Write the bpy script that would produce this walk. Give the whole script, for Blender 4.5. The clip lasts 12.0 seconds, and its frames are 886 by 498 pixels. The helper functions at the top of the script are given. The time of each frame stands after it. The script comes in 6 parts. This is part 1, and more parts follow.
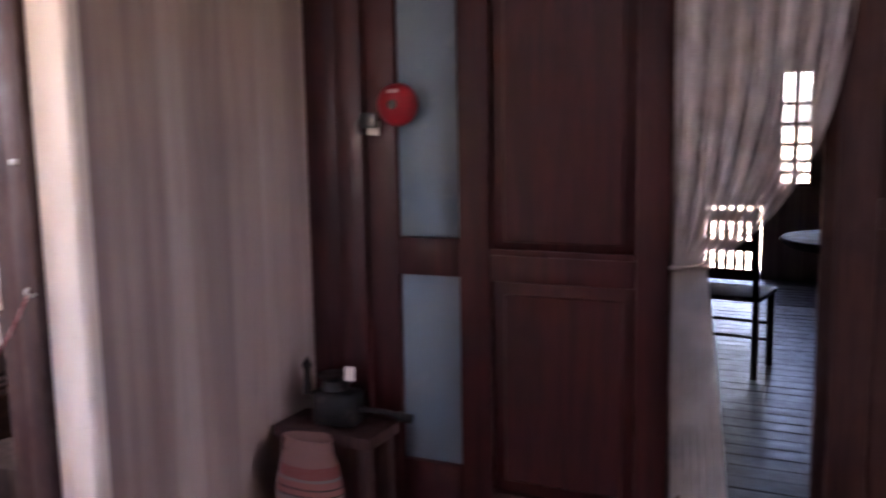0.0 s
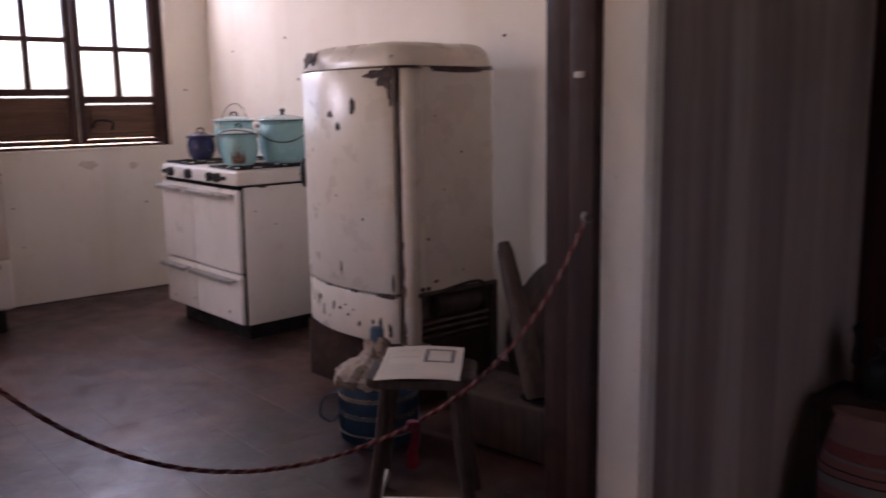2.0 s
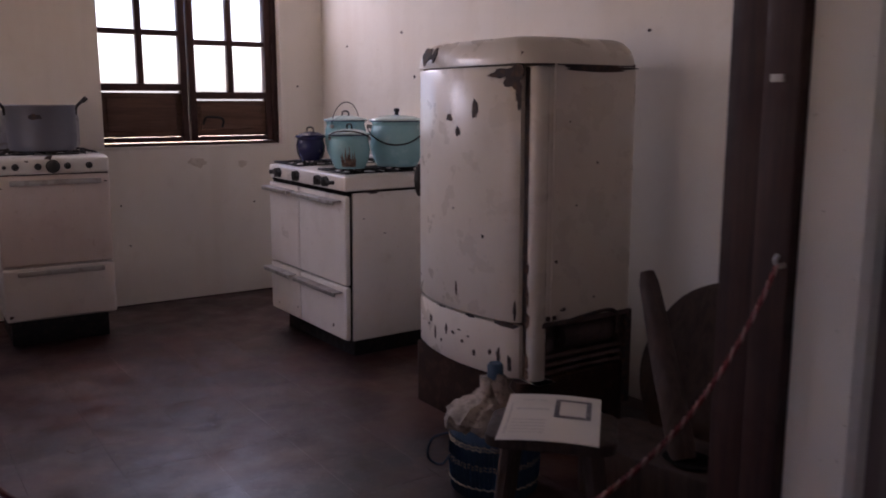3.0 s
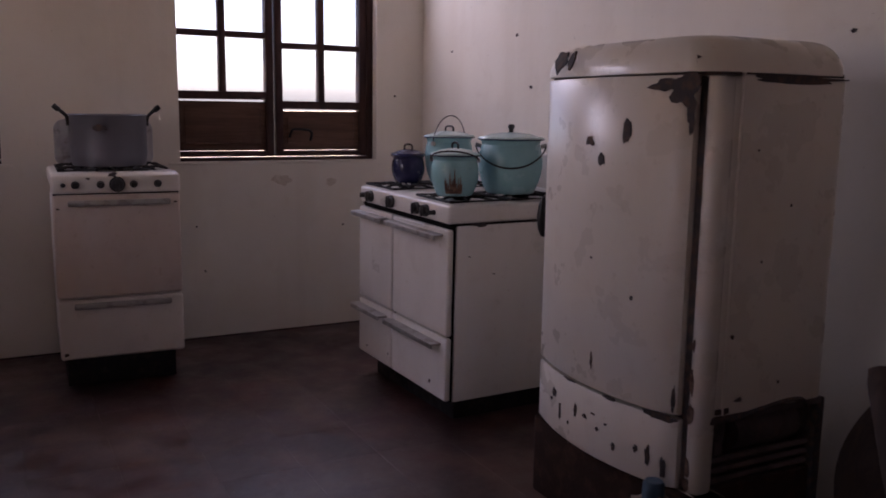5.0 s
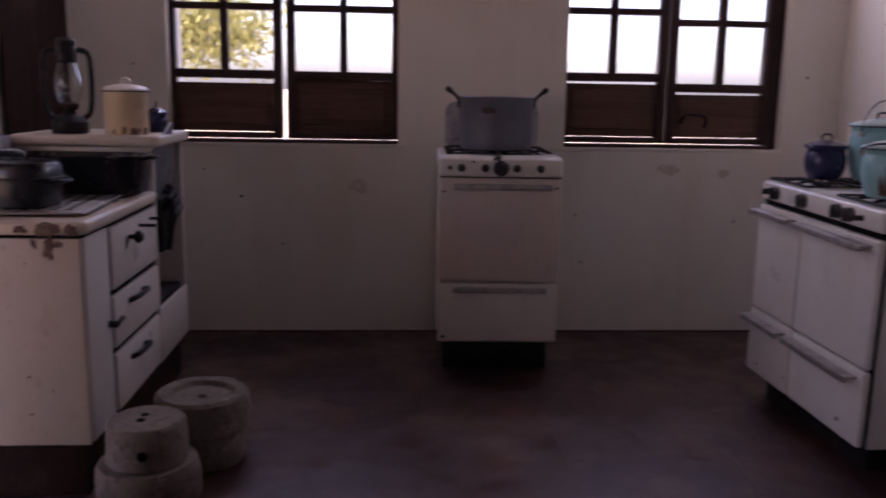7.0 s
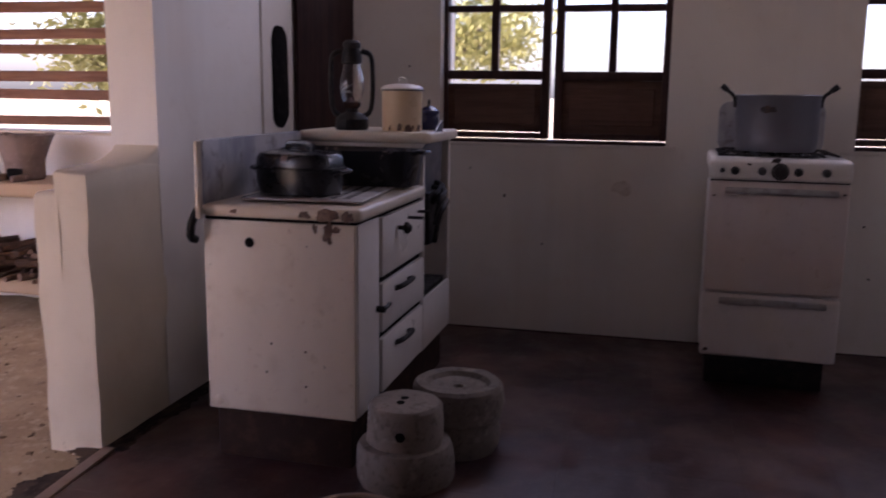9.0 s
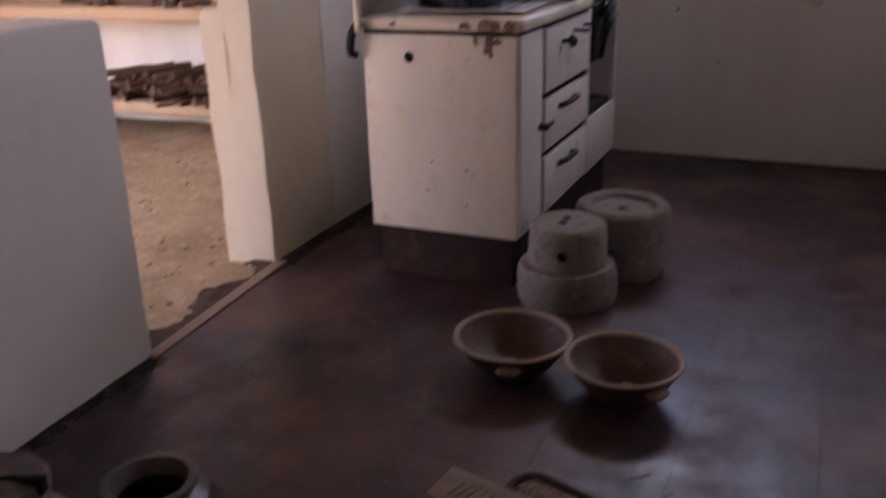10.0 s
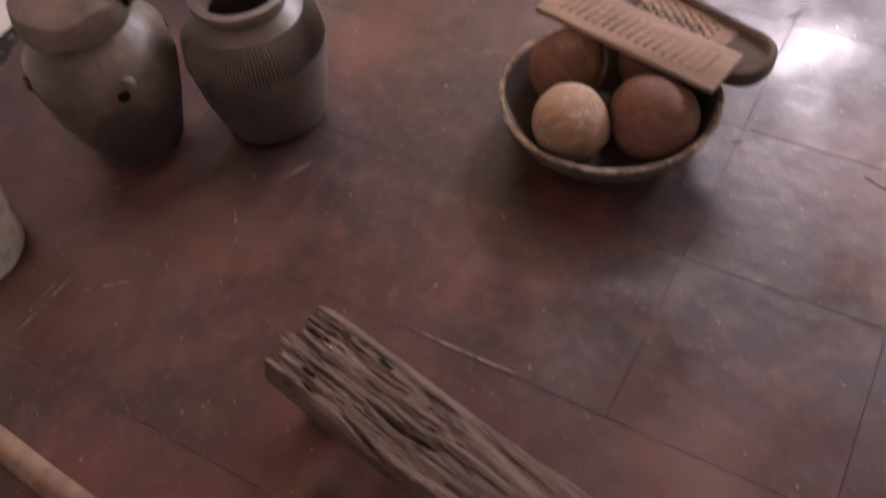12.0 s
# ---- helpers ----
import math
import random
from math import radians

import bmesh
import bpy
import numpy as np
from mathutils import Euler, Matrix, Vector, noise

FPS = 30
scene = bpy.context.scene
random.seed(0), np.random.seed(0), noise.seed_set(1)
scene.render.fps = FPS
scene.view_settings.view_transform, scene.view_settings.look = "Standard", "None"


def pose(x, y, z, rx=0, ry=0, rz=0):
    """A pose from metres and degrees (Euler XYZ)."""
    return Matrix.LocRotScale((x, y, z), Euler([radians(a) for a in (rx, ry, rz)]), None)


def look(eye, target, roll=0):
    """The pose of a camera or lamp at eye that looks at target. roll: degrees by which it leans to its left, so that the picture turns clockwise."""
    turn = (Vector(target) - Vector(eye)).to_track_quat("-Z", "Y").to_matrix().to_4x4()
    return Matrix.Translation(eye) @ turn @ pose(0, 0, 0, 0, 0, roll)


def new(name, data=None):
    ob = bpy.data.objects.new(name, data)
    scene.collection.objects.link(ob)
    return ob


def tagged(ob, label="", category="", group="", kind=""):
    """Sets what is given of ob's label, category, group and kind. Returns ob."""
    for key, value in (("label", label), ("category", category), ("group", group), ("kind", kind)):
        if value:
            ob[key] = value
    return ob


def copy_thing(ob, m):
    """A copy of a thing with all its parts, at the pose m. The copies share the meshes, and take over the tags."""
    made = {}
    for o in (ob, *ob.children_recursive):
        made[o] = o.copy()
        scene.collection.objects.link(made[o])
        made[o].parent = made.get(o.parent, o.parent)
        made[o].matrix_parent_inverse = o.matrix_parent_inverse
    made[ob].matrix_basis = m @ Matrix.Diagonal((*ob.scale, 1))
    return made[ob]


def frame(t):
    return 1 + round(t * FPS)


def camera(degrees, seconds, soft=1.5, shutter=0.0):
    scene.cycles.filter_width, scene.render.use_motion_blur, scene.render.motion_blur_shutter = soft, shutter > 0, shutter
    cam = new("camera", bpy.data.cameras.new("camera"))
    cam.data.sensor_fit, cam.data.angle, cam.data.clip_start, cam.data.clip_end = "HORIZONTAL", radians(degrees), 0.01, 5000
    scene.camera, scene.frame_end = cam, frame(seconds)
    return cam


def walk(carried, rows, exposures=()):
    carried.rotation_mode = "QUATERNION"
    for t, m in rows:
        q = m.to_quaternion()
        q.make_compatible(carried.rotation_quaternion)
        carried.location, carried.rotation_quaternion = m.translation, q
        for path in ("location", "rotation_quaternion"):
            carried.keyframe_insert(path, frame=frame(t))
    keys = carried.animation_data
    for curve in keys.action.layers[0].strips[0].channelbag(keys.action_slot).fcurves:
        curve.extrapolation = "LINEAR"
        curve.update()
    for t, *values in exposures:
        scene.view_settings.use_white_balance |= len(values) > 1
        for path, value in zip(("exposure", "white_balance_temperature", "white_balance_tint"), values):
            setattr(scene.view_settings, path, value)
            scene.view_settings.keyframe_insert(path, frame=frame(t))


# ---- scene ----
cam = camera(54.4, 12.0, soft=1.8, shutter=0.5)
PATH = [
    (0, (-0.068, 0.331, 1.37), (-0.918, 2.122, 1.103), -1.0),
    (0.5, (-0.424, 0.149, 1.269), (-1.276, 1.942, 1.029), -1.2),
    (1, (-0.468, 0.126, 1.256), (-1.529, 1.799, 0.984), -1.2),
    (1.5, (-0.549, 0.149, 1.243), (-1.832, 1.653, 0.939), -1.4),
    (2, (-0.689, 0.261, 1.244), (-2.18, 1.553, 0.914), -0.9),
    (2.5, (-0.833, 0.37, 1.253), (-2.429, 1.529, 0.919), -0.2),
    (3, (-1.059, 0.467, 1.265), (-2.697, 1.564, 0.931), 0.0),
    (3.2, (-1.146, 0.489, 1.275), (-2.792, 1.576, 0.944), 0.0),
    (5, (-1.739, 0.76, 1.291), (-3.485, 1.682, 0.975), 0.8),
    (5.5, (-1.843, 0.768, 1.288), (-3.616, 1.635, 0.966), 0.8),
    (6, (-1.955, 0.787, 1.288), (-3.823, 1.42, 0.956), 0.7),
    (6.5, (-2.032, 0.788, 1.283), (-3.964, 1.174, 0.938), 0.9),
    (7, (-2.08, 0.78, 1.277), (-4.043, 0.904, 0.916), 1.0),
    (7.5, (-2.1, 0.767, 1.276), (-4.059, 0.687, 0.896), 0.9),
    (7.7, (-2.108, 0.766, 1.275), (-4.064, 0.624, 0.885), 0.9),
    (9.5, (-2.123, 0.762, 1.198), (-3.97, 0.141, 0.747), -0.3),
    (10, (-2.175, 0.73, 1.157), (-3.876, -0.045, 0.444), -1.7),
    (10.5, (-2.242, 0.701, 1.122), (-3.755, -0.227, 0.2), -4.3),
    (11, (-2.277, 0.67, 1.1), (-3.569, -0.24, -0.125), -5.6),
    (11.5, (-2.276, 0.654, 1.095), (-3.421, -0.195, -0.31), -6.6),
    (12, (-2.279, 0.644, 1.091), (-3.269, -0.049, -0.503), -7.5),
]
EXPOSURES = [(0, 5.45, 6500, 36), (0.3, 4.85, 6500, 38), (0.6, 4.25, 6500, 38), (1, 3.9, 6600, 39), (1.5, 3.5, 6700, 37), (2, 3.3, 6700, 37), (2.5, 3.15, 6700, 37), (3, 2.58, 6500, 37),
             (5, 2.18, 6400, 40), (6, 2.15, 6400, 41), (7, 2.1, 6200, 46), (8.5, 2.05, 6000, 44), (9.5, 2.25, 6000, 36), (10, 2.8, 6200, 32), (10.5, 3.9, 6500, 33), (11, 4.8, 6900, 33), (12, 5.25, 7200, 34)]
walk(cam, [(t, look(eye, target, roll)) for t, eye, target, roll in PATH], EXPOSURES)

# ---- daylight ----
world = bpy.data.worlds.new("sky")
scene.world = world
world.use_nodes = True
_n = world.node_tree.nodes
_sky = _n.new("ShaderNodeTexSky")
_sky.sky_type, _sky.sun_disc = "NISHITA", False
_sky.sun_elevation, _sky.sun_rotation = radians(52), radians(120)
_sky.air_density, _sky.dust_density = 1.0, 3.0
_n["Background"].inputs["Strength"].default_value = 0.15
world.node_tree.links.new(_sky.outputs[0], _n["Background"].inputs["Color"])
_sun = new("sun", bpy.data.lights.new("sun", "SUN"))
_sun.data.energy, _sun.data.angle, _sun.data.color = 4.0, radians(0.6), (1.0, 0.93, 0.82)
_az = radians(120)
_dir = Vector((math.sin(_az) * math.cos(radians(52)), math.cos(_az) * math.cos(radians(52)), math.sin(radians(52))))
_sun.matrix_world = look(tuple(_dir * 30), (0, 0, 0))

# unseen area lamps added over the two kitchen windows to brighten the room
for _y in (0.24, 2.27):
    _l = new("fanlight_daylight", bpy.data.lights.new("fanlight_daylight", "AREA"))
    _l.data.shape, _l.data.size, _l.data.size_y, _l.data.energy, _l.data.color = "RECTANGLE", 1.0, 0.3, 2.5, (0.9, 0.95, 1.0)
    _l.matrix_world = look((-6.68, _y, 2.31), (-3.6, _y, 1.9))

# ---- materials ----


class Mat:
    """A node material built up step by step."""

    def __init__(self, name, color, rough=0.6, metal=0.0, spec=0.5):
        self.m = bpy.data.materials.new(name)
        self.m.use_nodes = True
        self.t = self.m.node_tree
        self.b = self.t.nodes["Principled BSDF"]
        self.b.inputs["Metallic"].default_value = metal
        self.b.inputs["Specular IOR Level"].default_value = spec
        self.b.inputs["Roughness"].default_value = rough
        self.b.inputs["Base Color"].default_value = (*color, 1)
        self.col = None
        self.base = color
        self.co = self.t.nodes.new("ShaderNodeNewGeometry").outputs["Position"]
        self.bumps = None

    def local(self):
        self.co = self.t.nodes.new("ShaderNodeTexCoord").outputs["Object"]
        return self

    def node(self, kind, **kw):
        n = self.t.nodes.new(kind)
        for k, v in kw.items():
            n.inputs[k].default_value = v
        return n

    def link(self, a, b):
        self.t.links.new(a, b)

    def noise(self, scale, detail=4.0, rough=0.55, stretch=(1, 1, 1), warp=0.0):
        mp = self.node("ShaderNodeMapping")
        mp.inputs["Scale"].default_value = stretch
        mp.inputs["Location"].default_value = (0, 0, 0.37)
        self.link(self.co, mp.inputs["Vector"])
        n = self.node("ShaderNodeTexNoise", Scale=scale, Detail=detail, Roughness=rough, Distortion=warp)
        self.link(mp.outputs[0], n.inputs["Vector"])
        return n.outputs["Fac"]

    def ramp(self, fac, lo, hi):
        r = self.node("ShaderNodeMapRange")
        r.interpolation_type = "SMOOTHSTEP"
        r.inputs["From Min"].default_value, r.inputs["From Max"].default_value = lo, hi
        self.link(fac, r.inputs["Value"])
        return r.outputs[0]

    def tint(self, fac, color, amount=1.0):
        """Mix a second colour in where fac is high."""
        mix = self.t.nodes.new("ShaderNodeMix")
        mix.data_type = "RGBA"
        mul = self.node("ShaderNodeMath")
        mul.operation = "MULTIPLY"
        mul.inputs[1].default_value = amount
        self.link(fac, mul.inputs[0])
        self.link(mul.outputs[0], mix.inputs["Factor"])
        if self.col is None:
            mix.inputs["A"].default_value = (*self.base, 1)
        else:
            self.link(self.col, mix.inputs["A"])
        mix.inputs["B"].default_value = (*color, 1)
        self.col = mix.outputs["Result"]
        self.link(self.col, self.b.inputs["Base Color"])
        return self

    def speck(self, scale, lo, hi, color, amount=1.0, detail=4.0, stretch=(1, 1, 1), warp=0.0):
        return self.tint(self.ramp(self.noise(scale, detail, stretch=stretch, warp=warp), lo, hi), color, amount)

    def rough(self, scale, a, b, stretch=(1, 1, 1)):
        r = self.node("ShaderNodeMapRange")
        r.inputs["From Min"].default_value, r.inputs["From Max"].default_value = 0.3, 0.7
        r.inputs["To Min"].default_value, r.inputs["To Max"].default_value = a, b
        self.link(self.noise(scale, stretch=stretch), r.inputs["Value"])
        self.link(r.outputs[0], self.b.inputs["Roughness"])
        return self

    def bump(self, scale, strength, dist=0.01, detail=5.0, stretch=(1, 1, 1), warp=0.0):
        n = self.node("ShaderNodeBump", Strength=strength, Distance=dist)
        self.link(self.noise(scale, detail, stretch=stretch, warp=warp), n.inputs["Height"])
        if self.bumps:
            self.link(self.bumps, n.inputs["Normal"])
        self.bumps = n.outputs[0]
        self.link(self.bumps, self.b.inputs["Normal"])
        return self

    def each(self, amount):
        """A slight change of tone from piece to piece."""
        info = self.t.nodes.new("ShaderNodeObjectInfo")
        hsv = self.node("ShaderNodeHueSaturation")
        r = self.node("ShaderNodeMapRange")
        r.inputs["To Min"].default_value, r.inputs["To Max"].default_value = 1 - amount, 1 + amount
        self.link(info.outputs["Random"], r.inputs["Value"])
        self.link(r.outputs[0], hsv.inputs["Value"])
        if self.col is None:
            hsv.inputs["Color"].default_value = (*self.base, 1)
        else:
            self.link(self.col, hsv.inputs["Color"])
        self.col = hsv.outputs[0]
        self.link(self.col, self.b.inputs["Base Color"])
        return self


def plaster(name, color, dirt, streak=2.2):
    return (Mat(name, color, 0.85, spec=0.25).speck(1.3, 0.45, 0.7, dirt, 0.35).speck(7, 0.55, 0.75, dirt, 0.2, warp=0.6)
            .speck(streak, 0.5, 0.72, dirt, 0.4, stretch=(1, 1, 0.12)).speck(55, 0.7, 0.76, (0.28, 0.23, 0.18), 0.5)
            .bump(3, 0.25, 0.03).bump(26, 0.22, 0.006).bump(140, 0.12, 0.002).m)


WALL = plaster("lime_plaster", (0.83, 0.79, 0.73), (0.66, 0.59, 0.51))
HALLWALL = (Mat("hall_plaster", (0.45, 0.37, 0.335), 0.8, spec=0.25).speck(1.3, 0.45, 0.7, (0.3, 0.23, 0.21), 0.4).speck(9, 0.44, 0.66, (0.25, 0.19, 0.18), 0.6, stretch=(1, 1, 0.03))
            .speck(5, 0.54, 0.66, (0.62, 0.57, 0.53), 0.6, stretch=(1, 1, 0.025)).speck(30, 0.5, 0.75, (0.28, 0.21, 0.19), 0.3, stretch=(1, 1, 0.1))
            .bump(3, 0.25, 0.03).bump(26, 0.2, 0.005).bump(140, 0.1, 0.002).m)
ANNEX = plaster("annex_plaster", (0.74, 0.66, 0.52), (0.52, 0.42, 0.28))
TAN = plaster("tan_plaster", (0.46, 0.33, 0.21), (0.3, 0.2, 0.13))
# dark tone chosen to cut light bounced off the unseen ceiling
CEIL = plaster("dark_ceiling", (0.34, 0.28, 0.23), (0.22, 0.17, 0.14))
RED = (Mat("red_cement", (0.038, 0.0142, 0.015), 0.45, spec=0.5).speck(1.2, 0.38, 0.62, (0.015, 0.009, 0.0115), 0.9)
       .speck(3.1, 0.42, 0.75, (0.11, 0.032, 0.025), 0.6).speck(2.0, 0.47, 0.7, (0.17, 0.098, 0.076), 0.55)
       .speck(20, 0.45, 0.8, (0.11, 0.056, 0.045), 0.45).speck(60, 0.5, 0.8, (0.1, 0.057, 0.047), 0.4)
       .speck(85, 0.69, 0.75, (0.36, 0.3, 0.26), 0.55).each(0.02)
       .rough(6, 0.28, 0.58).bump(3, 0.07, 0.02).bump(15, 0.36, 0.006).bump(34, 0.14, 0.002).bump(110, 0.08, 0.001).m)
JOINT = Mat("joint_dirt", (0.045, 0.026, 0.024), 0.8).speck(2.2, 0.45, 0.65, (0.2, 0.15, 0.13), 0.8).speck(14, 0.45, 0.6, (0.05, 0.03, 0.028), 0.7).m
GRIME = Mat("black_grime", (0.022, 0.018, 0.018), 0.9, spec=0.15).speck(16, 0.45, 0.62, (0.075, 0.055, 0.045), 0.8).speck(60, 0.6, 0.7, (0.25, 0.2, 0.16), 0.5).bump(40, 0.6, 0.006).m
DIRT = (Mat("packed_earth", (0.42, 0.31, 0.19), 0.95, spec=0.1).speck(3, 0.4, 0.65, (0.27, 0.19, 0.12), 0.7).speck(22, 0.5, 0.7, (0.55, 0.44, 0.3), 0.6)
        .speck(50, 0.62, 0.7, (0.16, 0.1, 0.06), 0.6).bump(6, 0.4, 0.03).bump(45, 0.5, 0.01).m)
GROUND = Mat("pale_earth", (0.45, 0.38, 0.28), 0.95, spec=0.1).speck(0.6, 0.4, 0.6, (0.3, 0.28, 0.14), 0.6).bump(5, 0.4, 0.05).m


def enamel(name, color, dirt, rough=0.28, chips=True):
    m = (Mat(name, color, rough, spec=0.5).speck(2.4, 0.4, 0.78, dirt, 0.3, stretch=(1, 1, 0.35)).speck(9, 0.5, 0.8, dirt, 0.25)
         .speck(30, 0.62, 0.72, dirt, 0.3).rough(6, max(0.2, rough - 0.02), rough + 0.12).bump(2.5, 0.05, 0.01).bump(60, 0.04, 0.001))
    if chips:
        m.speck(38, 0.735, 0.745, (0.05, 0.035, 0.03), 0.9).speck(13, 0.735, 0.75, (0.1, 0.05, 0.03), 0.8, warp=0.5)
    return m.m


WHITE = enamel("white_enamel", (0.74, 0.7, 0.66), (0.5, 0.43, 0.37), 0.28, False)
CREAM = enamel("cream_enamel", (0.7, 0.615, 0.51), (0.4, 0.29, 0.2))
FRIDGE = enamel("fridge_enamel", (0.74, 0.69, 0.62), (0.52, 0.44, 0.36), 0.25, False)
OVENDOOR = enamel("stained_enamel", (0.64, 0.55, 0.49), (0.4, 0.27, 0.2), 0.35)
TURQ = enamel("turquoise_enamel", (0.26, 0.5, 0.54), (0.12, 0.36, 0.4), 0.2)
TURQLID = enamel("pale_turquoise_enamel", (0.47, 0.63, 0.63), (0.2, 0.38, 0.4), 0.22)
NAVY = enamel("navy_enamel", (0.018, 0.019, 0.075), (0.01, 0.012, 0.04), 0.2)
BLACKEN = (Mat("black_speckled_enamel", (0.014, 0.015, 0.02), 0.2).speck(160, 0.68, 0.72, (0.2, 0.2, 0.24), 0.45)
           .speck(14, 0.66, 0.7, (0.2, 0.17, 0.16), 0.8).rough(10, 0.16, 0.34).bump(30, 0.05, 0.002).m)
YELLOWEN = enamel("yellowed_enamel", (0.64, 0.49, 0.32), (0.4, 0.22, 0.1), 0.25)
RUST = (Mat("rusty_iron", (0.036, 0.02, 0.017), 0.9, 0.0, spec=0.15).speck(18, 0.45, 0.7, (0.08, 0.04, 0.026), 0.6).speck(50, 0.5, 0.7, (0.03, 0.02, 0.016), 0.7)
        .bump(60, 0.5, 0.003).m)
CHIP = Mat("chipped_bare_metal", (0.05, 0.04, 0.042), 0.75, 0.2).speck(40, 0.45, 0.65, (0.13, 0.075, 0.05), 0.7).bump(80, 0.5, 0.002).m
SCORCH = Mat("scorched_enamel", (0.1, 0.052, 0.036), 0.6).speck(30, 0.4, 0.65, (0.24, 0.16, 0.11), 0.7).speck(70, 0.55, 0.65, (0.04, 0.025, 0.02), 0.7).bump(60, 0.3, 0.001).m
IRON = Mat("black_iron", (0.018, 0.017, 0.018), 0.55, 0.5).speck(30, 0.5, 0.7, (0.06, 0.045, 0.04), 0.6).rough(20, 0.4, 0.7).bump(70, 0.3, 0.002).m
KNOB = Mat("black_bakelite", (0.015, 0.013, 0.014), 0.35).speck(25, 0.5, 0.7, (0.04, 0.035, 0.035), 0.6).bump(90, 0.1, 0.001).m
STEEL = Mat("dull_steel", (0.42, 0.4, 0.385), 0.45, 0.6).speck(20, 0.45, 0.7, (0.22, 0.18, 0.165), 0.6, stretch=(1, 1, 1)).rough(25, 0.3, 0.6).m
ALU = (Mat("worn_aluminium", (0.17, 0.172, 0.205), 0.5, 0.45).speck(4, 0.45, 0.7, (0.105, 0.108, 0.135), 0.6, stretch=(1, 1, 0.3))
       .speck(40, 0.6, 0.7, (0.18, 0.16, 0.17), 0.4).rough(14, 0.34, 0.55).bump(6, 0.12, 0.01).bump(90, 0.05, 0.001).m)


def wood(name, color, dark, axis, rough=0.6, scale=1.0):
    st = {"x": (0.06, 1, 1), "y": (1, 0.06, 1), "z": (1, 1, 0.06)}[axis]
    return (Mat(name, color, rough, spec=0.35).speck(28 * scale, 0.4, 0.68, dark, 0.8, stretch=st, warp=0.4).speck(90 * scale, 0.5, 0.7, dark, 0.6, stretch=st)
            .speck(3, 0.5, 0.7, dark, 0.5).rough(12, rough - 0.1, rough + 0.12).bump(45 * scale, 0.3, 0.004, stretch=st).bump(150 * scale, 0.2, 0.0015, stretch=st).m)


FRAMEWOOD = wood("dark_frame_wood", (0.06, 0.025, 0.021), (0.028, 0.012, 0.012), "z")
DOORWOOD = wood("red_brown_door_wood", (0.062, 0.0145, 0.0145), (0.03, 0.009, 0.0095), "z", 0.42)
SHUTTER = wood("brown_shutter_wood", (0.14, 0.075, 0.05), (0.08, 0.04, 0.028), "y")
SLATWOOD = wood("red_slat_wood", (0.27, 0.13, 0.08), (0.17, 0.075, 0.045), "y")
GREYWOOD = (Mat("weathered_grey_wood", (0.118, 0.083, 0.069), 0.9, spec=0.15).local().speck(30, 0.38, 0.75, (0.06, 0.046, 0.038), 0.6, stretch=(0.16, 1, 1), warp=0.9)
            .speck(60, 0.58, 0.66, (0.02, 0.015, 0.013), 0.9, stretch=(0.12, 1, 1), warp=0.6).speck(6, 0.42, 0.75, (0.165, 0.122, 0.103), 0.5)
            .bump(22, 1.0, 0.035, stretch=(0.09, 1, 1), warp=0.6).bump(80, 1.0, 0.008, stretch=(0.08, 1, 1)).bump(200, 0.5, 0.002).m)
OLDLID = (Mat("old_lid_wood", (0.15, 0.112, 0.092), 0.9, spec=0.2).local().speck(8, 0.4, 0.68, (0.055, 0.043, 0.038), 0.7).speck(40, 0.5, 0.7, (0.16, 0.125, 0.1), 0.5, stretch=(0.3, 1, 1))
          .bump(14, 0.5, 0.015).bump(60, 0.5, 0.004, stretch=(0.3, 1, 1)).m)
STICKWOOD = wood("firewood_bark", (0.17, 0.105, 0.07), (0.065, 0.04, 0.03), "y", 0.9)
STOOLWOOD = wood("stool_wood", (0.062, 0.038, 0.03), (0.03, 0.019, 0.016), "z", 0.7)
PALEWOOD = wood("pestle_wood", (0.22, 0.145, 0.1), (0.12, 0.075, 0.055), "z", 0.75)
PESTLEWOOD = wood("dark_pestle_wood", (0.09, 0.06, 0.05), (0.05, 0.034, 0.03), "z", 0.75)
GRATERWOOD = wood("pale_grater_wood", (0.27, 0.195, 0.15), (0.17, 0.115, 0.085), "y", 0.8)
PLANK = wood("polished_floor_wood", (0.04, 0.02, 0.018), (0.02, 0.011, 0.01), "x", 0.4)
STONE = (Mat("volcanic_stone", (0.24, 0.205, 0.175), 0.95, spec=0.15).speck(9, 0.42, 0.66, (0.17, 0.14, 0.12), 0.7).speck(45, 0.52, 0.66, (0.12, 0.1, 0.085), 0.6)
         .speck(18, 0.58, 0.72, (0.4, 0.365, 0.315), 0.5).bump(12, 0.35, 0.015).bump(55, 0.6, 0.006).bump(160, 0.35, 0.002).m)
CLAY = (Mat("brown_clay", (0.105, 0.055, 0.038), 0.55, spec=0.4).speck(6, 0.42, 0.66, (0.075, 0.042, 0.032), 0.7).speck(30, 0.55, 0.72, (0.24, 0.15, 0.1), 0.5)
        .speck(3.5, 0.58, 0.72, (0.28, 0.2, 0.14), 0.4).rough(12, 0.45, 0.75).bump(25, 0.2, 0.004).bump(120, 0.2, 0.0015).m)
RIMCLAY = Mat("worn_pale_clay", (0.3, 0.21, 0.155), 0.7).speck(14, 0.42, 0.66, (0.24, 0.15, 0.1), 0.7).bump(50, 0.3, 0.003).m
GLAZE = (Mat("dark_stoneware", (0.095, 0.075, 0.064), 0.45, spec=0.45).speck(5, 0.42, 0.66, (0.045, 0.037, 0.035), 0.8).speck(24, 0.5, 0.75, (0.15, 0.12, 0.1), 0.5)
         .rough(9, 0.3, 0.6).bump(9, 0.15, 0.01).bump(70, 0.25, 0.002).m)
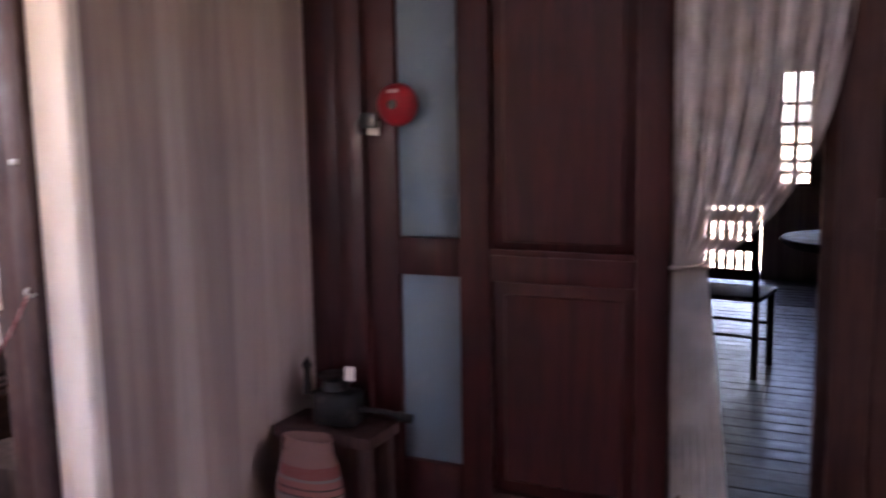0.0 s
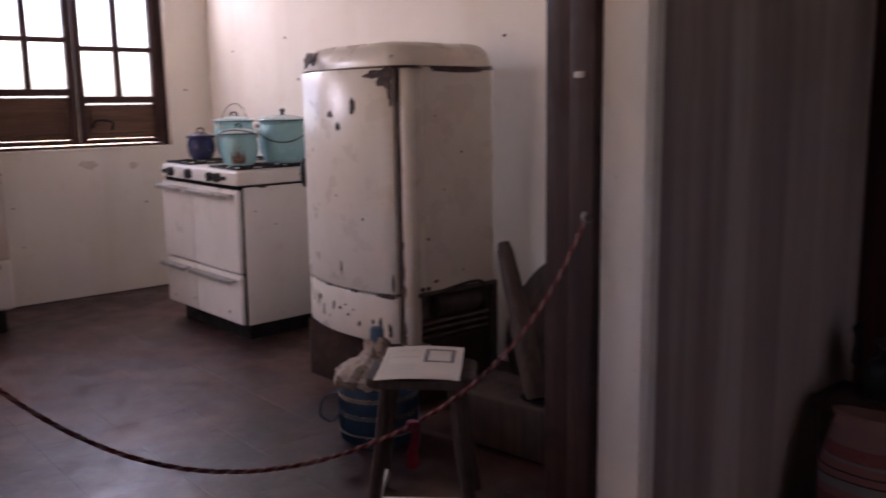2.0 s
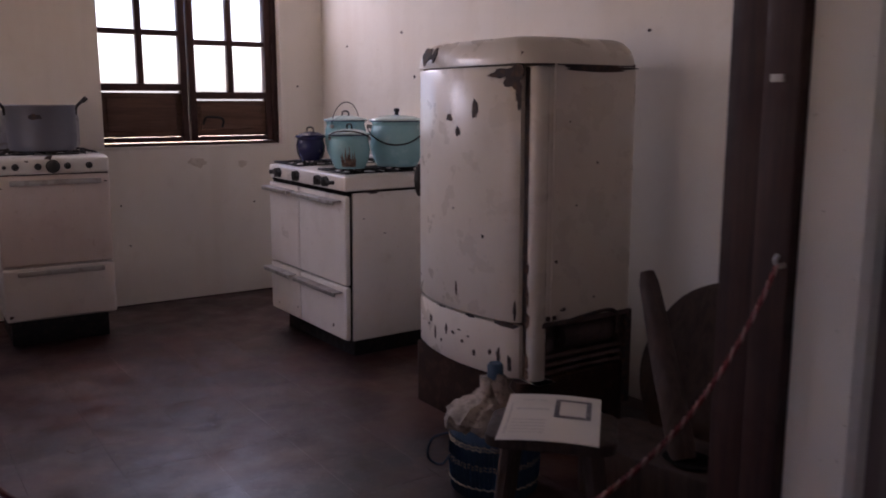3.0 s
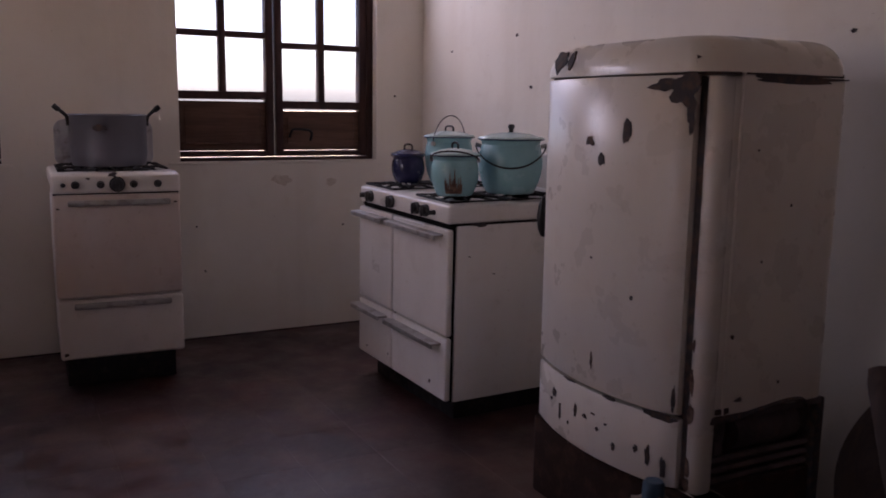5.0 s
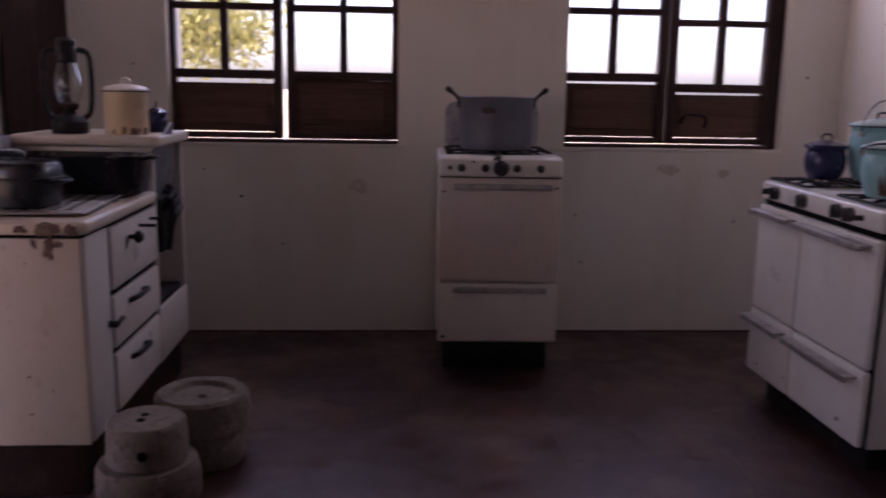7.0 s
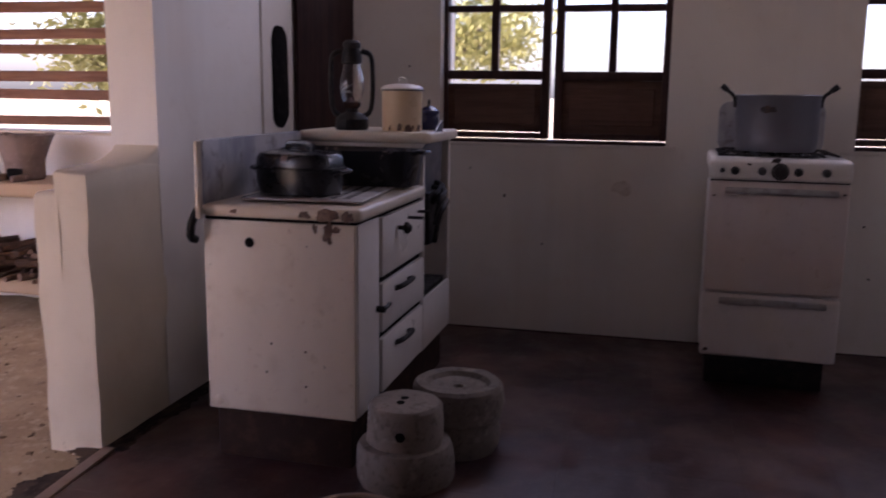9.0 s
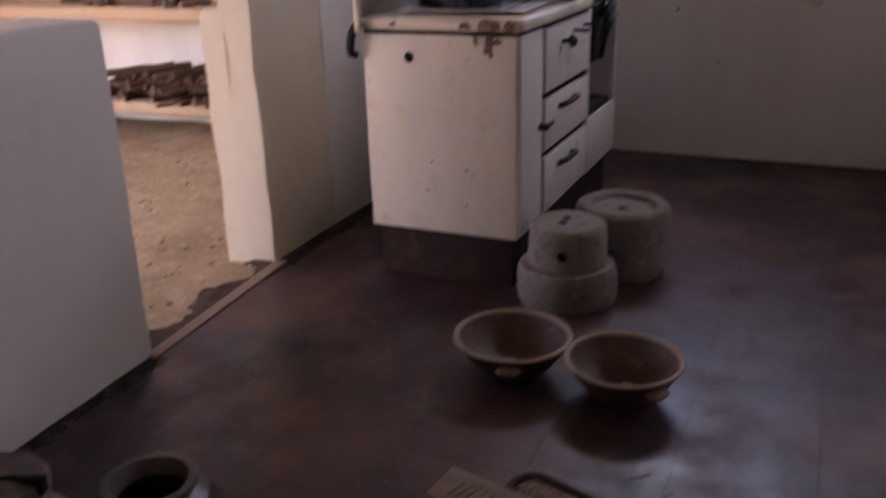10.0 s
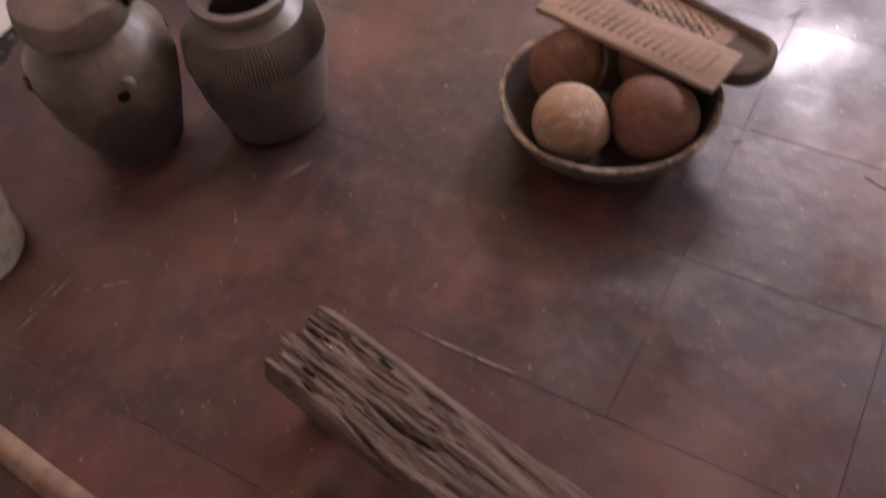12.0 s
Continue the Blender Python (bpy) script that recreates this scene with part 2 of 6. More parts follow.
GLAZE2 = (Mat("ash_glazed_stoneware", (0.115, 0.092, 0.076), 0.6, spec=0.35).speck(6, 0.42, 0.62, (0.045, 0.035, 0.032), 0.8).speck(20, 0.5, 0.7, (0.2, 0.16, 0.13), 0.55)
          .rough(9, 0.35, 0.65).bump(9, 0.25, 0.012).bump(60, 0.35, 0.003).m)
GOURD = (Mat("dried_gourd", (0.14, 0.066, 0.043), 0.75, spec=0.25).local().speck(9, 0.42, 0.68, (0.075, 0.036, 0.026), 0.8).speck(80, 0.46, 0.74, (0.24, 0.135, 0.085), 0.45, stretch=(1, 0.2, 1))
         .speck(150, 0.48, 0.72, (0.06, 0.032, 0.024), 0.5, stretch=(1, 0.15, 1)).bump(50, 0.45, 0.003, stretch=(1, 0.14, 1)).m)
COCO = (Mat("hairy_coconut", (0.25, 0.155, 0.1), 0.9).local().speck(75, 0.42, 0.68, (0.15, 0.09, 0.06), 0.7, stretch=(1, 0.16, 1)).speck(150, 0.48, 0.68, (0.46, 0.36, 0.26), 0.55, stretch=(1, 0.12, 1)).speck(9, 0.45, 0.7, (0.4, 0.32, 0.25), 0.4)
        .bump(70, 0.6, 0.004, stretch=(1, 0.1, 1)).m)
WICKER = Mat("old_woven_cane", (0.075, 0.054, 0.043), 0.85).speck(40, 0.45, 0.66, (0.08, 0.05, 0.035), 0.8).bump(90, 0.5, 0.003).m
CANERIM = Mat("worn_cane_rim", (0.25, 0.19, 0.145), 0.85).speck(22, 0.42, 0.6, (0.07, 0.05, 0.04), 0.85).speck(60, 0.5, 0.7, (0.4, 0.33, 0.26), 0.5).bump(120, 0.5, 0.002).m
GREYCLAY = Mat("grey_fired_clay", (0.25, 0.185, 0.155), 0.9, spec=0.2).speck(6, 0.42, 0.66, (0.17, 0.125, 0.105), 0.7).speck(30, 0.55, 0.72, (0.36, 0.28, 0.23), 0.5).bump(25, 0.3, 0.005).m
BAY = Mat("greasy_brown_iron", (0.12, 0.092, 0.088), 0.8, spec=0.25).speck(9, 0.42, 0.66, (0.05, 0.037, 0.037), 0.8).speck(30, 0.55, 0.7, (0.16, 0.1, 0.08), 0.6).bump(50, 0.5, 0.004).m
DAMP = Mat("damp_soil", (0.1, 0.072, 0.052), 0.95, spec=0.1).speck(12, 0.42, 0.64, (0.045, 0.033, 0.027), 0.85).speck(50, 0.6, 0.7, (0.24, 0.18, 0.13), 0.6).bump(30, 0.7, 0.012).m
LITTER = Mat("clods_and_leaf_bits", (0.24, 0.17, 0.11), 0.95, spec=0.1).speck(9, 0.42, 0.6, (0.1, 0.065, 0.04), 0.8).speck(30, 0.6, 0.66, (0.55, 0.47, 0.37), 0.7).m
SCUFF = Mat("dusty_scratch", (0.24, 0.17, 0.15), 0.8, spec=0.2).speck(60, 0.4, 0.62, (0.08, 0.045, 0.04), 0.8).m
SMUDGE = Mat("wall_smudge", (0.64, 0.57, 0.5), 0.85, spec=0.2).speck(20, 0.42, 0.66, (0.74, 0.69, 0.63), 0.8).speck(60, 0.5, 0.7, (0.5, 0.42, 0.36), 0.5).m
BLUEPAINT = Mat("blue_paint", (0.2, 0.3, 0.37), 0.55).speck(2, 0.45, 0.7, (0.14, 0.22, 0.29), 0.6).speck(12, 0.58, 0.72, (0.27, 0.36, 0.4), 0.4).bump(20, 0.1, 0.004).bump(90, 0.1, 0.001).m
REDPAINT = Mat("red_signal_paint", (0.34, 0.011, 0.02), 0.3).speck(20, 0.5, 0.7, (0.25, 0.008, 0.015), 0.6).m
PAPER = Mat("white_paper", (0.78, 0.75, 0.68), 0.7).speck(5, 0.5, 0.7, (0.66, 0.62, 0.54), 0.5).m
LAMINATE = Mat("laminated_paper", (0.78, 0.74, 0.66), 0.25).speck(5, 0.5, 0.7, (0.68, 0.64, 0.55), 0.5).m
INK = Mat("faded_ink", (0.12, 0.11, 0.12), 0.6).speck(120, 0.5, 0.6, (0.3, 0.28, 0.27), 0.7).m
PALEINK = Mat("pale_ink", (0.42, 0.39, 0.35), 0.6).speck(200, 0.45, 0.55, (0.62, 0.59, 0.53), 0.7).m
BLUECANE = Mat("blue_plastic_cane", (0.017, 0.062, 0.12), 0.45).speck(30, 0.45, 0.66, (0.012, 0.05, 0.13), 0.8).m
BLUECAP = Mat("blue_plastic", (0.035, 0.085, 0.14), 0.35).speck(30, 0.5, 0.7, (0.04, 0.09, 0.15), 0.7).m
PALECANE = Mat("pale_woven_fibre", (0.36, 0.3, 0.25), 0.85).speck(60, 0.45, 0.66, (0.17, 0.135, 0.11), 0.8).speck(14, 0.5, 0.66, (0.2, 0.16, 0.13), 0.7).bump(120, 0.6, 0.002).m
ROPERED = Mat("red_rope_fibre", (0.17, 0.018, 0.025), 0.7).speck(200, 0.5, 0.6, (0.4, 0.12, 0.1), 0.5).m
ROPEPALE = Mat("pale_rope_fibre", (0.46, 0.27, 0.25), 0.7).speck(200, 0.5, 0.6, (0.3, 0.16, 0.15), 0.5).m
PINKCLOTH = Mat("red_cloth", (0.22, 0.03, 0.05), 0.8).speck(60, 0.45, 0.65, (0.3, 0.03, 0.05), 0.6).m
# real soot, and the shade painted black in gaps, holes and recesses
SOOTSHADE = Mat("soot_and_shade_black", (0.008, 0.007, 0.007), 0.95, spec=0.1).speck(20, 0.5, 0.7, (0.025, 0.02, 0.02), 0.7).bump(40, 0.5, 0.006).m
BLUECOTE = Mat("old_backsplash_enamel", (0.46, 0.45, 0.46), 0.35).speck(5, 0.42, 0.62, (0.2, 0.2, 0.25), 0.8, stretch=(1, 1, 0.5)).speck(16, 0.55, 0.7, (0.12, 0.09, 0.08), 0.6).bump(40, 0.1, 0.002).m
BRANCH = wood("tree_bark", (0.16, 0.12, 0.09), (0.08, 0.06, 0.05), "z", 0.9)
LEAF2 = Mat("pale_leaf", (0.2, 0.2, 0.06), 0.6).each(0.2).m


def glass(name, tint=(1, 1, 1), rough=0.0):
    m = bpy.data.materials.new(name)
    m.use_nodes = True
    b = m.node_tree.nodes["Principled BSDF"]
    b.inputs["Base Color"].default_value = (*tint, 1)
    b.inputs["Transmission Weight"].default_value = 1.0
    b.inputs["Roughness"].default_value = rough
    b.inputs["IOR"].default_value = 1.45
    return m


GLASS = glass("old_window_glass", (0.97, 0.98, 0.96), 0.03)
CHIMNEY = glass("lamp_glass", (0.9, 0.92, 0.92), 0.04)


def lace():
    m = bpy.data.materials.new("sheer_lace")
    m.use_nodes = True
    t = m.node_tree
    b = t.nodes["Principled BSDF"]
    b.inputs["Base Color"].default_value = (0.8, 0.78, 0.78, 1)
    b.inputs["Roughness"].default_value = 0.9
    tr = t.nodes.new("ShaderNodeBsdfTranslucent")
    tr.inputs["Color"].default_value = (0.68, 0.67, 0.68, 1)
    tp = t.nodes.new("ShaderNodeBsdfTransparent")
    a, c = t.nodes.new("ShaderNodeMixShader"), t.nodes.new("ShaderNodeMixShader")
    a.inputs[0].default_value = 0.45
    nz = t.nodes.new("ShaderNodeTexNoise")
    nz.inputs["Scale"].default_value = 9
    mr = t.nodes.new("ShaderNodeMapRange")
    mr.inputs["From Min"].default_value, mr.inputs["From Max"].default_value = 0.4, 0.65
    mr.inputs["To Min"].default_value, mr.inputs["To Max"].default_value = 0.12, 0.36
    co = t.nodes.new("ShaderNodeNewGeometry")
    t.links.new(co.outputs["Position"], nz.inputs["Vector"])
    t.links.new(nz.outputs["Fac"], mr.inputs["Value"])
    t.links.new(b.outputs[0], a.inputs[1])
    t.links.new(tr.outputs[0], a.inputs[2])
    t.links.new(mr.outputs[0], c.inputs[0])
    t.links.new(a.outputs[0], c.inputs[1])
    t.links.new(tp.outputs[0], c.inputs[2])
    t.links.new(c.outputs[0], t.nodes["Material Output"].inputs["Surface"])
    return m


LACE = lace()


def stripes():
    m = Mat("striped_cloth", (0.5, 0.36, 0.3), 0.85).local()
    sep = m.node("ShaderNodeSeparateXYZ")
    m.link(m.co, sep.inputs[0])
    r = m.t.nodes.new("ShaderNodeValToRGB")
    r.color_ramp.interpolation = "CONSTANT"
    add = m.node("ShaderNodeMath")
    add.operation = "MULTIPLY_ADD"
    add.inputs[1].default_value, add.inputs[2].default_value = 2.2, 0.0
    m.link(sep.outputs["Z"], add.inputs[0])
    m.link(add.outputs[0], r.inputs[0])
    pink, grey, red, line = (0.27, 0.11, 0.1), (0.2, 0.175, 0.17), (0.22, 0.06, 0.055), (0.025, 0.02, 0.02)
    bands = [(0.0, red), (0.07, line), (0.085, grey), (0.16, line), (0.172, pink), (0.25, red), (0.31, line), (0.32, pink), (0.335, line), (0.345, red),
             (0.42, pink), (0.47, grey), (0.53, line), (0.54, pink), (0.58, line), (0.59, pink), (0.64, grey), (0.66, red), (0.74, (0.24, 0.13, 0.115))]
    e = r.color_ramp.elements
    for i, (p, c) in enumerate(bands):
        el = e[i] if i < 2 else e.new(p)
        el.position, el.color = p, (*c, 1)
    m.col = r.outputs[0]
    return m.speck(120, 0.5, 0.65, (0.2, 0.15, 0.13), 0.35).bump(150, 0.4, 0.002).m


STRIPES = stripes()

# ---- mesh tools ----


def box(lo, hi, bev=0.004, seg=2):
    bm = bmesh.new()
    bmesh.ops.create_cube(bm, size=1)
    s = [h - l for l, h in zip(lo, hi)]
    for v in bm.verts:
        v.co = Vector([lo[i] + (v.co[i] + 0.5) * s[i] for i in range(3)])
    b = min(bev, min(abs(q) for q in s) * 0.45)
    if b > 0:
        bmesh.ops.bevel(bm, geom=bm.edges[:], offset=b, segments=seg, profile=0.5, affect="EDGES")
    return bm


def lathe(profile, seg=40, wob=0.0, flat=1.0):
    """Turn (radius, height) pairs round the z axis; wob makes it a little uneven."""
    bm = bmesh.new()
    rings = []
    for k, (r, z) in enumerate(profile):
        if r <= 1e-5:
            rings.append([bm.verts.new((0, 0, z))])
            continue
        ring = []
        for i in range(seg):
            a = 2 * math.pi * i / seg
            w = 1 + wob * noise.noise((math.cos(a) * 1.3, math.sin(a) * 1.3, z * 9 + k * 0.05))
            ring.append(bm.verts.new((r * w * math.cos(a), r * w * math.sin(a) * flat, z)))
        rings.append(ring)
    for p, q in zip(rings, rings[1:]):
        for i in range(seg):
            j = (i + 1) % seg
            if len(p) == 1 and len(q) > 1:
                bm.faces.new((p[0], q[j], q[i]))
            elif len(q) == 1 and len(p) > 1:
                bm.faces.new((p[i], p[j], q[0]))
            elif len(p) > 1:
                bm.faces.new((p[i], p[j], q[j], q[i]))
    bmesh.ops.recalc_face_normals(bm, faces=bm.faces[:])
    return bm


def tube(points, r, seg=8, r2=None, closed=False, flat=1.0):
    """A round bar along a line of points, tapering from r to r2."""
    pts = [Vector(p) for p in points]
    r2 = r if r2 is None else r2
    bm = bmesh.new()
    n = len(pts)
    rings = []
    up = Vector((0, 0, 1))
    prev = None
    for k, p in enumerate(pts):
        if closed:
            d = pts[(k + 1) % n] - pts[k - 1]
        else:
            d = pts[min(k + 1, n - 1)] - pts[max(k - 1, 0)]
        d.normalize()
        side = (prev - d * prev.dot(d)) if prev else (d.cross(up) if abs(d.z) < 0.95 else d.cross(Vector((1, 0, 0))))
        side.normalize()
        prev = side
        oth = d.cross(side)
        rr = r + (r2 - r) * k / max(n - 1, 1)
        rings.append([bm.verts.new(p + (side * math.cos(2 * math.pi * i / seg) + oth * math.sin(2 * math.pi * i / seg) * flat) * rr) for i in range(seg)])
    for k in range(n if closed else n - 1):
        p, q = rings[k], rings[(k + 1) % n]
        for i in range(seg):
            j = (i + 1) % seg
            bm.faces.new((p[i], p[j], q[j], q[i]))
    if not closed:
        bm.faces.new(rings[0][::-1])
        bm.faces.new(rings[-1])
    bmesh.ops.recalc_face_normals(bm, faces=bm.faces[:])
    return bm


def curve(points, steps=8):
    """Points of a smooth line through the given ones."""
    p = [Vector(q) for q in points]
    p = [p[0] * 2 - p[1]] + p + [p[-1] * 2 - p[-2]]
    out = []
    for a, b, c, d in zip(p, p[1:], p[2:], p[3:]):
        for i in range(steps):
            t = i / steps
            out.append(0.5 * (2 * b + (c - a) * t + (2 * a - 5 * b + 4 * c - d) * t * t + (3 * b - a - 3 * c + d) * t ** 3))
    out.append(p[-2])
    return out


def outline(pts, z0, z1, bev=0.006, seg=2):
    """A slab with the given plan, from z0 to z1."""
    bm = bmesh.new()
    lo = [bm.verts.new((x, y, z0)) for x, y in pts]
    hi = [bm.verts.new((x, y, z1)) for x, y in pts]
    n = len(pts)
    bm.faces.new(lo[::-1])
    bm.faces.new(hi)
    for i in range(n):
        bm.faces.new((lo[i], lo[(i + 1) % n], hi[(i + 1) % n], hi[i]))
    bmesh.ops.recalc_face_normals(bm, faces=bm.faces[:])
    if bev:
        es = [e for e in bm.edges if abs(e.verts[0].co.z - e.verts[1].co.z) < 1e-6]
        bmesh.ops.bevel(bm, geom=es, offset=bev, segments=seg, profile=0.5, affect="EDGES")
    return bm


def rrect(x0, y0, x1, y1, r, n=6):
    pts = []
    for cx, cy, a0 in ((x1 - r, y1 - r, 0), (x0 + r, y1 - r, 90), (x0 + r, y0 + r, 180), (x1 - r, y0 + r, 270)):
        for i in range(n + 1):
            a = radians(a0 + 90 * i / n)
            pts.append((cx + r * math.cos(a), cy + r * math.sin(a)))
    return pts


def blot(r, seed, depth=0.0015, n=18, sx=1.0, sy=1.0, rag=0.45):
    """A ragged patch lying in the xy plane."""
    pts = []
    for i in range(n):
        a = 2 * math.pi * i / n
        w = 1 + rag * noise.noise((math.cos(a) * 1.7 + seed * 3.1, math.sin(a) * 1.7, seed * 7.7)) * 1.6
        pts.append((r * sx * w * math.cos(a), r * sy * w * math.sin(a)))
    return outline(pts, -0.001, depth, 0)


def moved(bm, m):
    bm.transform(m)
    return bm


def joined(*bms):
    out = bmesh.new()
    for b in bms:
        me = bpy.data.meshes.new("tmp")
        b.to_mesh(me)
        b.free()
        out.from_mesh(me)
        bpy.data.meshes.remove(me)
    return out


def rough_up(bm, amount, scale, seed=0.0):
    for v in bm.verts:
        v.co += noise.noise_vector(v.co * scale + Vector((seed, seed * 2, 0))) * amount
    return bm


def mesh_from(name, bm, material, smooth=38):
    me = bpy.data.meshes.new(name)
    bm.normal_update()
    bm.to_mesh(me)
    bm.free()
    for p in me.polygons:
        p.use_smooth = True
    me.set_sharp_from_angle(angle=radians(smooth))
    me.materials.append(material)
    return me


def part(name, bm, material, parent=None, label="", smooth=38):
    ob = new(name, mesh_from(name, bm, material, smooth))
    if parent:
        ob.parent = parent
    if label:
        ob["label"] = label
    return ob


def thing(name, m, label, category, group=""):
    ob = new(name)
    ob.empty_display_size = 0.1
    ob.matrix_world = m
    return tagged(ob, label, category, group)


def solo(name, bm, material, m, label, category, group="", smooth=38):
    """A thing that is one mesh."""
    ob = new(name, mesh_from(name, bm, material, smooth))
    ob.matrix_world = m
    return tagged(ob, label, category, group)


def setting(name, bm, material, label="", smooth=30):
    ob = new(name, mesh_from(name, bm, material, smooth))
    return tagged(ob, label, "", "", "structure")


# ---- structure ----
XW, YF, YL = -6.58, 3.16, -1.06   # inner faces: window wall, back wall, annex-side wall
TOP = 2.9


def uneven(bm, amount, scale, seed=0.0):
    """Cut a block finer and make its faces and edges wander."""
    for _ in range(3):
        long = [e for e in bm.edges if e.calc_length() > 0.12]
        bmesh.ops.subdivide_edges(bm, edges=long, cuts=1, use_grid_fill=True)
    bmesh.ops.triangulate(bm, faces=[f for f in bm.faces if len(f.verts) > 4])
    return rough_up(bm, amount, scale, seed)


def wall(name, blocks, material, label):
    return setting(name, joined(*[box(lo, hi, 0) for lo, hi in blocks]), material, label)


# outer wall with the two kitchen windows and the slatted annex window
W1, W2, W3 = (-0.34, 0.82), (1.69, 2.85), (-3.36, -1.75)
ZS, ZT, WT = 0.99, 2.1, 2.5
wall("wall_west", [((XW - 0.32, -5.2, -0.1), (XW, 3.6, ZS)), ((XW - 0.32, -5.2, WT), (XW, 3.6, TOP)),
                   ((XW - 0.32, W1[1], ZS), (XW, W2[0], WT)), ((XW - 0.32, W2[1], ZS), (XW, 3.6, WT)),
                   ((XW - 0.32, W3[1], ZS), (XW, W1[0], WT)), ((XW - 0.32, -5.2, ZS), (XW, W3[0], WT))], WALL, "white lime-plastered wall with windows, stained near the floor")
wall("wall_north", [((-6.9, YF, -0.1), (-1.7, YF + 0.3, TOP))], WALL, "white lime-plastered kitchen wall, scuffed")
# the wall towards the annex: full height at the back, low parapets beside the passage
wall("wall_south", [((XW, YL - 0.2, -0.1), (-5.05, YL, TOP))], WALL, "cream plastered wall behind the wood stove")
low = outline([(-5.06, -1.18), (-4.60, -1.178), (-4.60, -1.055), (-5.06, -1.06)], -0.1, 0.975, 0.018, 3)
step = outline([(-5.06, -1.27), (-4.605, -1.265), (-4.605, -1.17), (-5.06, -1.17)], -0.1, 0.9, 0.018, 3)
ramp = outline([(-5.06, 0.96), (-4.86, 0.966), (-4.97, 0.99), (-5.03, 1.015), (-5.06, 1.045)], 0.0, 0.19, 0.01, 2)
setting("wall_parapet_west", joined(uneven(low, 0.012, 5), uneven(step, 0.014, 5, 2.0), moved(ramp, pose(0, -1.062, 0, 90))), ANNEX, "low cream plastered parapet with rounded worn edges")
low = outline([(-3.86, -0.97), (-3.86, -1.2), (-3.0, -1.16), (-2.2, -1.12), (-2.2, -0.88), (-2.9, -0.925)], -0.1, 0.95, 0.018, 3)
setting("wall_parapet_east", uneven(low, 0.012, 4, 3.0), WALL, "low white plastered parapet with a worn end")
wall("wall_parapet_post", [((-2.35, -1.22, 0.93), (-2.1, -0.86, TOP))], WALL, "white plastered post at the end of the parapet")
wall("beam_south", [((-5.05, -1.25, 2.35), (-2.35, -1.07, TOP))], WALL, "plastered lintel over the annex openings")
# doorway wall between hall and kitchen
setting("wall_doorway", outline([(-1.91, 2.0), (-1.79, 2.862), (-1.79, 3.16), (-2.26, 3.16), (-2.26, 2.0)], -0.1, TOP, 0.0), HALLWALL, "grey-brown plastered hall wall beside the kitchen doorway")
setting("wall_doorway_reveal", rough_up(outline([(-1.905, 2.01), (-1.91, 1.985), (-1.925, 1.972), (-2.055, 1.972), (-2.055, 2.02)], -0.1, 2.35, 0.0), 0.003, 7), WALL, "cream plastered reveal of the doorway")
wall("wall_doorway_east", [((-2.2, -1.0, -0.1), (-1.93, 0.42, TOP)), ((-2.2, 0.42, 2.2), (-1.95, 2.0, TOP))], HALLWALL, "plastered hall wall")
# hall and front room shell
wall("wall_hall_south", [((-2.2, -2.6, -0.1), (2.2, -2.4, TOP))], HALLWALL, "plastered hall wall")
wall("wall_hall_west", [((-2.2, -2.4, -0.1), (-2.0, -1.0, TOP))], HALLWALL, "plastered hall wall")
# unseen opening added in the east wall to light the hall
wall("wall_hall_east", [((2.0, -2.4, -0.1), (2.2, 0.7, TOP)), ((2.0, 1.15, -0.1), (2.2, 8.8, TOP)), ((2.0, 0.7, -0.1), (2.2, 1.15, 1.6)), ((2.0, 0.7, 2.3), (2.2, 1.15, TOP))], HALLWALL, "plastered hall wall with an unseen opening added for light")
wall("wall_hall_north", [((-1.74, 2.86, 2.3), (2.0, 3.02, TOP)), ((0.75, 2.86, -0.1), (2.0, 3.02, 2.3))], HALLWALL, "plastered wall over the front-room doors")
wall("wall_front_room", [((-2.2, 8.6, -0.1), (-1.3, 8.8, TOP)), ((-1.3, 8.6, -0.1), (-0.37, 8.8, 0.04)), ((-0.78, 8.6, 0.04), (-0.37, 8.8, 0.66)), ((-1.3, 8.6, 0.66), (-0.37, 8.8, 0.84)), ((-1.3, 8.6, 0.84), (-0.68, 8.8, 1.88)),
                         ((-1.3, 8.6, 1.88), (-0.37, 8.8, TOP)), ((-0.37, 8.6, -0.1), (2.0, 8.8, TOP)),
                         ((-2.2, 3.46, -0.1), (-2.0, 8.6, TOP))], HALLWALL, "plastered walls of the dim front room with a bright window")
wall("wall_annex_south", [((-6.9, -5.2, -0.1), (-4.5, -5.0, TOP)), ((-4.5, -5.2, -0.1), (-2.4, -5.0, 0.5)), ((-4.5, -5.2, 2.6), (-2.4, -5.0, TOP)), ((-2.4, -5.2, -0.1), (-2.0, -5.0, TOP))], ANNEX, "cream plastered annex wall with a wide opening")
wall("wall_annex_east", [((-2.4, -2.7, -0.1), (-2.2, -1.2, TOP)), ((-2.4, -5.0, 2.3), (-2.2, -2.7, TOP))], ANNEX, "cream plastered annex wall")

setting("ceiling", joined(box((-6.9, -1.25, TOP), (-1.7, 3.46, TOP + 0.15), 0), box((-1.7, -2.6, TOP), (2.2, 8.8, TOP + 0.15), 0), box((-2.2, 3.46, TOP), (-1.7, 8.8, TOP + 0.15), 0),
                          *[box((-6.58, y, 2.72), (-1.95, y + 0.12, TOP - 0.004), 0.01) for y in (-0.5, 0.3, 1.1, 1.9, 2.7)]), CEIL, "unseen brown ceiling with beams, kept dark to cut bounced light")
setting("ceiling_annex", box((-6.9, -5.2, TOP), (-2.0, -1.25, TOP + 0.12), 0), SHUTTER, "plank ceiling of the annex")

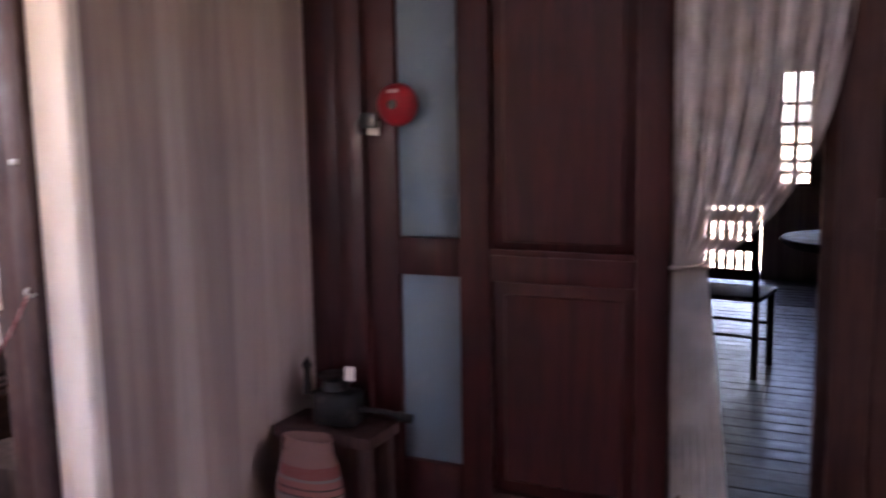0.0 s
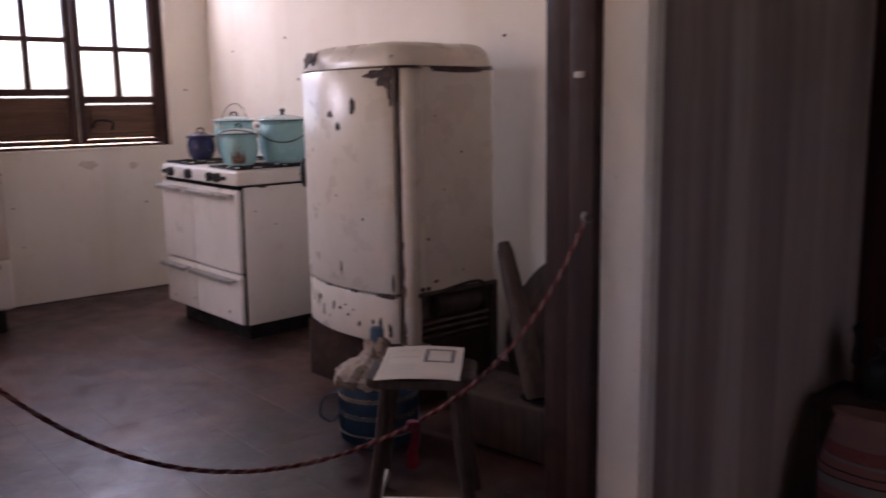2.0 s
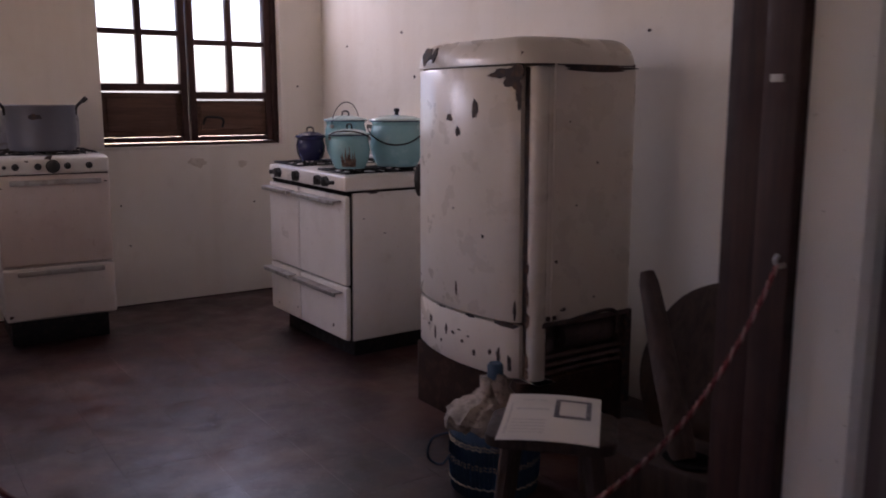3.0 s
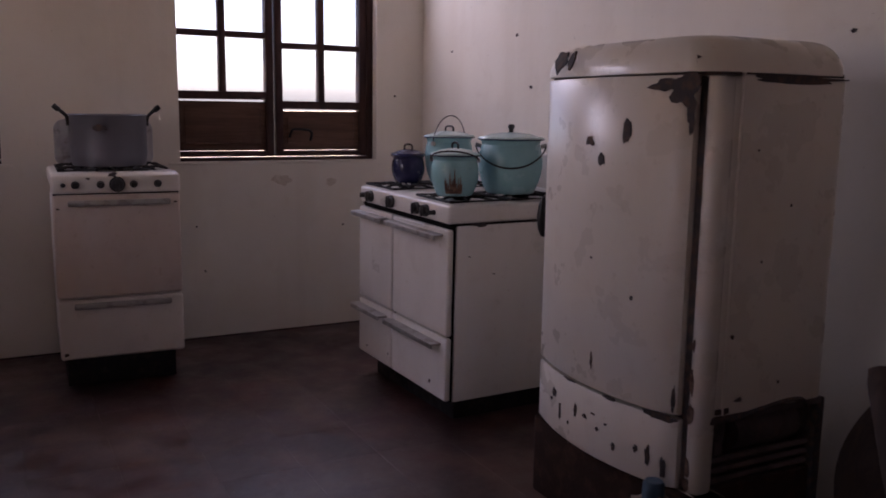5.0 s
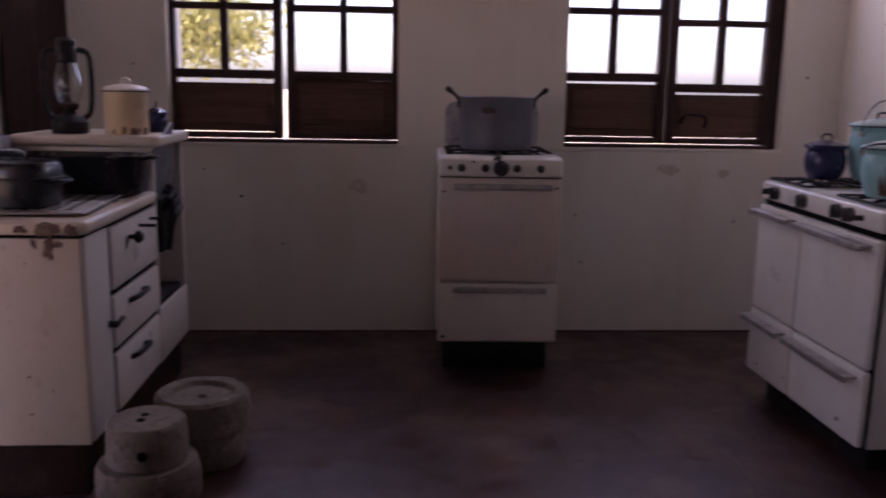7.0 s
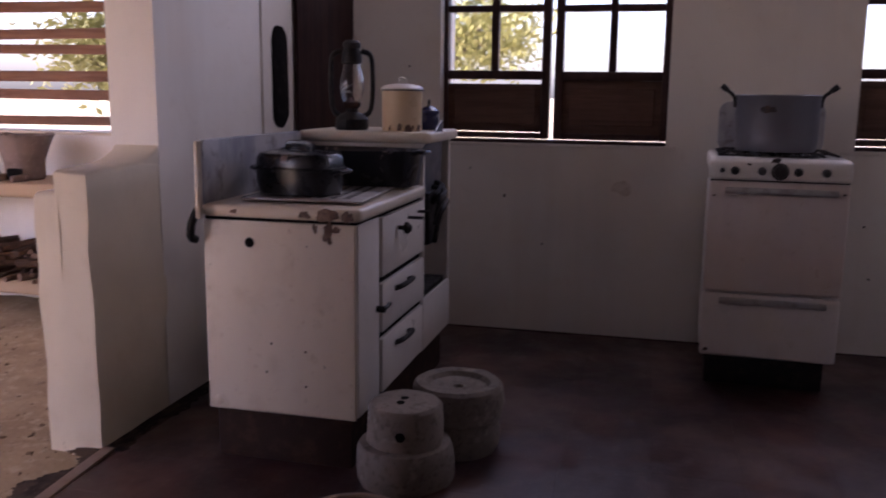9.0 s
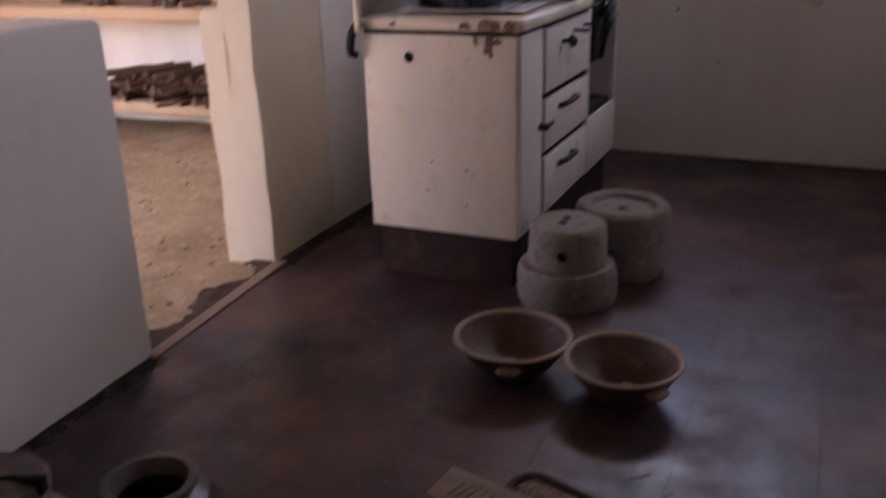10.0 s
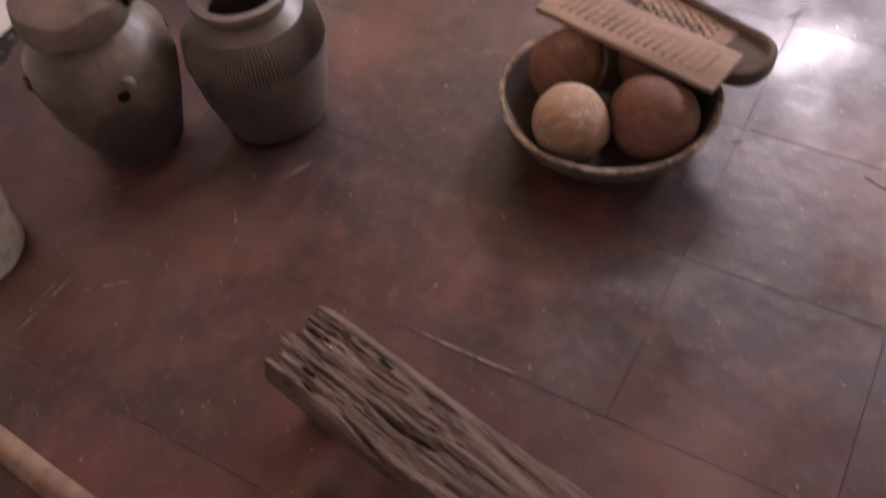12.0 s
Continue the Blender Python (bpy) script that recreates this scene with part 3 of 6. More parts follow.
setting("floor", box((-6.6, -1.05, -0.12), (-1.9, 3.2, -0.002), 0), JOINT, "red polished cement tile floor")
setting("floor_hall", box((-1.9, -2.6, -0.12), (2.1, 2.86, 0), 0), RED, "dark red cement hall floor")
setting("floor_front_room", box((-2.2, 2.86, -0.12), (2.1, 8.7, -0.006), 0), JOINT, "polished plank floor of the front room")
ann = bmesh.new()
bmesh.ops.create_grid(ann, x_segments=60, y_segments=50, size=0.5)
for v in ann.verts:
    v.co = Vector((-6.9 + (v.co.x + 0.5) * 4.8, -5.4 + (v.co.y + 0.5) * 4.42, 0))
    v.co.z = -0.03 + 0.02 * noise.noise(v.co * 2.1) + 0.008 * noise.noise(v.co * 9)
setting("floor_annex", ann, DIRT, "bare packed-earth floor of the annex", 60)
# edge of the cement floor at the annex passage
setting("threshold", rough_up(outline([(-4.62, -1.06), (-3.84, -0.99), (-3.84, -0.945), (-4.62, -1.012)], -0.1, 0.006, 0.003, 1), 0.0015, 30), RIMCLAY, "worn pale cement edge of the floor")

gr = bmesh.new()
bmesh.ops.create_grid(gr, x_segments=4, y_segments=4, size=900)
for v in gr.verts:
    v.co.z = -0.16
setting("ground", gr, GROUND, "pale dry earth around the house")


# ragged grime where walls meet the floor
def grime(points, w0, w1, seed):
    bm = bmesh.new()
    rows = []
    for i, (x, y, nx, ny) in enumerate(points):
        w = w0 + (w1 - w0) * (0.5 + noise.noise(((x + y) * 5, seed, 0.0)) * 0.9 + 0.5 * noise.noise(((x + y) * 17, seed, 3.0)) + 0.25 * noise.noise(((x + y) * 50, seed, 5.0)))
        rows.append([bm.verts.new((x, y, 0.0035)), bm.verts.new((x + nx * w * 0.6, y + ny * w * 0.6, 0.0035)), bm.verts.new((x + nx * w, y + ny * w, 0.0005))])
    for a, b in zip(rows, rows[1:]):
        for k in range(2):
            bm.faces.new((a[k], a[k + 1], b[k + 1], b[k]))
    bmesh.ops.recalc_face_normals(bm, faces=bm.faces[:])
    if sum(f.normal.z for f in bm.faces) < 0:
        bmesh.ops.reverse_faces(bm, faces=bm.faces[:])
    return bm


N = 220
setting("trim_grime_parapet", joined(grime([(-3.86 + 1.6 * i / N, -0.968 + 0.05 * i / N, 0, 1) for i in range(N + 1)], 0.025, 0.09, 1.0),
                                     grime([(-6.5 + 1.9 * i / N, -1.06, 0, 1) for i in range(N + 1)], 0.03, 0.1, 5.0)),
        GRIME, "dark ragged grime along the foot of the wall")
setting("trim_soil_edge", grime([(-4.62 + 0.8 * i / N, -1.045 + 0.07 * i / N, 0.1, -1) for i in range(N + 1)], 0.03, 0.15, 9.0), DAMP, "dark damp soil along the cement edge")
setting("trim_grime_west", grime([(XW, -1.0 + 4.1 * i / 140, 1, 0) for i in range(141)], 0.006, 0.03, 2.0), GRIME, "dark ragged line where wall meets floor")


# ---- kitchen windows: wooden casements, glazed above, boarded below ----
def casement(name, y0, y1, leaves, handle):
    w = thing(name, pose(0, 0, 0), "dark wooden casement window with glazed upper lights and boarded lower panels", "window")
    w["kind"] = "structure"
    xa, xb = XW - 0.14, XW - 0.07
    part("window_frame", joined(box((xa - 0.02, y0, ZS), (xb + 0.01, y0 + 0.035, ZT), 0.004), box((xa - 0.02, y1 - 0.04, ZS), (xb + 0.01, y1, ZT), 0.004),
                                box((xa - 0.02, y0 + 0.035, ZT - 0.05), (xb + 0.01, y1 - 0.04, ZT), 0.004), box((xa - 0.02, y0 + 0.035, ZS), (xb + 0.012, y1 - 0.04, ZS + 0.022), 0.004)), FRAMEWOOD, w)
    part("window_sill", rough_up(box((xb + 0.012, y0 + 0.003, ZS - 0.01), (XW + 0.006, y1 - 0.003, ZS + 0.006), 0.004), 0.002, 9), WALL, w, "thin white plastered sill")
    # unseen surround added above the casement to house the fill lamp
    part("fanlight", joined(box((xa - 0.02, y0, ZT), (xb + 0.01, y0 + 0.035, WT), 0.004), box((xa - 0.02, y1 - 0.04, ZT), (xb + 0.01, y1, WT), 0.004), box((xa - 0.02, y0 + 0.035, WT - 0.04), (xb + 0.01, y1 - 0.04, WT), 0.004)), FRAMEWOOD, w)
    for ya, yb, low_gap, drop in leaves:
        st, zb, zr, zm = 0.042, ZS + 0.028, 1.335 - drop, 1.695 - drop
        bars = [box((xa, ya, zb), (xb, ya + st, ZT - 0.055), 0.004), box((xa, yb - st, zb), (xb, yb, ZT - 0.055), 0.004),
                box((xa, ya + st, ZT - 0.105), (xb, yb - st, ZT - 0.055), 0.004), box((xa, ya + st, zr), (xb, yb - st, zr + 0.045), 0.004),
                box((xa, ya + st, zb), (xb, yb - st, zb + 0.03), 0.004)]
        ym = (ya + yb) / 2
        bars += [box((xa + 0.01, ym - 0.019, zr + 0.045), (xb - 0.005, ym + 0.019, ZT - 0.105), 0.004),
                 box((xa + 0.012, ya + st, zm - 0.017), (xb - 0.008, ym - 0.019, zm + 0.017), 0.004), box((xa + 0.012, ym + 0.019, zm - 0.017), (xb - 0.008, yb - st, zm + 0.017), 0.004)]
        leaf = part("casement", rough_up(joined(*bars), 0.0025, 5, ya), FRAMEWOOD, w)
        part("panel", rough_up(joined(box((xa + 0.02, ya + st - 0.004, zb + 0.034 if low_gap else zb + 0.02), (xb - 0.025, yb - st + 0.004, zr - low_gap), 0.004),
                               box((xb - 0.03, ya + st + 0.03, zb + 0.07), (xb - 0.018, yb - st - 0.03, zr - 0.04), 0.01, 1)), 0.003, 6, yb), SHUTTER, leaf, "brown boarded lower panel")
        for pa, pb in ((ya + st - 0.006, ym - 0.015), (ym + 0.015, yb - st + 0.006)):
            for za, zc in ((zr + 0.04, zm - 0.013), (zm + 0.013, ZT - 0.1)):
                g = part("pane", box((xa + 0.03, pa, za), (xa + 0.034, pb, zc), 0), GLASS, leaf)
                g.visible_shadow = False
    if handle:
        h = part("handle", tube(curve([(xb, handle, 1.13), (xb + 0.035, handle, 1.16), (xb + 0.035, handle + 0.02, 1.175), (xb + 0.035, handle + 0.1, 1.17), (xb + 0.03, handle + 0.125, 1.15), (xb + 0.005, handle + 0.125, 1.11)], 5), 0.008), IRON, w, "black bent iron handle")
    return w


casement("window_1", W1[0] - 0.06, W1[1] + 0.05, [(-0.36, 0.222, 0.022, 0.012), (0.247, 0.828, 0.0, 0.015)], 0)
casement("window_2", W2[0] - 0.065, W2[1] + 0.005, [(1.662, 2.238, 0.012, -0.005), (2.25, 2.812, 0.012, 0.045)], 2.33)

# slatted annex window
w3 = thing("window_3", pose(0, 0, 0), "annex window closed with horizontal red-brown wooden slats", "window")
w3["kind"] = "structure"
part("window_frame", joined(box((XW - 0.16, W3[0], ZS), (XW - 0.06, W3[0] + 0.06, WT), 0.004), box((XW - 0.16, W3[1] - 0.06, ZS), (XW - 0.06, W3[1], WT), 0.004)), SLATWOOD, w3)
part("window_sill", box((XW - 0.3, W3[0] + 0.01, ZS - 0.01), (XW + 0.01, W3[1] - 0.01, ZS + 0.008), 0.004), ANNEX, w3, "cream plastered sill")
for i in range(11):
    z = 1.075 + i * 0.128
    part("slat", moved(rough_up(box((-0.01, W3[0] + 0.062, -0.028 - 0.004 * (i % 3)), (0.01, W3[1] - 0.062, 0.028), 0.004), 0.004, 3, i), pose(XW - 0.1, 0, z, (0.7, -0.5, 0.3, -0.8)[i % 4] * 0.5)), SLATWOOD, w3)

# doorway frame of dark wood
fr = thing("door_1", pose(0, 0, 0), "dark wooden frame of the kitchen doorway, no leaf", "doorway")
fr["kind"] = "structure"
part("jamb", joined(box((-2.14, 1.945, 0), (-2.058, 2.005, 2.2), 0.006), box((-2.238, 1.965, 0), (-2.145, 2.02, 2.2), 0.006)), FRAMEWOOD, fr)
part("jamb", joined(box((-2.19, 0.42, 0), (-2.06, 0.45, 2.2), 0.006)), FRAMEWOOD, fr)
part("lintel", box((-2.19, 0.452, 2.14), (-2.06, 1.943, 2.199), 0.006), FRAMEWOOD, fr)
part("strike_plate", box((-2.12, 1.94, 1.305), (-2.09, 1.946, 1.32), 0.001), STEEL, fr, "dull steel strike plate")

# doors of the front room
YD = 2.862
d2 = thing("door_2", pose(0, 0, 0), "dark red-brown panelled door leaf beside a frame with blue panels", "door")
d2["kind"] = "structure"
part("door_frame", joined(box((-1.79, YD, 0), (-1.66, YD + 0.12, 2.3), 0.008), box((-1.66, YD - 0.012, 0), (-1.555, YD + 0.1, 2.3), 0.008), box((-1.555, YD + 0.01, 0), (-1.44, YD + 0.1, 2.3), 0.008)), DOORWOOD, d2)
part("rail", box((-1.44, YD + 0.004, 0.9), (-1.2, YD + 0.06, 1.027), 0.006), DOORWOOD, d2)
part("rail", box((-1.44, YD + 0.004, 0), (-1.2, YD + 0.06, 0.25), 0.006), DOORWOOD, d2)
part("panel", box((-1.44, YD + 0.03, 0.25), (-1.2, YD + 0.055, 0.9), 0.002), BLUEPAINT, d2, "blue painted panel")
part("panel", box((-1.44, YD + 0.03, 1.027), (-1.2, YD + 0.055, 2.3), 0.002), BLUEPAINT, d2, "blue painted panel")
lf = part("leaf", joined(box((-1.2, YD - 0.03, 0.02), (-1.09, YD + 0.02, 2.28), 0.006), box((-0.63, YD - 0.03, 0.02), (-0.53, YD + 0.02, 2.28), 0.006), box((-1.09, YD - 0.03, 0.02), (-0.63, YD + 0.02, 0.2), 0.006),
                         box((-1.09, YD - 0.03, 0.9), (-0.63, YD + 0.02, 0.985), 0.006), box((-1.09, YD - 0.03, 2.1), (-0.63, YD + 0.02, 2.28), 0.006),
                         box((-1.09, YD - 0.036, 0.985), (-0.63, YD - 0.028, 1.005), 0.003)), DOORWOOD, d2)
for z0, z1 in ((0.2, 0.9), (0.985, 2.1)):
    part("panel", joined(box((-1.09, YD - 0.008, z0), (-0.63, YD + 0.008, z1), 0.002), box((-1.05, YD - 0.018, z0 + 0.04), (-0.67, YD - 0.006, z1 - 0.04), 0.01, 1)), DOORWOOD, lf)
d3 = thing("door_3", pose(-0.12, YD + 0.02, 0, 0, 0, 78), "dark wooden door leaf standing open into the front room", "door")
d3["kind"] = "structure"
part("leaf", joined(box((0, -0.02, 0.02), (0.1, 0.02, 2.28), 0.005), box((0.6, -0.02, 0.02), (0.7, 0.02, 2.28), 0.005), box((0.1, -0.02, 0.02), (0.6, 0.02, 0.2), 0.005), box((0.1, -0.02, 0.9), (0.6, 0.02, 1.0), 0.005), box((0.1, -0.02, 2.1), (0.6, 0.02, 2.28), 0.005)), FRAMEWOOD, d3)
part("panel", box((0.1, -0.008, 0.2), (0.6, 0.008, 0.9), 0.002), FRAMEWOOD, d3)
part("panel", box((0.1, -0.008, 1.0), (0.6, 0.008, 2.1), 0.002), FRAMEWOOD, d3)
d4 = thing("door_4", pose(0, 0, 0), "dark wooden panelled screen closing the front-room opening", "door")
d4["kind"] = "structure"
part("leaf", joined(box((-0.1, YD - 0.02, 0.02), (0.0, YD + 0.02, 2.29), 0.005), box((0.65, YD - 0.02, 0.02), (0.75, YD + 0.02, 2.29), 0.005), box((0.0, YD - 0.02, 0.02), (0.65, YD + 0.02, 0.2), 0.005), box((0.0, YD - 0.02, 1.1), (0.65, YD + 0.02, 1.18), 0.005)), FRAMEWOOD, d4)
part("panel", box((0.0, YD - 0.008, 0.2), (0.65, YD + 0.008, 1.1), 0.002), FRAMEWOOD, d4)
part("panel", box((0.0, YD - 0.008, 1.18), (0.65, YD + 0.008, 2.29), 0.002), FRAMEWOOD, d4)

# dark shutter board and sooty slot in the corner behind the wood stove
setting("trim_corner_board", moved(joined(box((0, -0.015, 0), (0.34, 0.015, TOP - 0.01), 0.004), box((0.02, 0.013, 0), (0.1, 0.022, TOP - 0.02), 0.003), box((0.24, 0.013, 0), (0.32, 0.022, TOP - 0.02), 0.003)), pose(-6.32, -1.035, 0, 0, 0, 143)), FRAMEWOOD, "dark wooden board standing in the corner")
setting("trim_corner_strip", rough_up(box((-6.3, YL - 0.01, 0), (-5.95, YL + 0.012, TOP - 0.01), 0.006), 0.003, 5), WALL, "white painted strip of wall")


# ---- kitchen things ----
def refrigerator():
    """Old round-shouldered refrigerator; local origin at the floor, front towards -y."""
    f = thing("refrigerator", pose(-3.745, 2.395, 0), "old cream enamelled round-top refrigerator with chipped rusty paint", "refrigerator")
    w, d = 0.375, 0.515

    def bow(x):   # the front bulges in the middle
        return -0.075 * (1 - (x / w) ** 2)
    body_plan = rrect(-w, 0.03, w, d, 0.055, 6)
    part("body", outline(body_plan, 0.475, 1.395, 0.004, 1), FRIDGE, f)
    part("lower_body", outline(rrect(-w, 0.03, w - 0.16, d, 0.03, 5), 0.1, 0.474, 0.003, 1), FRIDGE, f)
    part("bay_back", box((w - 0.139, d - 0.04, 0.1), (w - 0.031, d - 0.012, 0.472), 0.002), BAY, f)
    part("machine_bay", box((w - 0.17, 0.05, 0.08), (w - 0.085, d - 0.01, 0.472), 0.002), BAY, f, "dark open machine bay")
    part("rear_post", box((w - 0.03, d - 0.04, 0.1), (w - 0.002, d - 0.005, 0.474), 0.004), CHIP, f, "bare rusty rear post")
    for i in range(8):
        part("condenser_fin", tube([(w - 0.045, 0.1, 0.12 + 0.03 * i), (w - 0.03, d - 0.03, 0.125 + 0.03 * i)], 0.01, 6), BAY, f)
    part("compressor", joined(moved(lathe([(0, -0.075), (0.035, -0.07), (0.048, -0.03), (0.048, 0.04), (0.06, 0.045), (0.06, 0.06), (0.03, 0.07), (0.014, 0.1), (0, 0.1)], 20), pose(w - 0.055, 0.095, 0.44)), box((w - 0.02, 0.07, 0.37), (w + 0.004, 0.1, 0.41), 0.006), tube([(w - 0.02, 0.05, 0.505), (w - 0.005, 0.16, 0.52)], 0.009, 8)), BAY, f, "black compressor in the open bay")
    part("motor", moved(lathe([(0, -0.13), (0.05, -0.125), (0.055, -0.1), (0.055, 0.1), (0.05, 0.125), (0, 0.13)], 20), pose(w - 0.07, 0.31, 0.4, 90)), BAY, f)
    part("pipe", tube(curve([(w - 0.02, 0.06, 0.475), (w + 0.004, 0.12, 0.468), (w + 0.006, 0.22, 0.48), (w + 0.004, 0.36, 0.49), (w + 0.002, 0.42, 0.47), (w - 0.004, 0.43, 0.39)], 6), 0.007, 7), CHIP, f, "rusty pipe along the torn panel edge")
    part("torn_edge", rough_up(box((w - 0.012, 0.05, 0.46), (w + 0.002, d - 0.02, 0.482), 0.003), 0.01, 14), BAY, f)
    # domed top
    rings, n = [], 9
    bm = bmesh.new()
    for k in range(n + 1):
        a = math.pi / 2 * k / n
        inset, z = 0.1 * (1 - math.cos(a)), 1.4 + 0.098 * math.sin(a)
        pts = rrect(-w + inset, -0.012 + inset * 0.9, w - inset, d - inset * 0.3, 0.07, 8)
        rings.append([bm.verts.new((x, y + (bow(x * 0.98) * 0.8 if y < 0.1 else 0), z)) for x, y in pts])
    for p, q in zip(rings, rings[1:]):
        for i in range(len(p)):
            j = (i + 1) % len(p)
            bm.faces.new((p[i], p[j], q[j], q[i]))
    bm.faces.new(rings[-1])
    bm.faces.new(rings[0][::-1])
    bmesh.ops.recalc_face_normals(bm, faces=bm.faces[:])
    part("top", bm, FRIDGE, f)
    part("seam", outline(rrect(-w + 0.004, 0.0, w - 0.004, d - 0.004, 0.05, 6), 1.392, 1.405, 0), CHIP, f, "dark chipped seam under the top")

    def front(z0, z1, x0, x1, dip=0.0, thick=0.045):
        bmf = bmesh.new()
        m = 24
        cols = []
        for i in range(m + 1):
            x = x0 + (x1 - x0) * i / m
            e = min(x - x0, x1 - x)
            rnd = 0.018 * max(0, 1 - e / 0.03) ** 2
            zb = z0 - dip * (1 - (2 * (x - x0) / (x1 - x0) - 1) ** 2)
            y = bow(x) + rnd
            cols.append([bmf.verts.new((x, y + thick, zb)), bmf.verts.new((x, y + 0.006, zb)), bmf.verts.new((x, y, zb + 0.008)), bmf.verts.new((x, y, z1 - 0.008)), bmf.verts.new((x, y + 0.006, z1)), bmf.verts.new((x, y + thick, z1))])
        for a, b in zip(cols, cols[1:]):
            for k in range(5):
                bmf.faces.new((a[k], b[k], b[k + 1], a[k + 1]))
        bmf.faces.new(cols[0])
        bmf.faces.new(cols[-1][::-1])
        bmesh.ops.recalc_face_normals(bmf, faces=bmf.faces[:])
        return bmf
    door = part("door", front(0.475, 1.392, -w, w - 0.068), FRIDGE, f)
    part("kick_panel", front(0.265, 0.464, -w, w - 0.062), FRIDGE, f, "lower panel with rust blisters")
    part("corner_post", outline(rrect(w - 0.052, 0.004, w + 0.003, 0.08, 0.03, 6), 0.265, 1.39, 0.004), FRIDGE, f)
    part("base", outline(rrect(-w + 0.012, -0.03, w - 0.012, d - 0.02, 0.03, 4), 0.0, 0.262, 0.004), RUST, f, "brown rusty bare base")
    part("gasket", outline(rrect(-w + 0.01, 0.012, w - 0.04, 0.04, 0.01, 3), 0.27, 1.392, 0), CHIP, f)
    # handle on the hinge-free side
    lever = lathe([(0.0, -0.07), (0.012, -0.066), (0.022, -0.04), (0.026, 0.0), (0.022, 0.04), (0.012, 0.066), (0.0, 0.07)], 16)
    part("handle", moved(lever, pose(-w - 0.006, 0.012, 0.945) @ Matrix.Diagonal((0.75, 1.2, 1, 1))), KNOB, door, "black lever handle")
    part("side_strip", moved(tube([(0, 0, 0.484), (0, 0, 1.4)], 0.005), pose(w + 0.001, 0.09, 0)), FRIDGE, f)

    # chips where the enamel is gone
    def chip(x, z, r, seed, sx=1.0, sy=1.0, mat=CHIP, rag=0.45):
        ry = math.degrees(math.atan(0.15 * x / w ** 2))
        part("chip", moved(blot(r, seed, 0.002, 18, sx, sy, rag), pose(x, bow(x) - 0.0006, z, 90, 0, ry)), mat, f)
    for x, z, r, sd, sx, sy in ((0.12, 1.243, 0.022, 1, 0.8, 1.25), (-0.035, 1.212, 0.016, 2, 1.1, 0.9), (0.018, 1.163, 0.015, 3, 0.9, 1.1), (0.29, 1.35, 0.034, 4, 1.2, 1.2), (0.315, 1.29, 0.02, 5, 0.55, 2.6), (0.245, 1.368, 0.03, 6, 1.8, 0.6),
                               (0.01, 0.56, 0.009, 7, 0.5, 2.4), (0.16, 0.78, 0.005, 8, 1, 1), (-0.01, 0.87, 0.004, 9, 1, 1)):
        chip(x, z, r, sd, sx, sy)
    for x, z, r, sd, sx, sy in ((-0.2, 0.395, 0.012, 11, 1.1, 1.2), (-0.155, 0.35, 0.009, 12, 0.6, 2.6), (-0.06, 0.385, 0.009, 13, 0.7, 2.2), (-0.01, 0.38, 0.006, 14, 1.5, 1), (0.05, 0.36, 0.006, 15, 1, 1), (0.12, 0.33, 0.007, 16, 1, 1.5), (0.2, 0.35, 0.007, 17, 1, 1.6),
                               (0.24, 0.345, 0.011, 18, 0.6, 2.6), (0.29, 0.32, 0.013, 19, 0.6, 2.2), (-0.1, 0.33, 0.004, 24, 1, 1.5), (-0.22, 0.37, 0.005, 25, 1.4, 1), (0.03, 0.4, 0.005, 26, 2, 0.6), (0.085, 0.385, 0.004, 27, 1.5, 1), (0.27, 0.466, 0.02, 20, 2.6, 0.5), (0.1, 0.47, 0.01, 21, 3, 0.5), (-0.1, 0.469, 0.008, 22, 4, 0.4), (0.31, 0.52, 0.012, 23, 0.5, 3)):
        chip(x, z, r, sd, sx, sy)
    for z, r, sd, sy in ((0.49, 0.016, 51, 1.6), (0.58, 0.01, 52, 3.2), (0.68, 0.006, 53, 3.0), (0.33, 0.012, 54, 2.2), (0.29, 0.014, 55, 1.4)):
        part("rust_streak", moved(blot(r, sd, 0.0015, 16, 0.7, sy), pose(w - 0.028, 0.0028, z, 90)), SCORCH, f)
    # worn patch and scuffs on the rounded top edge
    for x, y, z, rx, r, sd, sx, sy in ((-0.245, -0.03, 1.448, 62, 0.034, 31, 0.8, 1.0), (-0.17, -0.047, 1.445, 66, 0.018, 33, 0.7, 1.6), (0.3, -0.012, 1.428, 75, 0.026, 34, 1.0, 0.9)):
        part("chip", moved(blot(r, sd, 0.004, 18, sx, sy), pose(x, y - 0.006, z, rx, 0, 0)), CHIP, f)
    for z, y, r, sd in ((0.7, 0.11, 0.006, 41), (0.9, 0.2, 0.003, 42), (1.2, 0.16, 0.003, 43), (0.55, 0.3, 0.004, 44), (1.05, 0.3, 0.004, 45)):
        part("chip", moved(blot(r, sd, 0.002), pose(w + 0.0006, y, z, 90, 0, 90)), CHIP, f)
    part("chip", moved(blot(0.05, 46, 0.003, 24, 3.6, 0.22), pose(w + 0.0006, 0.3, 1.385, 90, 0, 90)), CHIP, f, "rust line along the side seam")
    return f


refrigerator()


def handle_bar(x0, x1, y, z, mat=STEEL):
    """A ledge handle along x in front of a door, open below."""
    bm = joined(box((x0, y - 0.046, z - 0.004), (x1, y, z + 0.004), 0.002), box((x0, y - 0.05, z - 0.018), (x1, y - 0.042, z + 0.004), 0.003))
    return bm


def knob(r, depth):
    return joined(lathe([(0, 0), (r, 0), (r * 1.02, depth * 0.35), (r * 0.8, depth * 0.5), (r * 0.74, depth * 0.95), (r * 0.6, depth), (0, depth)], 20), moved(box((-r * 0.18, -r * 0.9, depth * 0.5), (r * 0.18, r * 0.9, depth * 1.15), 0.002), pose(0, 0, 0)))


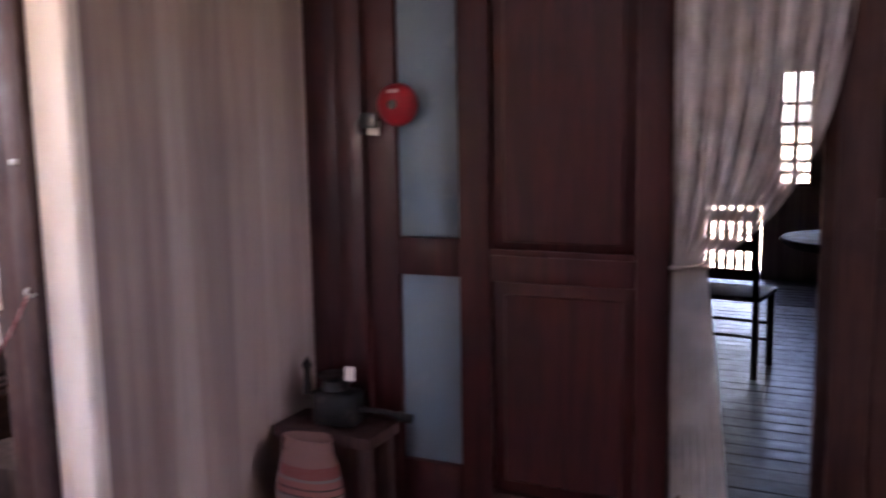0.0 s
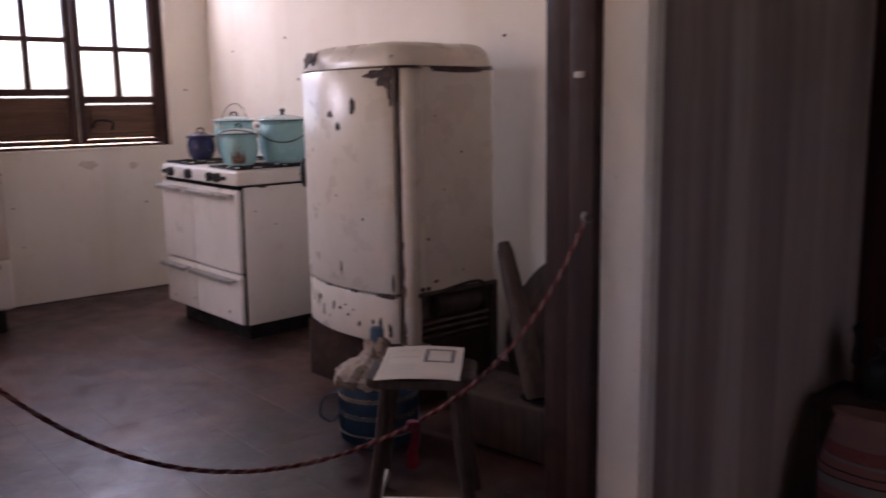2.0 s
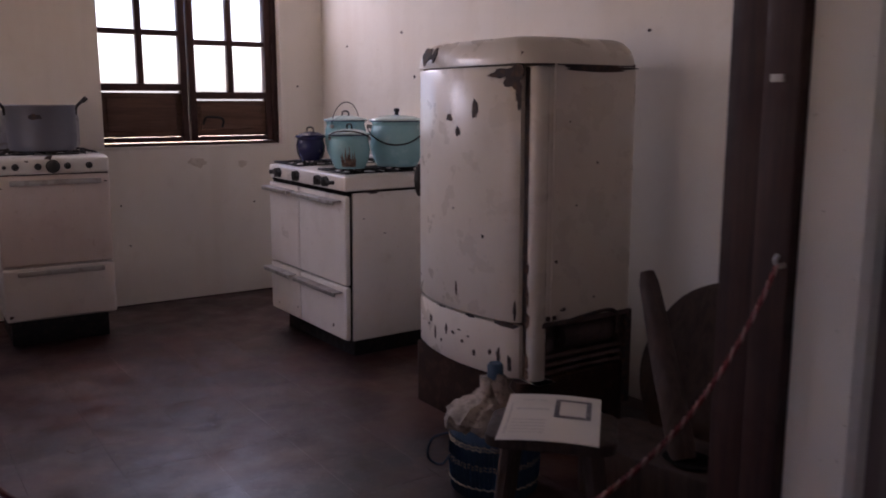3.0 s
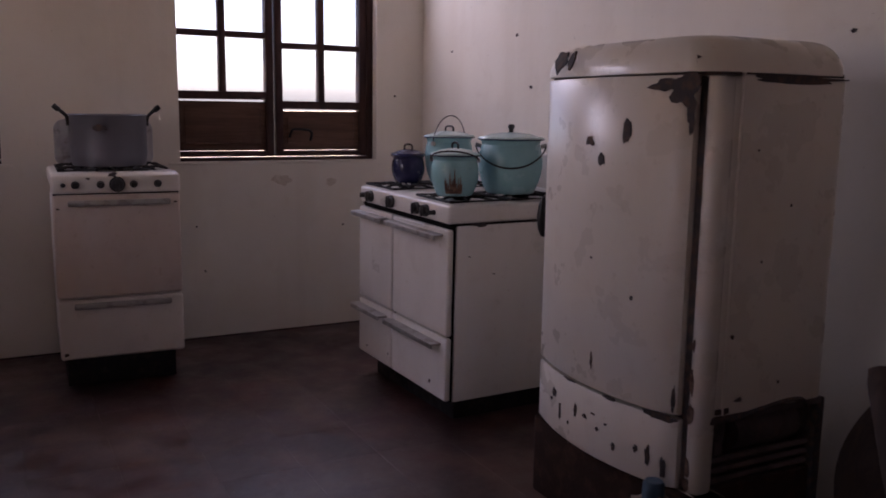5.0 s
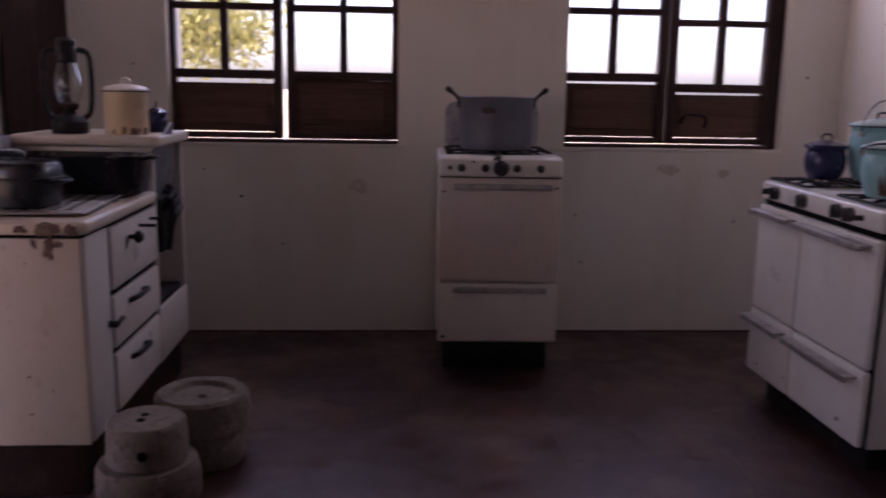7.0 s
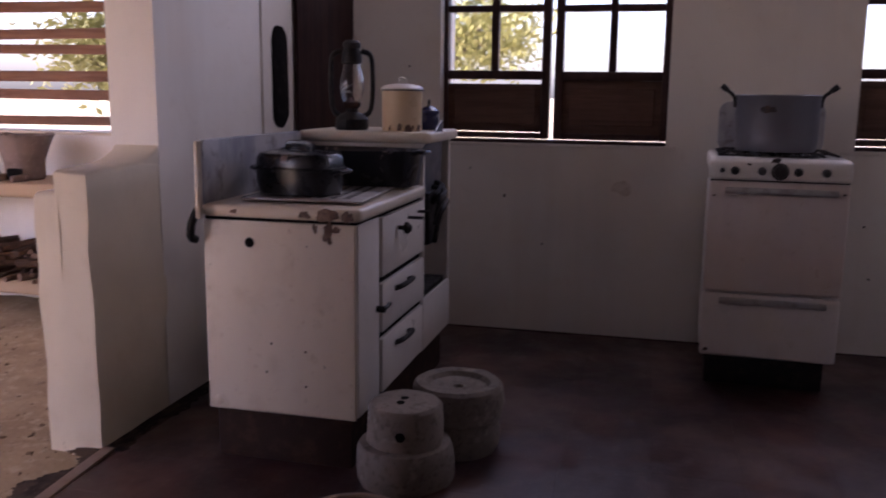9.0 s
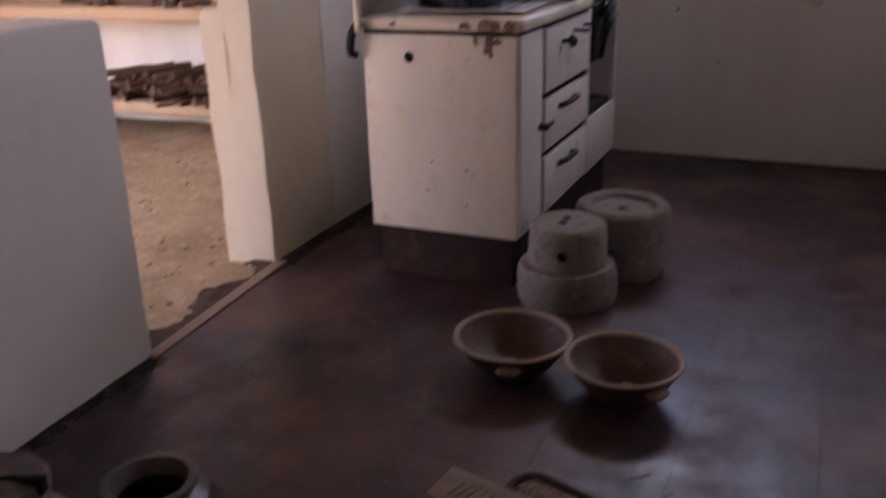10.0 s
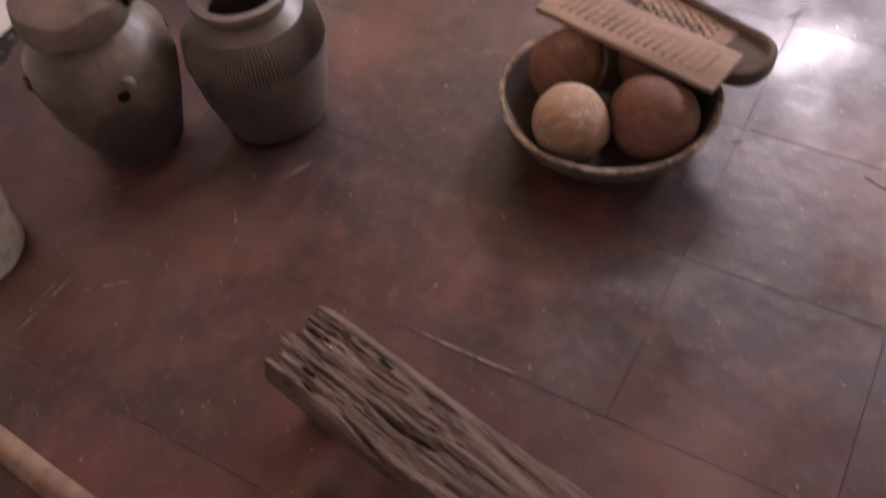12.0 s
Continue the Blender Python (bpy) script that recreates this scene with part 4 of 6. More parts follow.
def grate(sx, sy):
    """Cast-iron pan rest with fingers."""
    bms = [tube([(-sx, -sy, 0), (sx, -sy, 0), (sx, sy, 0), (-sx, sy, 0)], 0.006, 6, closed=True)]
    for a in range(8):
        t = math.pi * a / 4 + math.pi / 8
        c, s = math.cos(t), math.sin(t)
        k = min(sx / max(abs(c), 1e-3), sy / max(abs(s), 1e-3))
        bms.append(tube([(c * 0.035, s * 0.035, 0.004), (c * k * 0.6, s * k * 0.6, 0.008), (c * k, s * k, 0)], 0.0055, 6))
    bms.append(lathe([(0, -0.012), (0.035, -0.012), (0.04, -0.004), (0.03, 0.0), (0, 0.0)], 16))
    return joined(*bms)


def white_stove():
    """Wide gas stove with two doors and two drawers; front towards -y."""
    s = thing("gas_stove", pose(-5.19, 2.36, 0.012, 0, 1.0, 2), "white enamelled four-burner gas stove with two doors and steel ledge handles", "stove")
    w, d = 0.43, 0.66
    part("body", box((-w + 0.008, 0.038, 0.085), (w - 0.004, d, 0.83), 0.008), WHITE, s)
    part("plinth", box((-w + 0.06, 0.07, -0.021), (w - 0.05, d - 0.04, 0.086), 0.004), IRON, s, "dark recessed plinth")
    # black sheet behind the doors paints the shade in their gaps
    part("side_gap", box((-w + 0.006, 0.018, 0.09), (w - 0.012, 0.045, 0.832), 0.002), SOOTSHADE, s)
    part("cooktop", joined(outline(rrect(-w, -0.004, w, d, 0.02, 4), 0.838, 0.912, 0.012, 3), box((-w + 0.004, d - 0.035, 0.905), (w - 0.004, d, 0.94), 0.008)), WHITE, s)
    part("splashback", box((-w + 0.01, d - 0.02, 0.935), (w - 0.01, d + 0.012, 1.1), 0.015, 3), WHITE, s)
    # black strip stands for the shaded line below the cooktop
    part("drip_edge", box((-w + 0.012, 0.01, 0.826), (w - 0.008, d - 0.01, 0.839), 0.002), SOOTSHADE, s)
    split = -0.075
    for x0, x1 in ((-w, split - 0.004), (split + 0.007, w - 0.002)):
        dr = part("door", box((x0, -0.004, 0.372), (x1, 0.024, 0.815), 0.009, 3), WHITE, s)
        part("handle", rough_up(handle_bar(x0 + 0.0, x1 - 0.04, -0.002, 0.79), 0.0012, 12), STEEL, dr, "dull steel ledge handle")
        dw = part("drawer", box((x0, -0.004, 0.095), (x1, 0.024, 0.364), 0.009, 3), WHITE, s)
        part("handle", rough_up(handle_bar(x0 + 0.0, x1 - 0.04, -0.002, 0.335), 0.0012, 12, 4), STEEL, dw, "dull steel ledge handle")
    for x, r in ((-0.36, 0.013), (-0.295, 0.027), (-0.08, 0.028), (0.165, 0.026), (0.245, 0.026), (0.315, 0.01)):
        part("knob", moved(knob(r, 0.026), pose(x, -0.005, 0.874, 90)), KNOB, s)
    for x, y in ((-0.275, 0.17), (-0.275, 0.47), (0.24, 0.17), (0.24, 0.47)):
        part("burner_grate", moved(grate(0.145, 0.14), pose(x, y, 0.922)), IRON, s)
    part("trim_dashes", joined(*[box((0.32 + 0.0, d - 0.024, 0.96 + i * 0.018), (0.345, d - 0.018, 0.968 + i * 0.018), 0.001) for i in range(7)]), IRON, s, "row of small dark vent slots")
    for x, z, r, sd in ((0.3, 0.15, 0.007, 1), (-0.33, 0.14, 0.005, 2), (-0.1, 0.16, 0.004, 3)):
        part("chip", moved(blot(r, sd), pose(x, -0.0045, z, 90)), CHIP, s)
    for y, z, r, sd in ((0.15, 0.83, 0.02, 5), (0.42, 0.834, 0.014, 6), (0.1, 0.7, 0.004, 7), (0.22, 0.62, 0.004, 8)):
        part("chip", moved(blot(r, sd, 0.0015, 16, 1.8, 0.5), pose(w - 0.0036, y, z, 90, 0, 90)), CHIP, s)
    return s


white_stove()


def narrow_range():
    """Narrow gas range against the window wall; front towards +x after the turn."""
    s = thing("gas_range", pose(-5.87, 1.27, 0, 0, 0, 88), "narrow white gas range with a stained oven door and drawer", "stove")
    w, d = 0.272, 0.6
    part("body", box((-w + 0.004, 0.02, 0.14), (w - 0.004, d, 0.865), 0.01, 3), WHITE, s)
    part("plinth", box((-w + 0.03, 0.08, 0), (w - 0.03, d - 0.05, 0.142), 0.004), IRON, s, "dark recessed plinth")
    part("cooktop", outline(rrect(-w - 0.004, 0.004, w + 0.004, d, 0.03, 5), 0.93, 0.995, 0.014, 3), WHITE, s)
    part("control_panel", box((-w - 0.004, -0.012, 0.905), (w + 0.004, 0.05, 0.99), 0.016, 3), WHITE, s)
    part("splashback", moved(outline(rrect(-0.235, 0, 0.235, 0.235, 0.05, 6), 0, 0.025, 0.008), pose(0, d - 0.012, 0.99, 90)), BLUECOTE, s, "greyish enamel splash plate")
    # dark inset bar paints the shade between panel and oven door
    part("panel_gap", box((-w + 0.004, 0.0, 0.862), (w - 0.004, 0.03, 0.932), 0.002), IRON, s)
    od = part("oven_door", box((-w, -0.012, 0.432), (w, 0.018, 0.9), 0.012, 3), OVENDOOR, s, "white oven door with brown stains")
    dw = part("drawer", box((-w, -0.012, 0.15), (w, 0.018, 0.422), 0.012, 3), WHITE, s)
    for z, par, x0, x1 in ((0.865, od, -0.21, 0.225), (0.4, dw, -0.205, 0.215)):
        part("handle", joined(box((x0, -0.052, z - 0.013), (x1, -0.03, z + 0.013), 0.006), box((x0 + 0.03, -0.034, z - 0.008), (x0 + 0.06, -0.01, z + 0.008), 0.002), box((x1 - 0.06, -0.034, z - 0.008), (x1 - 0.03, -0.01, z + 0.008), 0.002)), STEEL, par, "dull grey bar handle")
    for x, r in ((-0.225, 0.01), (-0.175, 0.017), (-0.07, 0.017), (0.0, 0.034), (0.07, 0.017), (0.175, 0.017)):
        part("knob", moved(knob(r, 0.022), pose(x, -0.012, 0.945, 90)), KNOB, s)
    for x in (-0.125, 0.125):
        for y in (0.17, 0.42):
            part("burner_grate", moved(grate(0.115, 0.115), pose(x, y, 1.005)), IRON, s)
    for x, z, r, sd in ((-0.245, 0.175, 0.008, 1), (-0.25, 0.84, 0.005, 2), (0.25, 0.86, 0.005, 3), (-0.02, 0.988, 0.012, 4), (-0.12, 0.972, 0.006, 5)):
        part("chip", moved(blot(r, sd, 0.0015, 16, 1.5, 0.8), pose(x, -0.0126, z, 90)), CHIP, s)
    return s


narrow_range()


def swell(t):
    """Barrel shape of a pot: narrow foot, fullest above the middle."""
    return 0.52 + 0.48 * math.sin(math.pi * (0.17 + 0.58 * t))


def pot(name, m, r, h, mat, lidmat, label, group=""):
    """An enamelled cooking pot with its lid."""
    p = thing(name, m, label, "pot", group)
    prof = [(0, 0), (r * 0.7, 0)] + [(r * swell(t), 0.006 + (h - 0.012) * t) for t in [i / 12 for i in range(13)]] + \
           [(r * 0.96, h - 0.004), (r * 1.0, h), (r * 1.0, h + 0.003), (r * 0.94, h), (r * 0.9, h - 0.02), (r * 0.7, 0.012), (0, 0.012)]
    body = part("body", lathe(prof, 48, 0.006), mat, p)
    lidprof = [(0, h + 0.032), (r * 0.3, h + 0.03), (r * 0.62, h + 0.024), (r * 0.86, h + 0.014), (r * 1.0, h + 0.012), (r * 1.04, h + 0.006), (r * 1.04, h + 0.002), (r * 0.9, h + 0.006), (0, h + 0.02)]
    part("lid", lathe(lidprof, 48, 0.004), lidmat, p)
    part("rim", tube([(r * 1.035 * math.cos(a), r * 1.035 * math.sin(a), h + 0.002) for a in [2 * math.pi * i / 40 for i in range(40)]], 0.0028, 6, closed=True), NAVY, p, "dark worn rim")
    return p, body


def bail(p, r, z, up, turn, rad=0.0036, label="black wire bail handle"):
    """A wire handle swung from two lugs."""
    pts = []
    for i in range(17):
        a = math.pi * i / 16
        v = Vector((r * math.cos(a), 0, r * 1.12 * math.sin(a)))
        v = Matrix.Rotation(radians(90 - up), 3, "X") @ v
        pts.append(Matrix.Rotation(radians(turn), 3, "Z") @ v + Vector((0, 0, z)))
    part("bail", tube(pts, rad, 6), IRON, p, label)
    for sgn in (1, -1):
        q = Matrix.Rotation(radians(turn), 3, "Z") @ Vector((sgn * r * 0.99, 0, 0))
        part("lug", moved(tube([(0, -0.006, 0), (0, 0.006, 0)], 0.011, 10), Matrix.Translation(q + Vector((0, 0, z))) @ pose(0, 0, 0, 0, 0, turn + 90)), STEEL, p)


def lid_loop(p, z, s=0.03, turn=0, mat=None):
    part("lid_handle", moved(tube(curve([(-s, 0, 0), (-s, 0, 0.014), (-s * 0.6, 0, 0.024), (s * 0.6, 0, 0.024), (s, 0, 0.014), (s, 0, 0)], 4), 0.0045, 8), pose(0, 0, z, 0, 0, turn)), mat or IRON, p)


p, b = pot("cooking_pot", pose(-5.5, 2.55, 0.9490), 0.08, 0.128, NAVY, NAVY, "small navy blue enamel pot with lid on the stove", group="pots on the gas stove")
lid_loop(p, 0.157, 0.022, 30)
p, b = pot("cooking_pot", pose(-5.456, 2.749, 0.9480), 0.118, 0.217, TURQ, TURQLID, "tall turquoise enamel pot with a raised wire bail and lid", group="pots on the gas stove")
bail(p, 0.119, 0.189, 86, 112, 0.0026)
lid_loop(p, 0.247, 0.03, 10)
p, b = pot("cooking_pot", pose(-4.946, 2.505, 0.9400), 0.101, 0.166, TURQ, TURQLID, "turquoise enamel pot with a brown scorched front", group="pots on the gas stove")
bail(p, 0.102, 0.15, 20, 52)
lid_loop(p, 0.196, 0.026, 0)
for i in range(11):
    off, top = -0.36 + 0.072 * i + 0.02 * math.sin(i * 5.1), 0.045 + 0.07 * (0.5 + 0.5 * math.sin(i * 2.3 + 0.6)) * (1 - abs(i - 5) / 8)
    bm = bmesh.new()
    rows = []
    for k in range(9):
        z = 0.012 + top * k / 8
        wd = (0.055 + 0.02 * noise.noise((k * 0.7, i, 0))) * (1 - (k / 8.5) ** 1.6)
        rr = 0.101 * swell((z - 0.006) / 0.154) + 0.001 + 0.0001 * i
        rows.append([bm.verts.new((rr * math.sin(a + off), -rr * math.cos(a + off), z)) for a in [wd * (j / 2 - 1) for j in range(5)]])
    for a_, b_ in zip(rows, rows[1:]):
        for j in range(4):
            bm.faces.new((a_[j], a_[j + 1], b_[j + 1], b_[j]))
    bmesh.ops.recalc_face_normals(bm, faces=bm.faces[:])
    bmesh.ops.rotate(bm, cent=(0, 0, 0), matrix=Matrix.Rotation(radians(58), 3, "Z"), verts=bm.verts[:])
    part("scorch_mark", bm, SCORCH, p)
p, b = pot("cooking_pot", pose(-4.959, 2.789, 0.9400), 0.14, 0.232, TURQ, TURQLID, "large turquoise enamel pot with lid and hanging bail", group="pots on the gas stove")
R_ = 0.152
part("bail", moved(tube([(R_ * math.cos(math.pi * i / 24), -R_ * math.sin(math.pi * i / 24), 0.205 - 0.09 * math.sin(math.pi * i / 24) ** 1.3) for i in range(25)], 0.0036, 6), pose(0, 0, 0, 0, 0, 58)), IRON, p, "black wire bail hanging down")
for sgn in (1, -1):
    part("lug", moved(tube([(sgn * 0.13, 0, 0.202), (sgn * 0.156, 0, 0.208)], 0.01, 8), pose(0, 0, 0, 0, 0, 58)), STEEL, p)
part("lid_knob", lathe([(0, 0.258), (0.012, 0.258), (0.01, 0.276), (0.016, 0.286), (0.013, 0.297), (0, 0.3)], 16), KNOB, p)

# tall aluminium pot on the narrow range
p = thing("stock_pot", pose(-6.13, 1.275, 1.016), "large grey aluminium stock pot with two upright handles", "pot")
r, h = 0.172, 0.235
part("body", lathe([(0, 0), (r * 0.93, 0), (r * 0.97, 0.01), (r, 0.05), (r, h - 0.006), (r * 1.025, h), (r * 1.01, h + 0.004), (r * 0.97, h), (r * 0.96, 0.02), (0, 0.012)], 56, 0.004), ALU, p)
for sgn in (1, -1):
    part("handle", joined(tube(curve([(0, sgn * (r + 0.003), h - 0.05), (0, sgn * (r + 0.008), h - 0.01), (0, sgn * (r + 0.03), h + 0.015), (0, sgn * (r + 0.058), h + 0.038)], 5), 0.008, 8), tube([(0, sgn * (r + 0.04), h + 0.022), (0, sgn * (r + 0.064), h + 0.042)], 0.0125, 10)), IRON, p, "dark upright handle")
part("stain", moved(blot(0.02, 3, 0.001, 18, 1.6, 0.7), pose(r + 0.0005, -0.06, h - 0.055, 90, 0, 70)), CHIP, p)


def wood_stove():
    """Enamelled cook stove seen from its narrow end; front (drawers) towards +y, end towards +x."""
    s = thing("wood_stove", pose(-4.66, -0.13, 0), "old white enamelled wood-burning cook stove with drawers, chipped", "stove")
    D, L1, L2 = 0.535, 0.8, 1.27
    part("base", box((-L2 + 0.03, -D + 0.02, 0), (-0.02, -0.03, 0.18), 0.004), RUST, s, "dark brown plinth")
    part("end_panel", box((-0.012, -D, 0.176), (0.002, -0.006, 0.826), 0.012, 3), CREAM, s, "cream enamelled end panel with a round hole")
    part("body", box((-L1, -D + 0.01, 0.178), (-0.02, -0.014, 0.83), 0.006), WHITE, s)
    part("front_stile", box((-0.23, -0.016, 0.182), (-0.012, 0.0, 0.826), 0.006), WHITE, s)
    # black plates paint the shade around the drawers and below the hob
    part("drawer_reveal", box((-L1 + 0.003, -0.02, 0.18), (-0.004, -0.011, 0.832), 0.001), SOOTSHADE, s)
    part("hob_gap", box((-L1 + 0.02, -D + 0.004, 0.826), (-0.004, -0.004, 0.84), 0.001), SOOTSHADE, s)
    for z0, z1, hz in ((0.612, 0.82, 0.76), (0.414, 0.588, 0.54), (0.194, 0.39, 0.335)):
        dr = part("drawer", box((-L1 + 0.016, -0.014, z0), (-0.247, 0.006, z1), 0.005, 2), WHITE, s)
        if hz < 0.7:
            part("handle", tube(curve([(-0.56, 0.004, hz), (-0.55, 0.03, hz + 0.01), (-0.48, 0.036, hz + 0.012), (-0.41, 0.03, hz + 0.01), (-0.4, 0.004, hz)], 5), 0.01, 8), IRON, dr, "black iron pull")
        else:
            part("knob", moved(lathe([(0, 0.05), (0.012, 0.052), (0.022, 0.04), (0.022, 0.03), (0.009, 0.022), (0.008, 0)], 16), pose(-0.43, 0.004, hz, -90)), IRON, dr, "black iron knob")
            part("peg", moved(tube([(0, 0, 0), (0, 0, 0.06)], 0.006), pose(-0.56, 0.004, hz + 0.02, -90)), IRON, dr)
            part("peg", moved(tube([(0, 0, 0), (0, 0, 0.05)], 0.006), pose(-0.7, 0.004, hz + 0.025, -90)), IRON, dr)
    part("latch", moved(joined(tube([(0, 0, 0), (0, 0, 0.03)], 0.012, 10), tube([(0, 0, 0.025), (-0.05, -0.01, 0.03)], 0.008)), pose(-0.2, 0.0, 0.51, -90)), IRON, s, "black iron latch")
    part("hob", outline(rrect(-L1, -D - 0.008, 0.012, 0.016, 0.03, 5), 0.836, 0.878, 0.014, 3), CREAM, s, "cream enamelled hob with chipped brown edge")
    part("hob_plate", box((-L1 + 0.02, -D + 0.06, 0.874), (-0.16, -0.1, 0.884), 0.002), IRON, s, "black iron hot plate")
    for i, (x, y, rr, sx, sy) in enumerate(((0.0125, -0.09, 0.022, 2.0, 0.8), (0.0125, -0.17, 0.012, 1.6, 1.0), (0.0125, -0.03, 0.014, 1.4, 1.2), (0.0125, -0.42, 0.006, 2, 1))):
        part("chip", moved(blot(rr, i + 1, 0.002, 18, sx, sy), pose(x, y, 0.856, 90, 0, 90)), SCORCH, s)
    for i, (y, z, rr, sx, sy) in enumerate(((-0.1, 0.795, 0.018, 0.9, 1.8), (-0.14, 0.81, 0.01, 0.8, 1.6), (-0.07, 0.81, 0.012, 1.2, 1.0))):
        part("stain", moved(blot(rr, i + 4, 0.001, 18, sx, sy), pose(0.0022, y, z, 90, 0, 90)), SCORCH, s)
    # black disc on the panel paints the shade inside the hole
    part("hole", moved(lathe([(0, 0.001), (0.015, 0.001), (0.017, 0)], 20), pose(0.0022, -0.37, 0.755, 0, 90)), SOOTSHADE, s, "round dark hole")
    part("rivet", moved(lathe([(0, 0.004), (0.014, 0.003), (0.018, 0)], 18), pose(0.002, -0.5, 0.205, 0, 90)), CREAM, s)
    for y, z in ((-0.3, 0.42), (-0.18, 0.4), (-0.32, 0.32), (-0.18, 0.28)):
        part("pit", moved(blot(0.004, y * 9 + z, 0.001, 10), pose(0.0022, y, z, 90, 0, 90)), CHIP, s)
    # back splash along the wall side and raised warming cupboard
    part("splashback", moved(outline(rrect(0, 0, L1 + 0.02, 0.215, 0.03, 5), 0, 0.02, 0.006), pose(0.02, -D - 0.004, 0.87, 90, 0, 180)), BLUECOTE, s, "bluish stained upright enamel splash plate")
    part("splash_rim", tube([(0.03, -D + 0.004, 0.83), (0.03, -D + 0.004, 0.9), (0.026, -D + 0.004, 1.08)], 0.012, 8), CREAM, s)
    part("bracket", tube(curve([(0.01, -D - 0.01, 0.86), (0.035, -D - 0.02, 0.82), (0.03, -D - 0.03, 0.77), (0.0, -D - 0.03, 0.755)], 5), 0.014, 8), IRON, s, "black iron bracket")
    part("cupboard_side", box((-L1 - 0.03, -D + 0.02, 0.18), (-L1 - 0.005, 0.0, 1.044), 0.005), WHITE, s)
    part("cupboard_side", box((-L2, -D + 0.02, 0.18), (-L2 + 0.025, 0.0, 1.044), 0.005), WHITE, s)
    # back sheet coloured black for the shade inside the open cupboard
    part("cupboard_back", box((-L2 + 0.025, -D + 0.02, 0.18), (-L1 - 0.03, -D + 0.04, 1.044), 0.002), SOOTSHADE, s)
    part("cupboard_floor", box((-L2 + 0.025, -D + 0.04, 0.4), (-L1 - 0.03, -0.02, 0.42), 0.002), IRON, s)
    part("cupboard_door", box((-L2 + 0.004, -0.012, 0.185), (-L1 - 0.008, 0.004, 0.405), 0.006), WHITE, s)
    part("shelf_top", outline(rrect(-L2 - 0.03, -D, -L1 + 0.012, 0.03, 0.03, 5), 1.045, 1.088, 0.014, 3), CREAM, s, "cream enamelled raised shelf")
    part("cupboard_flap", moved(box((0.0, 0.0, 0.0), (0.33, 0.008, 0.3), 0.003), pose(-L1 - 0.05, -0.05, 0.72, 12, -28, 172)), ALU, s)
    return s


wood_stove()
# spare iron pieces hanging in the open cupboard
g = thing("iron_tongs", pose(-5.56, -0.135, 0.82), "tangle of dark iron handles hanging from the stove cupboard", "iron tool")
for i, (x, y, z, h) in enumerate(((-0.08, 0.0, 0.02, 0.05), (-0.02, 0.03, 0.0, 0.11), (0.02, 0.045, -0.03, 0.07), (-0.05, 0.02, -0.06, 0.13))):
    part("bar", rough_up(tube(curve([(x - 0.1, y - 0.04, z + 0.03), (x - 0.03, y + 0.03, z + 0.02), (x + 0.05, y + 0.03, z - 0.01), (x + 0.06, y + 0.01, z - h)], 5), 0.012, 7), 0.003, 30, i), IRON, g)
part("strap", rough_up(box((-0.11, -0.01, -0.2), (0.02, 0.012, 0.02), 0.006), 0.012, 14), IRON, g)


def roaster(m, l, w, h, label, lidded=True):
    """Oval black enamel roasting pan."""
    p = thing("roasting_pan", m, label, "pan", "black enamel pans")
    prof = [(0, 0), (0.84, 0.0), (0.9, 0.02), (0.96, 0.5), (0.98, 0.97), (1.06, 0.985), (1.06, 1.02), (0.97, 1.01)]
    if not lidded:
        prof += [(0.94, 0.95), (0.86, 0.06), (0, 0.05)]
    else:
        prof += [(0, 1.0)]

    def oval(pr):
        bm = lathe(pr, 48)
        for v in bm.verts:   # squared-off oval
            a = math.atan2(v.co.y, v.co.x)
            rr = math.hypot(v.co.x, v.co.y)
            k = rr / max((abs(math.cos(a)) ** 3.2 + abs(math.sin(a)) ** 3.2) ** (1 / 3.2), 1e-4)
            v.co = Vector((math.cos(a) * k * l, math.sin(a) * k * w, v.co.z * h))
        return bm
    body = part("body", oval(prof), BLACKEN, p)
    for sgn in (1, -1):
        part("handle", tube(curve([(sgn * l * 0.98, -0.045, h * 0.93), (sgn * (l + 0.03), -0.035, h * 0.97), (sgn * (l + 0.03), 0.035, h * 0.97), (sgn * l * 0.98, 0.045, h * 0.93)], 5), 0.007, 7), BLACKEN, p)
    if lidded:
        lid = part("lid", oval([(1.04, 1.02), (1.05, 1.08), (0.97, 1.1), (0.95, 1.45), (0.88, 1.62), (0.7, 1.7), (0, 1.76)]), BLACKEN, p)
        part("lid_handle", moved(tube(curve([(-0.05, 0, 0), (-0.045, 0, 0.02), (0.045, 0, 0.02), (0.05, 0, 0)], 5), 0.008, 8, flat=1.5), pose(0, 0, h * 1.735)), BLACKEN, lid)
    return p


sh = thing("baking_sheet", pose(-4.97, -0.4, 0.886, 0, 0, 4), "flat dark perforated metal sheet lying on the stove", "tray")
part("sheet", box((-0.26, -0.17, 0.0), (0.24, 0.24, 0.007), 0.002), STEEL, sh)
# perforations are flat squares coloured as dark as their shade
hole_me = mesh_from("hole", box((-0.01, -0.01, 0.007), (0.01, 0.01, 0.0078), 0), SOOTSHADE)
for i in range(9):
    for k in range(5):
        o = new("hole", hole_me)
        o.parent, o.location = sh, (-0.19 + 0.045 * i, -0.01 + 0.045 * k, 0)
roaster(pose(-4.91, -0.425, 0.895, 0, 0, 76), 0.155, 0.11, 0.085, "small black enamel roaster with domed lid on the stove")
roaster(pose(-5.31, -0.375, 0.886, 0, 0, 88), 0.27, 0.125, 0.14, "large open black enamel roasting pan on the stove", False)

